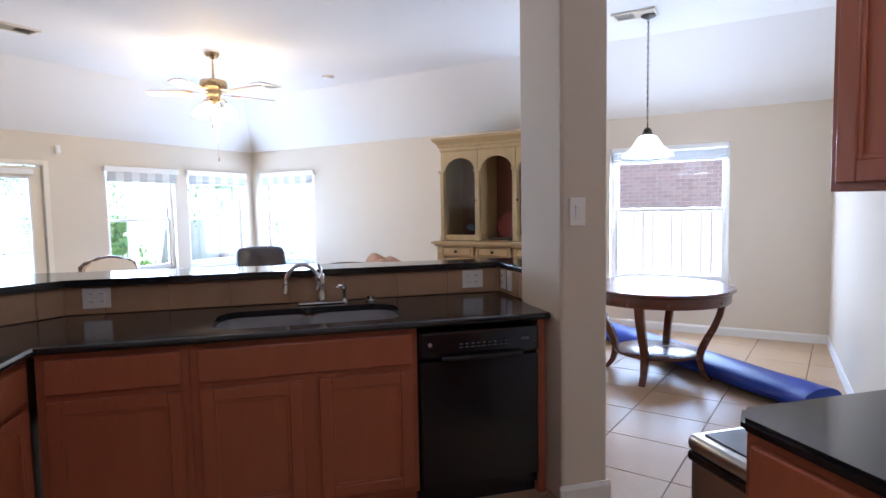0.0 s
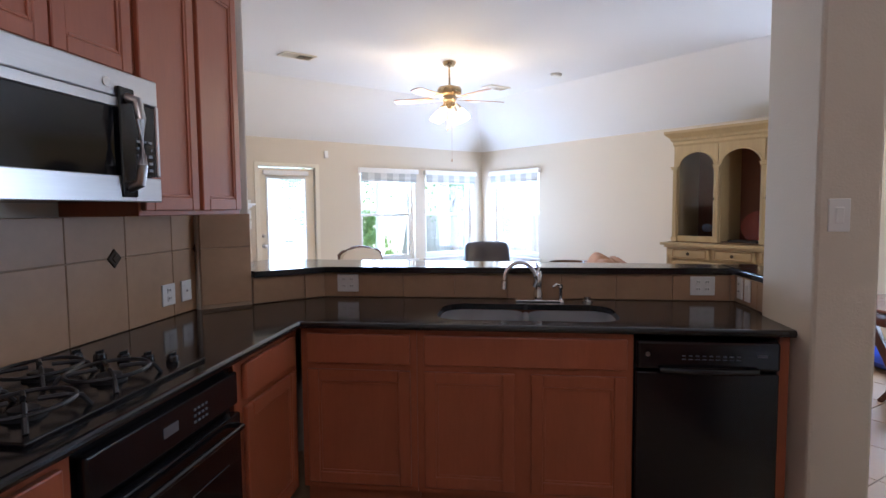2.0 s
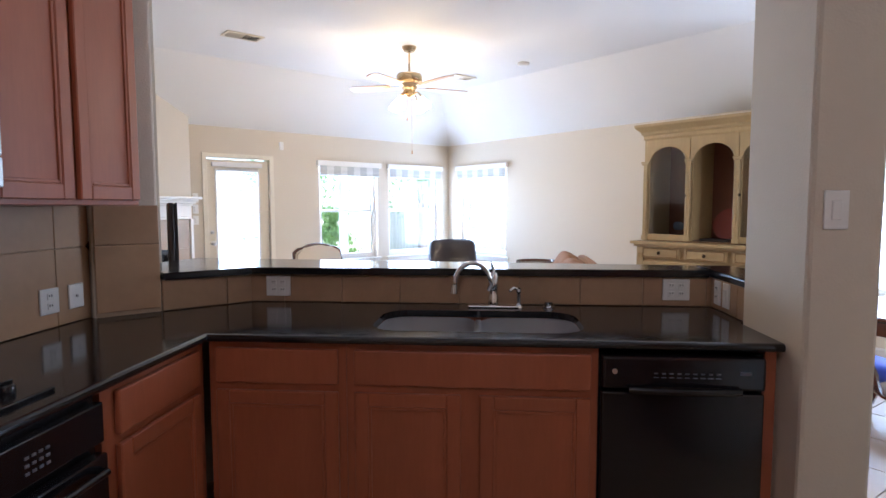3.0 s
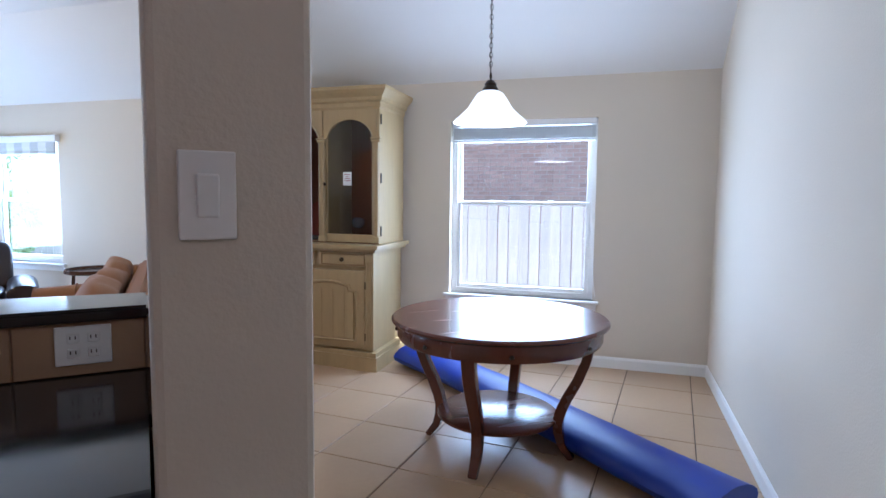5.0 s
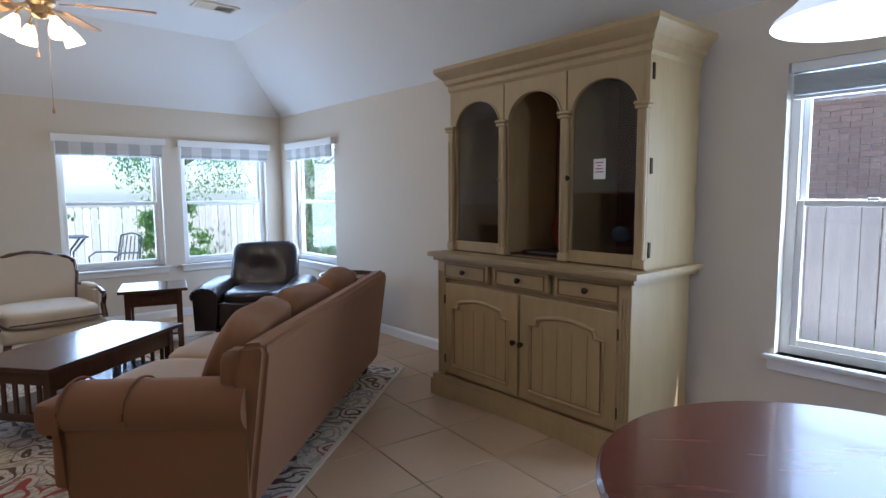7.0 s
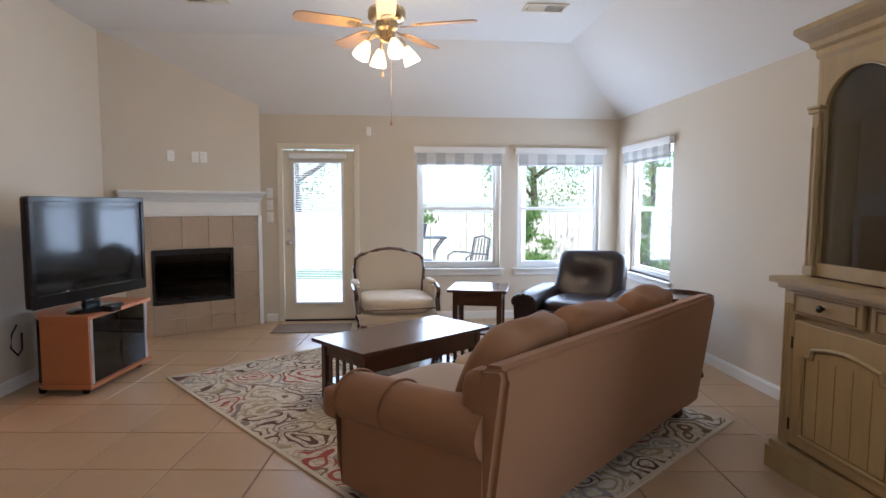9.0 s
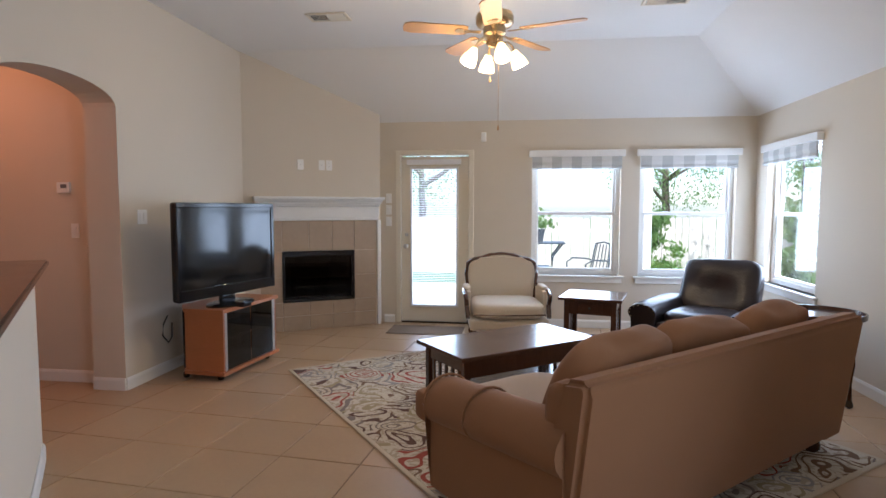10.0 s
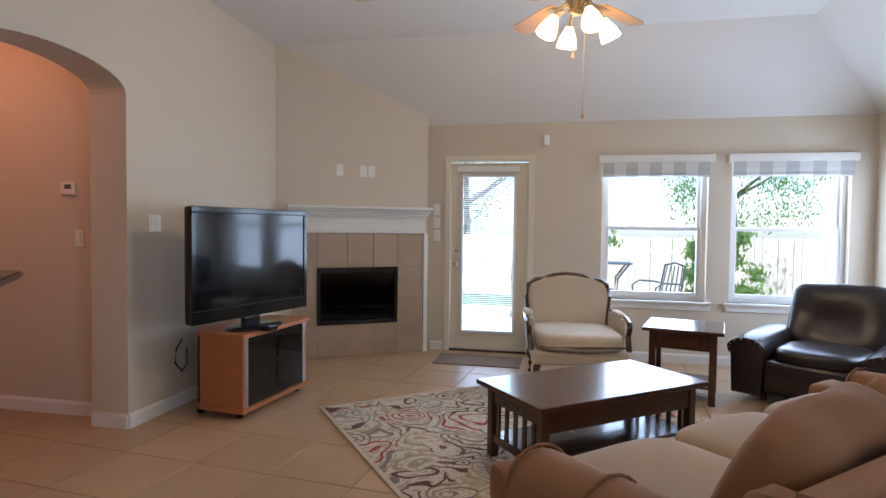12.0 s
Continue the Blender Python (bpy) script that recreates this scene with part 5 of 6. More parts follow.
    for x in (-0.712, -0.238, 0.238, 0.712):
        bm = bmesh.new()
        box(bm, x, y0 - 0.012, 1.44, 0.046, 0.024, 0.80, 0.004, None, 1)
        for dx in (-0.014, 0.014):
            box(bm, x + dx, y0 - 0.026, 1.42, 0.010, 0.006, 0.70, 0.002, None, 1)
        box(bm, x, y0 - 0.018, 1.845, 0.075, 0.040, 0.020, 0.004, None, 1)
        box(bm, x, y0 - 0.016, 1.865, 0.090, 0.050, 0.016, 0.004, None, 1)
        box(bm, x, y0 - 0.014, 1.05, 0.066, 0.032, 0.05, 0.004, None, 1)
        part("column", bm, M_HUTCH, R)
    # crown
    bm = bmesh.new()
    prof = [(0.0, 2.10), (0.012, 2.12), (0.012, 2.15), (0.03, 2.165), (0.035, 2.19), (0.07, 2.225), (0.085, 2.245), (0.085, 2.27), (0.0, 2.27)]
    for (d0, za), (d1, zb) in zip(prof, prof[1:]):
        a = [(-w / 2 - d0, y0 - d0), (w / 2 + d0, y0 - d0), (w / 2 + d0, y1), (-w / 2 - d0, y1)]
        b = [(-w / 2 - d1, y0 - d1), (w / 2 + d1, y0 - d1), (w / 2 + d1, y1), (-w / 2 - d1, y1)]
        va, vb = [bm.verts.new((*p, za)) for p in a], [bm.verts.new((*p, zb)) for p in b]
        for k in range(4):
            bm.faces.new((va[k], va[(k + 1) % 4], vb[(k + 1) % 4], vb[k]))
    bmesh.ops.remove_doubles(bm, verts=bm.verts, dist=1e-5)
    box(bm, 0, (y0 + y1) / 2, 2.262, w + 0.16, y1 - y0, 0.012)
    part("crown", bm, M_HUTCH, R)
    # things in it
    T = R.matrix_world
    bm = bmesh.new()
    box(bm, 0, 0, 0.0125, 0.30, 0.18, 0.025, 0.006)
    single("dark_tray", bm, M_IRON, T @ pose(-0.01, 0.28, 1.028), "dark flat tray in the open niche", "tray")
    bm = bmesh.new()
    box(bm, 0, 0, 0.055, 0.075, 0.001, 0.11)
    tg = single("price_tag", bm, M_PLATE, T @ pose(0.45, 0.1115, 1.49, 0, 0, 0), "white paper tag taped on the cabinet glass", "tag")
    bm = bmesh.new()
    for k, wd in enumerate((0.05, 0.022, 0.045, 0.05)):
        box(bm, 0, -0.0012, 0.09 - 0.017 * k, wd, 0.001, 0.005)
    part("writing", bm, material("tag_ink", (0.35, 0.05, 0.06), 0.8), tg, "red handwritten lines")
    for cx in (-0.46, 0.44):
        bm = bmesh.new()
        random.seed(5)
        for k in range(7):
            puffy(bm, cx + random.uniform(-0.11, 0.11), 0.40 + random.uniform(-0.05, 0.05), 1.08 + random.uniform(0, 0.12), 0.12, 0.08, 0.10, 2, 2.2)
        single("wrapped_china", bm, material("plastic_wrap", (0.20, 0.24, 0.34), 0.2, vary=0.3, scale=20), T, "dark bundle wrapped in plastic inside the hutch", "bundle", smooth=True)
    bm = bmesh.new()
    lathe(bm, [(0.07, 0), (0.17, 0.02), (0.175, 0.03), (0.08, 0.02), (0.0001, 0.018)], 28, pose(0, 0, 0, 78))
    single("red_plate", bm, material("red_lacquer", (0.22, 0.03, 0.015), 0.3), T @ pose(0.02, 0.52, 1.19), "dark red plate standing in the niche", "plate", smooth=True)


hutch()

TC = (5.885, 2.025)


def dining_table():
    R = thing("round_table", pose(*TC, 0, 0, 0, -50) @ Matrix.Diagonal((0.945, 0.945, 1, 1)), "round polished mahogany dining table with curved legs", "table")
    bm = bmesh.new()
    lathe(bm, [(0.0001, 0.722), (0.60, 0.722), (0.625, 0.728), (0.636, 0.738), (0.636, 0.748), (0.626, 0.757), (0.0001, 0.757)], 72)
    part("tabletop", bm, M_MAHOG, R, "", True)
    bm = bmesh.new()
    lathe(bm, [(0.56, 0.722), (0.595, 0.722), (0.60, 0.70), (0.60, 0.655), (0.592, 0.64), (0.56, 0.64)], 72)
    part("apron", bm, M_MAHOG, R, "", True)
    for k in range(4):
        M = pose(0, 0, 0, 0, 0, 45 + 90 * k)
        bm = bmesh.new()
        path = [(0.54, 0.72), (0.535, 0.64), (0.515, 0.55), (0.47, 0.44), (0.415, 0.34), (0.38, 0.26), (0.365, 0.20), (0.37, 0.14), (0.39, 0.075), (0.425, 0.03), (0.45, 0.0)]
        sec = [(0.075, 0.05), (0.075, 0.05), (0.072, 0.052), (0.068, 0.055), (0.064, 0.058), (0.062, 0.06), (0.06, 0.058), (0.058, 0.052), (0.054, 0.044), (0.05, 0.038), (0.048, 0.034)]
        sweep(bm, path, sec)
        bmesh.ops.bevel(bm, geom=[e for e in bm.edges], offset=0.004, segments=1, affect="EDGES")
        part("leg", bm, M_MAHOG, R, "", False, M)
        bm = bmesh.new()
        lathe(bm, [(0.006, 0), (0.012, 0.008), (0.010, 0.014), (0.0001, 0.016)], 10, pose(0.60, 0, 0.675, 0, 90, 0))
        part("stud", bm, M_BRONZE, R, "small brass stud", True, pose(0, 0, 0, 0, 0, 22.5 + 90 * k))
        bm = bmesh.new()
        lathe(bm, [(0.006, 0), (0.012, 0.008), (0.010, 0.014), (0.0001, 0.016)], 10, pose(0.60, 0, 0.675, 0, 90, 0))
        part("stud", bm, M_BRONZE, R, "small brass stud", True, pose(0, 0, 0, 0, 0, 67.5 + 90 * k))
    bm = bmesh.new()
    lathe(bm, [(0.0001, 0.19), (0.348, 0.19), (0.36, 0.198), (0.36, 0.208), (0.348, 0.215), (0.0001, 0.215)], 56)
    part("lower_shelf", bm, M_MAHOG, R, "", True)


dining_table()


def blue_roll():
    bm = bmesh.new()
    a, b = Vector((7.27, 3.04, 0.085)), Vector((5.45, 0.86, 0.085))
    n, seg = 28, 18
    d = (b - a).normalized()
    side = Vector((-d.y, d.x, 0))
    rings = []
    for i in range(n + 1):
        t = i / n
        p = a.lerp(b, t) + side * 0.03 * math.sin(t * 5)
        ring = []
        for k in range(seg):
            an = 2 * math.pi * k / seg
            r = 1 + 0.05 * noise.noise((t * 9, math.cos(an) * 1.5, math.sin(an) * 1.5))
            ring.append(bm.verts.new(p + side * 0.19 * r * math.cos(an) + Vector((0, 0, max(-0.085, 0.085 * r * math.sin(an))))))
        rings.append(ring)
    for p, q in zip(rings, rings[1:]):
        for k in range(seg):
            bm.faces.new((p[k], p[(k + 1) % seg], q[(k + 1) % seg], q[k]))
    bm.faces.new(rings[0][::-1])
    bm.faces.new(rings[-1])
    r = single("rolled_mat", bm, M_BLUE, pose(0, 0, 0.0), "long blue rolled-up mat lying on the floor", "mat", smooth=True)
    bm = bmesh.new()
    lathe(bm, [(0.03, -0.02), (0.05, 0.0), (0.06, 0.02), (0.02, 0.03)], 12, Matrix.Translation(a - d * 0.01) @ d.to_track_quat("Z", "Y").to_matrix().to_4x4())
    part("end_tie", bm, M_FABRIC2, r, "pale cloth tie at the end", True)


blue_roll()


def pendant():
    x, y, zb = 6.12, 2.15, 1.852
    R = thing("pendant_lamp", pose(x, y, 0), "white glass bell pendant lamp on a chain, lit", "lamp")
    bm = bmesh.new()
    lathe(bm, [(0.215, zb), (0.21, zb + 0.012), (0.172, zb + 0.045), (0.13, zb + 0.085), (0.10, zb + 0.135), (0.075, zb + 0.17), (0.045, zb + 0.185), (0.040, zb + 0.18), (0.068, zb + 0.163), (0.093, zb + 0.13), (0.122, zb + 0.08), (0.155, zb + 0.042), (0.20, zb + 0.01), (0.215, zb)], 48)
    sh = part("shade", bm, M_PENDANT, R, "white alabaster glass bell", True)
    sh.visible_shadow = False
    bm = bmesh.new()
    lathe(bm, [(0.045, zb + 0.18), (0.047, zb + 0.195), (0.034, zb + 0.215), (0.036, zb + 0.225), (0.02, zb + 0.245), (0.008, zb + 0.25), (0.0001, zb + 0.252)], 24)
    part("cap", bm, M_BRONZE, R, "", True)
    bm = bmesh.new()
    n = 14
    tube(bm, [(0.022 * math.cos(2 * math.pi * i / n), 0, zb + 0.272 + 0.022 * math.sin(2 * math.pi * i / n)) for i in range(n + 1)], 0.003, 6)
    part("ring", bm, M_BRONZE, R)
    bm = bmesh.new()
    tube(bm, [(0.010 * math.cos(2 * math.pi * i / 10), 0, 0.017 * math.sin(2 * math.pi * i / 10)) for i in range(11)], 0.0022, 5)
    me = finish("chain_link", bm, M_BRONZE)
    z = zb + 0.31
    k = 0
    while z < HW - 0.05:
        share("chain_link", me, R, pose(0, 0, z, 0, 0, 90 * (k % 2) + 20))
        z += 0.027
        k += 1
    bm = bmesh.new()
    tube(bm, [(0.004, 0.002, zb + 0.25), (0.005, 0.003, HW - 0.02)], 0.003, 6)
    part("cord", bm, M_BRONZE, R)
    bm = bmesh.new()
    lathe(bm, [(0.065, HW), (0.062, HW - 0.02), (0.02, HW - 0.04), (0.0001, HW - 0.042)], 24)
    part("canopy", bm, M_BRONZE, R, "", True)
    lamp("pendant_light", "POINT", 6, (1.0, 0.93, 0.85), pose(x, y, zb + 0.06), 0.05)


pendant()


# ---- living room ----
def ceiling_fan():
    x, y = 4.89, 6.21
    R = thing("ceiling_fan", pose(x, y, 0), "brass ceiling fan with oak blades and four lit lamps", "fan")
    bm = bmesh.new()
    lathe(bm, [(0.075, HW), (0.075, HW - 0.015), (0.055, HW - 0.05), (0.016, HW - 0.06)], 28)
    part("canopy", bm, M_BRASS, R, "", True)
    bm = bmesh.new()
    cyl(bm, (0, 0, 2.79), (0, 0, HW - 0.05), 0.012)
    part("downrod", bm, M_BRASS, R, "", True)
    bm = bmesh.new()
    lathe(bm, [(0.02, 2.81), (0.07, 2.795), (0.125, 2.78), (0.135, 2.76), (0.135, 2.715), (0.12, 2.695), (0.08, 2.685), (0.08, 2.64), (0.06, 2.62), (0.06, 2.57), (0.03, 2.55), (0.0001, 2.545)], 36)
    part("motor_housing", bm, M_BRASS, R, "", True)
    for k in range(5):
        M = pose(0, 0, 0, 0, 0, -90 + 72 * k)
        bm = bmesh.new()
        pts = [(0.20, -0.05), (0.24, -0.062), (0.60, -0.07), (0.645, -0.05), (0.655, 0), (0.645, 0.05), (0.60, 0.07), (0.24, 0.062), (0.20, 0.05)]
        prism(bm, pts, -0.004, 0.004, pose(0, 0, 2.655, 11, 0, 0))
        blade = part("blade", bm, M_BLADE, R, "", False, M)
        bm = bmesh.new()
        prism(bm, [(0.10, -0.02), (0.17, -0.015), (0.27, -0.04), (0.29, 0), (0.27, 0.04), (0.17, 0.015), (0.10, 0.02)], -0.010, -0.005, pose(0, 0, 2.655, 9, 0, 0))
        part("blade_iron", bm, M_BRASS, blade)
    for k in range(4):
        a = radians(20 + 90 * k)
        cx, cy = math.cos(a), math.sin(a)
        bm = bmesh.new()
        tube(bm, [(0.05 * cx, 0.05 * cy, 2.58), (0.10 * cx, 0.10 * cy, 2.59), (0.135 * cx, 0.135 * cy, 2.56), (0.145 * cx, 0.145 * cy, 2.525)], 0.008, 8)
        arm = part("lamp_arm", bm, M_BRASS, R, "", True)
        d = Vector((0.45 * cx, 0.45 * cy, -0.9)).normalized()
        M = Matrix.Translation((0.145 * cx, 0.145 * cy, 2.53)) @ d.to_track_quat("Z", "Y").to_matrix().to_4x4()
        bm = bmesh.new()
        lathe(bm, [(0.022, 0), (0.030, 0.02), (0.048, 0.06), (0.058, 0.10), (0.060, 0.12), (0.054, 0.12), (0.050, 0.10), (0.040, 0.06), (0.02, 0.02), (0.0001, 0.015)], 20, M)
        g = part("lamp_shade", bm, M_SHADEGLASS, arm, "frosted glass bell, lit", True)
        g.visible_shadow = False
        lamp("fan_light", "POINT", 3.2, WARM, pose(x + 0.19 * cx, y + 0.19 * cy, 2.44), 0.04)
    for dx, zz in ((0.03, 1.96), (-0.03, 2.3)):
        bm = bmesh.new()
        tube(bm, [(dx, 0, 2.55), (dx, 0, zz + 0.03)], 0.0016, 5)
        lathe(bm, [(0.003, zz + 0.04), (0.008, zz + 0.02), (0.008, zz + 0.005), (0.0001, zz)], 10, pose(dx, 0, 0))
        part("pull_chain", bm, M_BLADE, R, "thin pull chain with a wooden bob", True)


ceiling_fan()


def rug():
    M = pose(5.12, 6.035, 0, 0, 0, -51.6)
    R = thing("area_rug", M, "cream rug with swirling brown, red and grey paisley", "rug")
    w, d = 3.45, 2.38
    bm = bmesh.new()
    box(bm, 0, 0, 0.006, w - 0.06, d - 0.06, 0.010)
    part("rug_field", bm, M_RUG, R)
    bm = bmesh.new()
    for x, y, sx, sy in ((0, d / 2 - 0.015, w, 0.03), (0, -d / 2 + 0.015, w, 0.03), (w / 2 - 0.015, 0, 0.03, d - 0.06), (-w / 2 + 0.015, 0, 0.03, d - 0.06)):
        box(bm, x, y, 0.006, sx, sy, 0.012, 0.003, None, 1)
    part("binding", bm, M_RUGBIND, R)


rug()


def sofa():
    R = thing("sofa", pose(5.765, 5.124, 0.011, 0, 0, -137.5) @ Matrix.Diagonal((1.045, 1.05, 0.98, 1)), "three-seat tan fabric sofa with rolled arms", "sofa")
    L2, D = 1.07, 0.46     # half length, half depth; front at -y
    bm = bmesh.new()
    box(bm, 0, 0, 0.245, 2 * L2 - 0.06, 2 * D, 0.29, 0.03, None, 3)
    part("base", bm, M_SOFA, R, "", True)
    # back: leaning slab
    bm = bmesh.new()
    pts = [(D - 0.17, 0.30), (D + 0.005, 0.10), (D + 0.09, 0.80), (D + 0.07, 0.835), (D - 0.03, 0.82)]
    a = [bm.verts.new((-L2 - 0.02, y, z)) for y, z in pts]
    b = [bm.verts.new((L2 + 0.02, y, z)) for y, z in pts]
    n = len(pts)
    for k in range(n):
        bm.faces.new((a[k], a[(k + 1) % n], b[(k + 1) % n], b[k]))
    bm.faces.new(a)
    bm.faces.new(b[::-1])
    bmesh.ops.bevel(bm, geom=list(bm.edges), offset=0.022, segments=3, affect="EDGES")
    part("backrest", bm, M_SOFA, R, "", True)
    for s in (-1, 1):
        # rolled arm: profile in xz swept front to back, dropping slightly towards the front
        bm = bmesh.new()
        prof = [(0.10, 0.10), (0.10, 0.42)]
        for k in range(13):
            an = radians(-60 + 240 * k / 12)
            prof.append((0.015 + 0.125 * math.cos(an), 0.50 + 0.115 * math.sin(an)))
        prof += [(-0.085, 0.42), (-0.09, 0.10)]
        rings = []
        for i in range(7):
            y = -D + 0.13 + (2 * D - 0.135) * i / 6
            lift = 0.05 * (i / 6)
            rings.append([bm.verts.new((s * (L2 - 0.07 + px), y, pz + (lift if pz > 0.2 else 0))) for px, pz in prof])
        m_ = len(prof)
        for p, q in zip(rings, rings[1:]):
            for k in range(m_):
                bm.faces.new((p[k], p[(k + 1) % m_], q[(k + 1) % m_], q[k]))
        bm.faces.new(rings[0][::-1])
        bm.faces.new(rings[-1])
        arm = part("arm", bm, M_SOFA, R, "", True)
        for yy in (-D + 0.135, -D + 0.42):
            bm = bmesh.new()
            tube(bm, [(s * (L2 - 0.055 + 0.127 * math.cos(radians(-50 + 240 * k / 14))), yy, 0.502 + 0.05 * (yy + D) / (2 * D) + 0.117 * math.sin(radians(-50 + 240 * k / 14))) for k in range(15)], 0.006, 6)
            part("arm_seam", bm, M_SOFA, arm, "", True)
        bm = bmesh.new()
        puffy(bm, s * (L2 - 0.05), D - 0.05, 0.67, 0.12, 0.16, 0.24, 4, 4)
        part("wing", bm, M_SOFA, R, "", True)
        bm = bmesh.new()
        puffy(bm, s * (L2 - 0.09), -D + 0.06, 0.455, 0.24, 0.17, 0.15, 5, 6)
        part("cushion_end", bm, M_SOFA, R, "", True)
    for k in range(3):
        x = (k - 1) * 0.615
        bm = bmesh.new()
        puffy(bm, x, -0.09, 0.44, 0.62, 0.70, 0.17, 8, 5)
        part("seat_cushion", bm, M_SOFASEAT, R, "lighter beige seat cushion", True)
    for k, (x, tilt, zr) in enumerate(((-0.60, -20, 3), (0.02, -22, -2), (0.62, -24, 4))):
        bm = bmesh.new()
        puffy(bm, 0, 0, 0, 0.64, 0.20, 0.41, 8, 4.5)
        for v in bm.verts:
            v.co.z += 0.02 * noise.noise(v.co * 6 + Vector((k * 3, 0, 0)))
            v.co.y += 0.025 * noise.noise(v.co * 5 + Vector((k * 7, 2, 0)))
        part("back_cushion", bm, M_SOFA, R, "", True, pose(x, 0.25, 0.69, tilt, zr, zr))
    for sx in (-1, 1):
        for sy in (-1, 1):
            bm = bmesh.new()
            lathe(bm, [(0.025, 0), (0.04, 0.02), (0.042, 0.05), (0.032, 0.075), (0.045, 0.10)], 14, pose(sx * (L2 - 0.12), sy * (D - 0.08), 0))
            part("foot", bm, M_OAKDARK, R, "", True)


sofa()


def slat_table(name, M, w, d, h, label, category, slats=7, overhang=0.05, drawer=True):
    """Mission-style table: top, apron, four legs, slatted ends, lower shelf."""
    R = thing(name, M, label, category)
    bm = bmesh.new()
    box(bm, 0, 0, h - 0.014, w, d, 0.028, 0.006)
    part("tabletop", bm, M_OAKDARK, R)
    iw, id_ = w - 2 * overhang, d - 2 * overhang
    lg = 0.05
    for sx in (-1, 1):
        for sy in (-1, 1):
            bm = bmesh.new()
            box(bm, sx * (iw - lg) / 2, sy * (id_ - lg) / 2, (h - 0.028) / 2, lg, lg, h - 0.028, 0.004, None, 1)
            part("leg", bm, M_OAKDARK, R)
    for sy in (-1, 1):
        bm = bmesh.new()
        box(bm, 0, sy * (id_ / 2 - 0.02), h - 0.095, iw - 2 * lg, 0.022, 0.13, 0.003, None, 1)
        ap = part("apron", bm, M_OAKDARK, R)
        if drawer and sy < 0:
            bm = bmesh.new()
            box(bm, 0, -id_ / 2 + 0.003, h - 0.095, (iw - 2 * lg) * 0.6, 0.012, 0.09, 0.004, None, 1)
            dr = part("drawer", bm, M_OAKDARK, R)
            bm = bmesh.new()
            lathe(bm, [(0.006, 0), (0.006, 0.01), (0.014, 0.016), (0.0001, 0.026)], 12, pose(0, -id_ / 2 - 0.003, h - 0.095, 90))
            part("knob", bm, M_BRONZE, dr, "", True)
    for sx in (-1, 1):
        bm = bmesh.new()
        box(bm, sx * (iw / 2 - 0.02), 0, h - 0.075, 0.022, id_ - 2 * lg, 0.09, 0.003, None, 1)
        part("end_rail", bm, M_OAKDARK, R)
        bm = bmesh.new()
        box(bm, sx * (iw / 2 - 0.02), 0, 0.11, 0.022, id_ - 2 * lg, 0.05, 0.003, None, 1)
        part("end_rail", bm, M_OAKDARK, R)
        for k in range(slats):
            y = (k - (slats - 1) / 2) * (id_ - 2 * lg) / slats
            bm = bmesh.new()
            box(bm, sx * (iw / 2 - 0.02), y, (h - 0.12 + 0.135) / 2, 0.014, 0.026, h - 0.12 - 0.135)
            part("slat", bm, M_OAKDARK, R)
    bm = bmesh.new()
    box(bm, 0, 0, 0.125, iw - 0.06, id_ - 0.06, 0.02, 0.003, None, 1)
    part("lower_shelf", bm, M_OAKDARK, R)
    return R


slat_table("coffee_table", pose(5.01, 6.21, 0.012, 0, 0, -141.4), 1.21, 0.62, 0.435, "long dark oak coffee table with slatted ends", "table", 5)
slat_table("end_table", pose(5.80, 7.66, 0, 0, 0, -15), 0.58, 0.58, 0.57, "square dark oak end table with slatted sides", "table", 7)


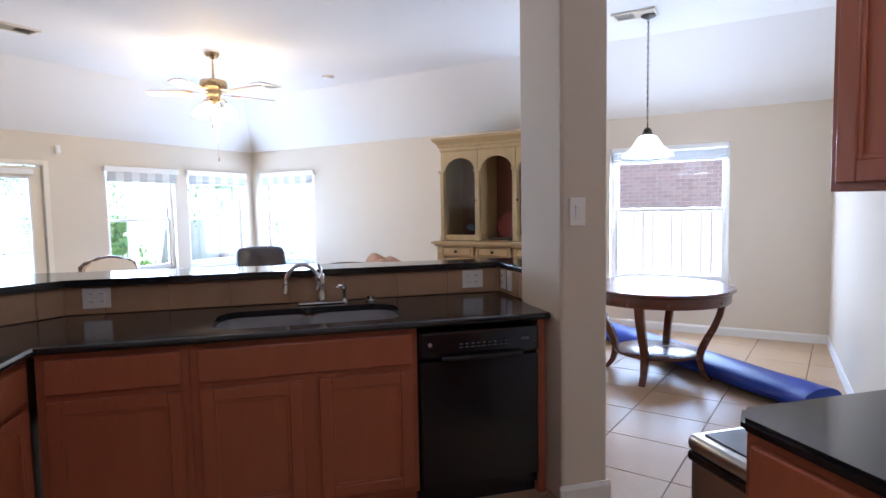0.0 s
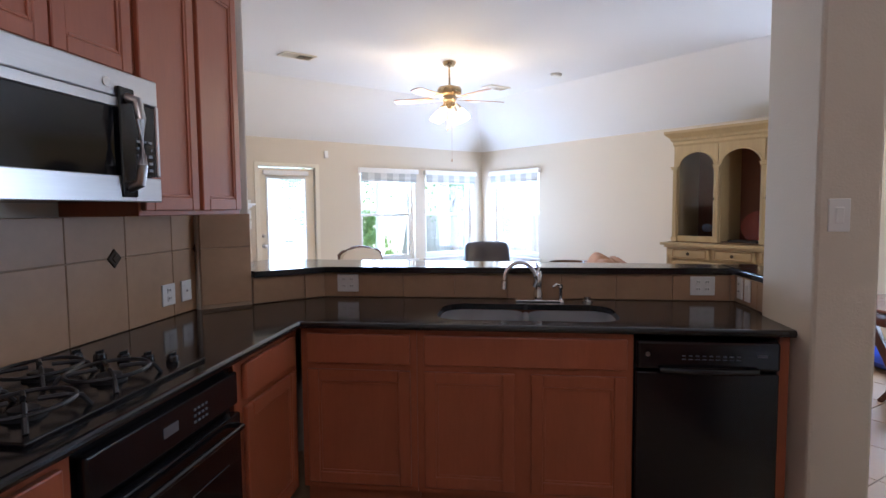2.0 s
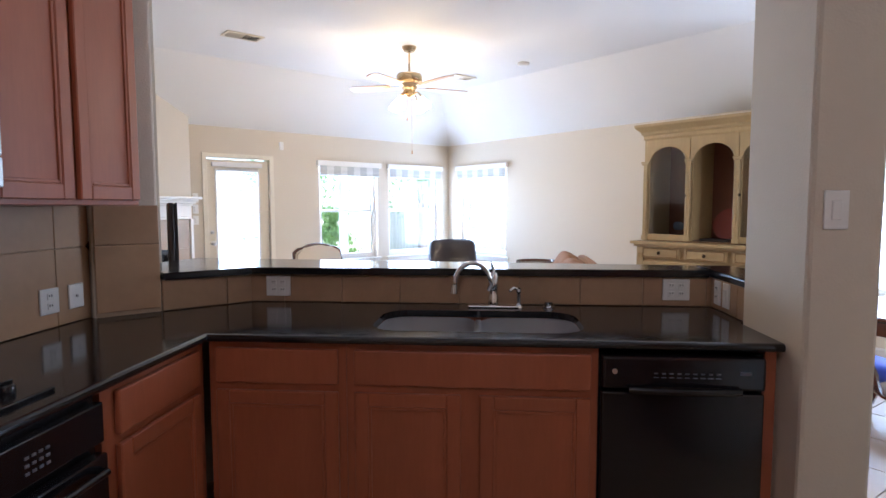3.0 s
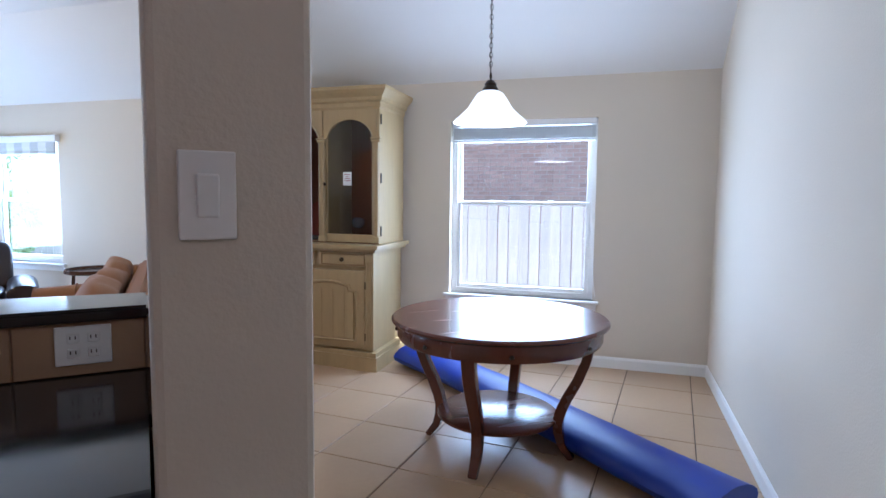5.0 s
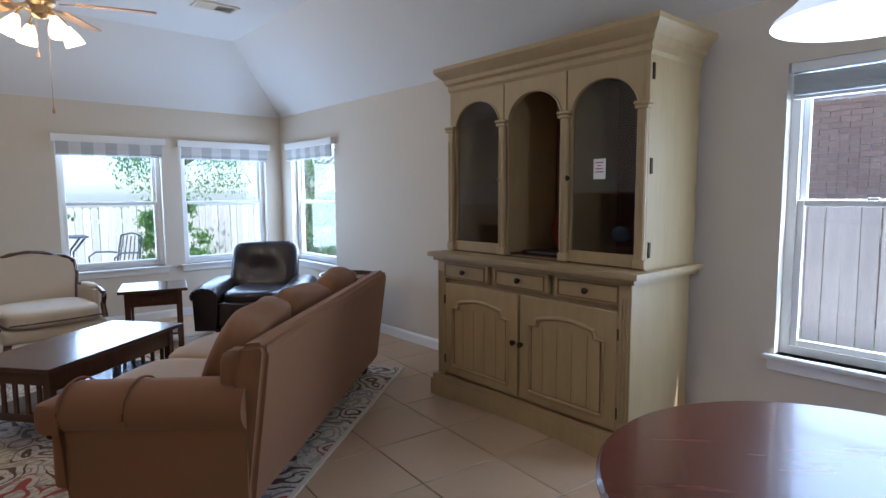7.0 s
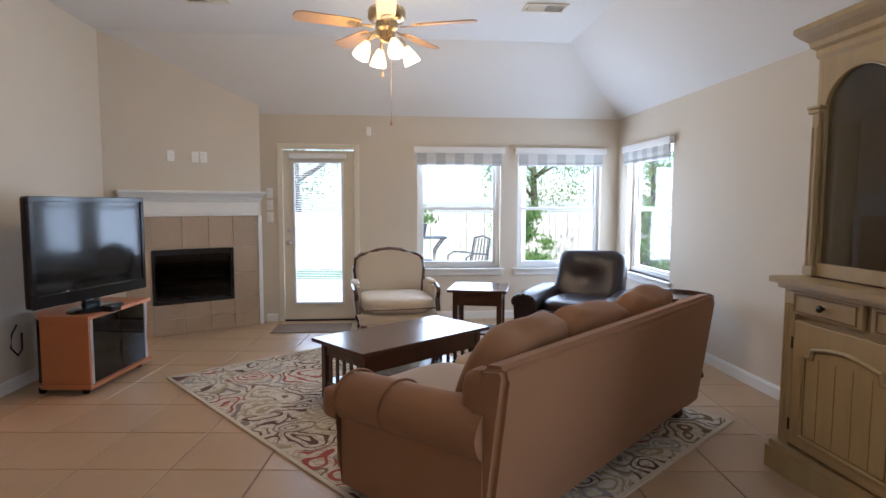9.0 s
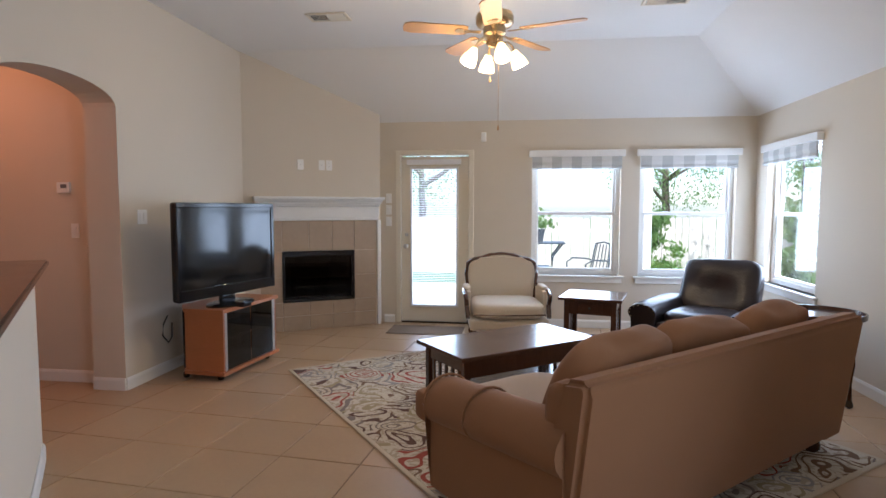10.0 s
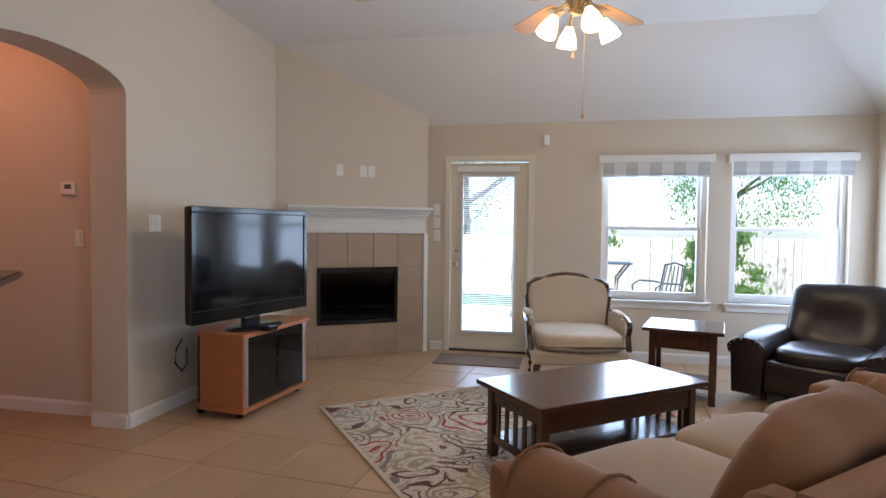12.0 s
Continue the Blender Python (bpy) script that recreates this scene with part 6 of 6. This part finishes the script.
def armchair():
    R = thing("armchair", pose(4.94, 7.90, 0, 0, 0, 8) @ Matrix.Diagonal((1.07, 1.08, 0.92, 1)), "cream upholstered armchair with a dark carved wood frame", "chair")
    bm = bmesh.new()
    puffy(bm, 0, -0.08, 0.44, 0.66, 0.68, 0.17, 8, 5)
    part("seat_cushion", bm, M_CREAM, R, "", True)
    bm = bmesh.new()
    tube(bm, [(-0.32, -0.40, 0.415), (0.0, -0.425, 0.415), (0.32, -0.40, 0.415)], 0.008, 6)
    part("piping", bm, M_OAKDARK, R)
    bm = bmesh.new()
    box(bm, 0, -0.06, 0.30, 0.72, 0.66, 0.12, 0.03, None, 3)
    part("seat_base", bm, M_CREAM, R, "", True)
    # back: arched top
    bm = bmesh.new()
    out = [(-0.31, 0.40), (-0.345, 0.75), (-0.33, 0.87), (-0.27, 0.915), (-0.20, 0.925), (-0.12, 0.96), (0, 0.975), (0.12, 0.96), (0.20, 0.925), (0.27, 0.915), (0.33, 0.87), (0.345, 0.75), (0.31, 0.40)]
    va = [bm.verts.new((x, 0.26 + 0.14 * (z - 0.4), z)) for x, z in out]
    vb = [bm.verts.new((x, 0.36 + 0.14 * (z - 0.4), z)) for x, z in out]
    n = len(out)
    bm.faces.new(va)
    bm.faces.new(vb[::-1])
    for k in range(n):
        bm.faces.new((va[k], vb[k], vb[(k + 1) % n], va[(k + 1) % n]))
    bmesh.ops.bevel(bm, geom=list(bm.edges), offset=0.02, segments=2, affect="EDGES")
    part("backrest", bm, M_CREAM, R, "", True)
    bm = bmesh.new()
    tube(bm, [(x * 1.03, 0.30 + 0.14 * (z - 0.4), z + 0.008) for x, z in out], 0.022, 10)
    part("back_frame", bm, M_OAKDARK, R, "dark carved wooden frame", True)
    for s in (-1, 1):
        bm = bmesh.new()
        tube(bm, [(s * 0.36, 0.30, 0.62), (s * 0.385, 0.10, 0.63), (s * 0.395, -0.12, 0.615), (s * 0.39, -0.22, 0.59), (s * 0.385, -0.25, 0.55), (s * 0.38, -0.22, 0.48), (s * 0.37, -0.30, 0.36)], 0.022, 10)
        arm = part("arm_frame", bm, M_OAKDARK, R, "dark curved wooden arm", True)
        bm = bmesh.new()
        puffy(bm, s * 0.37, 0.06, 0.635, 0.075, 0.30, 0.06, 4, 3)
        part("arm_pad", bm, M_CREAM, arm, "", True)
        bm = bmesh.new()
        box(bm, s * 0.355, 0.06, 0.48, 0.035, 0.44, 0.28, 0.01)
        part("side_panel", bm, M_CREAM, R)
        for y in (-0.34, 0.26):
            bm = bmesh.new()
            tube(bm, [(s * 0.32, y, 0.26), (s * 0.335, y - 0.015, 0.18), (s * 0.325, y, 0.09), (s * 0.33, y - 0.012, 0.0)], 0.022, 8, [0.03, 0.026, 0.018, 0.02])
            part("leg", bm, M_OAKDARK, R, "", True)


armchair()


def recliner():
    R = thing("recliner", pose(6.89, 7.77, 0, 0, 0, -36) @ Matrix.Diagonal((1.06, 1.05, 0.86, 1)), "dark brown leather recliner with rolled arms", "chair")
    bm = bmesh.new()
    box(bm, 0, 0, 0.22, 0.80, 0.78, 0.30, 0.04, None, 3)
    part("base", bm, M_LEATHER, R, "", True)
    bm = bmesh.new()
    puffy(bm, 0, -0.10, 0.42, 0.56, 0.66, 0.20, 8, 4)
    part("seat_cushion", bm, M_LEATHER, R, "", True)
    bm = bmesh.new()
    puffy(bm, 0, 0, 0, 0.70, 0.22, 0.66, 9, 6)
    for v in bm.verts:
        v.co.y += 0.03 * noise.noise(Vector((v.co.x * 7, v.co.z * 3, 1)))
        if v.co.y < 0:
            v.co.y += 0.045 * math.exp(-((v.co.z + 0.05) / 0.13) ** 2 - (v.co.x / 0.12) ** 2)
    part("backrest", bm, M_LEATHER, R, "", True, pose(0, 0.34, 0.71, -16))
    for s in (-1, 1):
        bm = bmesh.new()
        prof = [(0.10, 0.08), (0.11, 0.40)] + [(0.01 + 0.13 * math.cos(radians(-40 + 220 * k / 10)), 0.49 + 0.10 * math.sin(radians(-40 + 220 * k / 10))) for k in range(11)] + [(-0.10, 0.08)]
        rings = [[bm.verts.new((s * (0.41 + px), y, pz + dz)) for px, pz in prof] for y, dz in ((-0.46, -0.02), (-0.40, 0.0), (-0.1, 0.01), (0.20, 0.02), (0.36, 0.0))]
        for p, q in zip(rings, rings[1:]):
            for k in range(len(prof)):
                bm.faces.new((p[k], p[(k + 1) % len(prof)], q[(k + 1) % len(prof)], q[k]))
        bm.faces.new(rings[0][::-1])
        bm.faces.new(rings[-1])
        arm = part("arm", bm, M_LEATHER, R, "", True)
        for k in range(9):
            an = radians(-30 + 210 * k / 8)
            bm = bmesh.new()
            bmesh.ops.create_icosphere(bm, subdivisions=1, radius=0.008, matrix=pose(s * (0.42 + 0.115 * math.cos(an)), -0.462, 0.47 + 0.085 * math.sin(an)))
            part("nail_head", bm, M_BRASS, arm)
    bm = bmesh.new()
    box(bm, 0, -0.43, 0.25, 0.58, 0.08, 0.28, 0.03, None, 3)
    part("footrest", bm, M_LEATHER, R, "", True)
    for sx in (-0.33, 0.33):
        for sy in (-0.33, 0.33):
            bm = bmesh.new()
            cyl(bm, (sx, sy, 0), (sx, sy, 0.08), 0.025, 0.03, 12)
            part("foot", bm, M_OAKDARK, R)


recliner()


def tray_table():
    R = thing("round_side_table", pose(7.25, 6.47, 0), "small round dark wood side table with a raised rim", "table")
    bm = bmesh.new()
    lathe(bm, [(0.0001, 0.62), (0.27, 0.62), (0.285, 0.63), (0.285, 0.665), (0.272, 0.665), (0.268, 0.64), (0.0001, 0.637)], 40)
    part("tabletop", bm, M_OAKDARK, R, "", True)
    for k in range(4):
        a = radians(45 + 90 * k)
        bm = bmesh.new()
        tube(bm, [(0.2 * math.cos(a), 0.2 * math.sin(a), 0.62), (0.22 * math.cos(a), 0.22 * math.sin(a), 0.3), (0.21 * math.cos(a), 0.21 * math.sin(a), 0.06)], 0.016, 8)
        leg = part("leg", bm, M_OAKDARK, R, "", True)
        bm = bmesh.new()
        lathe(bm, [(0.012, 0), (0.026, 0.012), (0.026, 0.03), (0.014, 0.06)], 12, pose(0.21 * math.cos(a), 0.21 * math.sin(a), 0))
        part("caster", bm, M_BRONZE, leg, "", True)


tray_table()


def tv_stand():
    R = thing("tv_stand", pose(2.55, 6.69, 0, 0, 0, 84) @ Matrix.Diagonal((1.08, 1.08, 1.12, 1)), "orange wood television stand with smoked glass doors", "stand")
    w, d = 0.78, 0.46       # front at local -y (faces the room)
    bm = bmesh.new()
    pts = [(-w / 2, -d / 2), (w / 2, -d / 2), (w / 2, d / 2 - 0.12), (w / 2 - 0.14, d / 2), (-w / 2 + 0.14, d / 2), (-w / 2, d / 2 - 0.12)]
    prism(bm, pts, 0.50, 0.525)
    part("top", bm, M_PINE, R)
    bm = bmesh.new()
    prism(bm, pts, 0.045, 0.07)
    part("base_board", bm, M_PINE, R)
    for s in (-1, 1):
        bm = bmesh.new()
        box(bm, s * (w / 2 - 0.03), -0.05, 0.285, 0.02, d - 0.13, 0.43)
        part("side_panel", bm, M_PINE, R)
        bm = bmesh.new()
        box(bm, s * (w / 2 - 0.05), -d / 2 + 0.025, 0.285, 0.045, 0.02, 0.43, 0.004, None, 1)
        part("door_stile", bm, M_STEEL, R, "silver metal strip")
        bm = bmesh.new()
        box(bm, s * (w / 4 - 0.035), -d / 2 + 0.022, 0.285, w / 2 - 0.085, 0.006, 0.42)
        dd = part("glass_door", bm, M_DARKGLASS, R, "smoked glass door")
        for y in (-0.15, 0.15):
            bm = bmesh.new()
            lathe(bm, [(0.02, 0), (0.025, 0.01), (0.025, 0.035), (0.015, 0.045)], 12, pose(s * (w / 2 - 0.07), y, 0))
            part("caster", bm, M_GLOSSBLACK, R, "", True)
    bm = bmesh.new()
    box(bm, 0, d / 2 - 0.07, 0.285, w - 0.12, 0.012, 0.43)
    part("back_panel", bm, M_GLOSSBLACK, R)
    bm = bmesh.new()
    box(bm, 0, -0.03, 0.28, w - 0.10, d - 0.20, 0.015)
    part("shelf", bm, M_PINE, R)
    box_ = bmesh.new()
    box(box_, 0, 0, 0.03, 0.40, 0.24, 0.06, 0.004)
    single("media_player", box_, M_GLOSSBLACK, R.matrix_world @ pose(0, -0.02, 0.2875), "black media box on the stand's shelf", "player")
    tv = thing("television", pose(2.65, 6.565, 0.588, 0, 0, 75), "large flat black television, switched off, on its stand", "television")
    W, H, z0 = 1.11, 0.77, 0.085
    bm = bmesh.new()
    box(bm, 0, 0.03, z0 + H / 2, W, 0.06, H, 0.02, None, 3)
    part("body", bm, M_GLOSSBLACK, tv, "", True)
    bm = bmesh.new()
    for a, b, sx, sz in ((0, H / 2 - 0.02, W, 0.04), (0, -H / 2 + 0.045, W, 0.09), (-W / 2 + 0.02, 0.025, 0.04, H - 0.13), (W / 2 - 0.02, 0.025, 0.04, H - 0.13)):
        box(bm, a, -0.006, z0 + H / 2 + b, sx, 0.02, sz, 0.005, None, 1)
    part("bezel", bm, M_GLOSSBLACK, tv)
    bm = bmesh.new()
    box(bm, 0, -0.0035, z0 + H / 2 + 0.025, W - 0.08, 0.008, H - 0.13)
    part("screen", bm, M_SCREEN, tv, "dark reflecting screen")
    bm = bmesh.new()
    box(bm, 0, 0.04, 0.055, 0.16, 0.04, 0.08, 0.01)
    lathe(bm, [(0.24, 0), (0.24, 0.012), (0.22, 0.022), (0.0001, 0.026)], 32, Matrix.Diagonal((1, 0.6, 1, 1)))
    part("foot", bm, M_GLOSSBLACK, tv, "", True)
    bm = bmesh.new()
    tube(bm, [(2.16, 6.42, 0.50), (2.16, 6.36, 0.44), (2.15, 6.36, 0.34), (2.16, 6.42, 0.27), (2.14, 6.50, 0.30), (2.13, 6.52, 0.42)], 0.006, 8)
    single("power_cable", bm, M_GLOSSBLACK, pose(0, 0, 0), "black power cable looped behind the stand", "cable", smooth=True)
    bm = bmesh.new()
    box(bm, 0, 0, 0.02, 0.10, 0.08, 0.04, 0.006)
    single("small_box", bm, M_GLOSSBLACK, pose(2.82, 6.46, 0.588, 0, 0, 80), "small black box in front of the television", "box")


tv_stand()
bm = bmesh.new()
box(bm, 0, 0, 0.005, 0.85, 0.45, 0.010, 0.003)
single("door_mat", bm, material("mat_brown", (0.20, 0.15, 0.11), 0.95, vary=0.15, grain=0.2, bump=0.5), pose(4.03, 8.42, -0.0005), "thin brown door mat before the patio door", "mat")


# ---- garden ----
bm = bmesh.new()
box(bm, 0, 49.5, -0.21, 120, 81.0, 0.1)
box(bm, 33.915, -25.5, -0.21, 52.17, 69.0, 0.1)
bmesh.ops.remove_doubles(bm, verts=bm.verts, dist=1e-4)
structure("ground", bm, M_GRASS, "lawn around the house")
bm = bmesh.new()
box(bm, 5.4, 11.0, -0.10, 7.0, 3.96, 0.10, 0.01)
structure("patio", bm, M_CONCRETE, "pale concrete patio")
bm = bmesh.new()
box(bm, 9.3, 4.0, -0.11, 2.9, 14.0, 0.09)
structure("pavement", bm, M_CONCRETE, "pale concrete strip along the house")


def fence(n, M, h, label):
    R = thing("fence", M, label, "fence")
    bm = bmesh.new()
    prism(bm, [(-0.068, 0), (0.068, 0), (0.068, h - 0.03), (0.04, h), (-0.04, h), (-0.068, h - 0.03)], -0.01, 0.01, UPRIGHT)
    me = finish("picket", bm, M_FENCE)
    for i in range(n):
        share("picket", me, R, pose(0.145 * i, 0, random.uniform(-0.02, 0.02), 0, random.uniform(-0.5, 0.5), 0))
    for z in (0.3, h - 0.3):
        bm = bmesh.new()
        box(bm, 0.145 * n / 2, 0.035, z, 0.145 * n, 0.04, 0.09)
        part("rail", bm, M_FENCE, R)


fence(86, pose(-1.5, 15.5, -0.16), 1.35, "weathered wooden picket fence behind the garden")
fence(120, pose(10.6, 15.4, -0.16, 0, 0, -90), 1.50, "weathered wooden picket fence beside the house")


def neighbour():
    R = thing("neighbour_house", pose(13.0, 0, -0.16), "neighbouring house with a red brick side wall", "house")
    bm = bmesh.new()
    box(bm, 2.0, 3.0, 1.5, 3.9, 13.0, 3.0)
    wall = part("wall", bm, M_MORTAR, R)
    bm = bmesh.new()
    prism(bm, [(-0.5, 3.0), (4.5, 3.0), (2.0, 4.8)], -3.9, 9.9, Matrix(((1, 0, 0, 0), (0, 0, 1, 0), (0, 1, 0, 0), (0, 0, 0, 1))))
    part("roof", bm, M_ROOF, R)
    # courses of brick, the nearest stretch singly and the rest joined
    bm = bmesh.new()
    box(bm, 0, 0, 0, 0.024, 0.215, 0.068)
    me = finish("brick", bm, M_BRICK)
    rest = bmesh.new()
    k = 0
    for row in range(40):
        z = 0.04 + 0.075 * row
        for i in range(36):
            y = -1.2 + 0.226 * i + (0.113 if row % 2 else 0)
            if 20 <= row < 36 and 6 <= i < 24:
                share("brick", me, wall, pose(0.045, y, z))
            else:
                box(rest, 0.045, y, z, 0.024, 0.215, 0.068)
    tagged(part("brick_courses", rest, M_BRICK, wall), kind="stuff")


neighbour()


def foliage(M, name, label, category, h, r, n, leaf, seed, trunk=True, low=0.35):
    R = thing(name, M, label, category)
    rnd = random.Random(seed)
    if trunk:
        bm = bmesh.new()
        tube(bm, [(0, 0, 0), (0.05, 0.02, h * 0.25), (0.0, 0.08, h * 0.5), (0.06, 0.05, h * 0.8)], 0.1, 10, [0.14, 0.11, 0.085, 0.03])
        for k in range(7):
            a = rnd.uniform(0, 6.28)
            z = h * rnd.uniform(0.35, 0.65)
            tube(bm, [(0, 0.05, z), (0.4 * r * math.cos(a), 0.4 * r * math.sin(a), z + 0.25 * r), (0.8 * r * math.cos(a), 0.8 * r * math.sin(a), z + 0.55 * r)], 0.04, 6, [0.05, 0.03, 0.012])
        part("trunk", bm, M_BARK, R, "", True)
    me = bpy.data.meshes.new("crown")
    vs, fs = [], []
    clumps = [(rnd.gauss(0, r * 0.45), rnd.gauss(0, r * 0.45), h * low + (h * (1 - low)) * rnd.random()) for _ in range(40)]
    for i in range(n):
        c = clumps[rnd.randrange(len(clumps))]
        p = Vector((c[0] + rnd.gauss(0, r * 0.14), c[1] + rnd.gauss(0, r * 0.14), max(0.03, c[2] + rnd.gauss(0, r * 0.12))))
        q = Euler((rnd.uniform(0, 6), rnd.uniform(0, 6), rnd.uniform(0, 6))).to_matrix()
        s = leaf * rnd.uniform(0.6, 1.4)
        b = len(vs)
        for x, y in ((-0.5, 0), (0, 0.22), (0.5, 0), (0, -0.22)):
            vs.append(tuple(p + q @ Vector((x * s, y * s, 0.05 * s * (1 if y else 0)))))
        fs.append((b, b + 1, b + 2, b + 3))
    me.from_pydata(vs, [], fs)
    me.materials.append(M_LEAF)
    ob = new("crown", me)
    ob.parent = R
    tagged(ob, kind="stuff")


foliage(pose(8.8, 17.4, -0.16), "tree", "leafy green garden tree beyond the fence", "tree", 4.6, 1.7, 6000, 0.08, 3)
foliage(pose(2.2, 18.5, -0.16), "tree", "leafy green garden tree behind the fence", "tree", 5.2, 1.9, 4500, 0.08, 8)
foliage(pose(9.9, 12.4, -0.16), "tree", "leafy green tree beside the house corner", "tree", 4.2, 1.2, 5500, 0.08, 12)
foliage(pose(7.1, 12.2, -0.16), "shrub", "dense green shrub at the patio edge", "shrub", 1.5, 0.55, 6000, 0.09, 5, False, 0.05)
foliage(pose(8.6, 9.6, -0.16), "shrub", "dense green shrub by the side window", "shrub", 1.6, 0.45, 3000, 0.12, 15, False, 0.05)


def patio_chair(M, label):
    R = thing("patio_chair", M, label, "chair", "patio chairs")
    bm = bmesh.new()
    box(bm, 0, 0, 0.42, 0.46, 0.46, 0.02, 0.008)
    part("seat", bm, M_PATIOMETAL, R)
    for s in (-1, 1):
        bm = bmesh.new()
        tube(bm, [(s * 0.23, -0.24, 0), (s * 0.23, -0.22, 0.40), (s * 0.25, -0.22, 0.60), (s * 0.26, -0.10, 0.66), (s * 0.25, 0.16, 0.64), (s * 0.24, 0.24, 0.62)], 0.013, 8)
        part("arm", bm, M_PATIOMETAL, R, "", True)
        bm = bmesh.new()
        tube(bm, [(s * 0.22, 0.26, 0), (s * 0.22, 0.21, 0.42), (s * 0.20, 0.30, 0.88)], 0.014, 8)
        part("back_post", bm, M_PATIOMETAL, R, "", True)
    for k in range(5):
        bm = bmesh.new()
        x = (k - 2) * 0.085
        tube(bm, [(x, 0.21, 0.44), (x, 0.26, 0.66), (x * 0.9, 0.30, 0.88)], 0.009, 6)
        part("back_slat", bm, M_PATIOMETAL, R)
    bm = bmesh.new()
    tube(bm, [(-0.20, 0.30, 0.88), (0, 0.31, 0.92), (0.20, 0.30, 0.88)], 0.013, 8)
    part("top_rail", bm, M_PATIOMETAL, R, "", True)


patio_chair(pose(6.15, 11.2, -0.05, 0, 0, -60), "dark metal patio armchair on the concrete")
patio_chair(pose(4.35, 11.6, -0.05, 0, 0, 15), "dark metal patio armchair near the door")


def patio_table():
    R = thing("patio_table", pose(5.35, 11.0, -0.05), "high metal patio table with curved legs", "table")
    bm = bmesh.new()
    box(bm, 0, 0, 0.92, 0.85, 0.40, 0.025, 0.008)
    part("tabletop", bm, M_PATIOMETAL, R)
    for sx in (-1, 1):
        for sy in (-1, 1):
            bm = bmesh.new()
            tube(bm, [(sx * 0.38, sy * 0.16, 0.91), (sx * 0.24, sy * 0.15, 0.72), (sx * 0.22, sy * 0.15, 0.35), (sx * 0.30, sy * 0.17, 0.0)], 0.014, 8)
            part("leg", bm, M_PATIOMETAL, R, "", True)
    bm = bmesh.new()
    box(bm, 0, 0, 0.45, 0.40, 0.26, 0.22, 0.01)
    part("drawer_box", bm, M_PATIOMETAL, R)
    P = thing("flower_pot", pose(5.35, 11.0, 0.8825), "grey pot with a leafy plant on the table", "plant")
    bm = bmesh.new()
    lathe(bm, [(0.09, 0), (0.12, 0.18), (0.13, 0.20), (0.11, 0.20), (0.0001, 0.17)], 20)
    part("pot", bm, M_POT, P, "", True)
    rnd = random.Random(2)
    bm = bmesh.new()
    for i in range(160):
        p = Vector((rnd.gauss(0, 0.13), rnd.gauss(0, 0.10), 0.22 + abs(rnd.gauss(0, 0.12))))
        q = Euler((rnd.uniform(0, 6), rnd.uniform(0, 6), rnd.uniform(0, 6))).to_matrix()
        bm.faces.new([bm.verts.new(p + q @ Vector((x * 0.09, y * 0.09, 0))) for x, y in ((-0.5, 0), (0, 0.25), (0.5, 0), (0, -0.25))])
    part("leaves", bm, M_LEAF, P)


patio_table()
bm = bmesh.new()
box(bm, 0, 0, 1.3, 0.13, 0.13, 2.72, 0.01)
single("patio_post", bm, M_TRIM, pose(7.05, 11.3, -0.05), "white wooden post of the patio cover", "post")


# ---- floor tiles, laid almost along the long walls ----
def tiles():
    bm = bmesh.new()
    s = TILE - GAP
    box(bm, 0, 0, -0.003, s, s, 0.006)
    bmesh.ops.bevel(bm, geom=[e for e in bm.edges if e.verts[0].co.z > -0.001 and e.verts[1].co.z > -0.001], offset=0.002, segments=1, affect="EDGES")
    me = finish("tile", bm, M_TILE)
    rest = bmesh.new()
    inv = pose(2.79, 5.12, 0, 0, 0, TURN)
    n = 0
    for i in range(-12, 13):
        for j in range(-16, 11):
            u, v = TILE * (i + 0.5), TILE * (j + 0.5)
            p = inv @ Vector((u, v, 0))
            ku, kv = (p.x - p.y) * S2, (p.x + p.y) * S2
            if not (0.1 < p.x < WX + 0.3 and -1.0 < p.y < WY + 0.3) and not (-1.95 < ku < 1.7 and -0.7 < kv < 5):
                continue
            near = 2.2 < p.x < WX and 0.9 < p.y < 7.4 and kv > 5.1
            if near and n < 300:
                share("tile", me, floor, inv @ pose(u, v, random.uniform(0, 0.0006)))
                n += 1
            else:
                box(rest, u, v, -0.003, s, s, 0.006)
    ob = part("floor_tiles", rest, M_TILE, floor)
    ob.matrix_basis = inv
    tagged(ob, kind="stuff")


tiles()
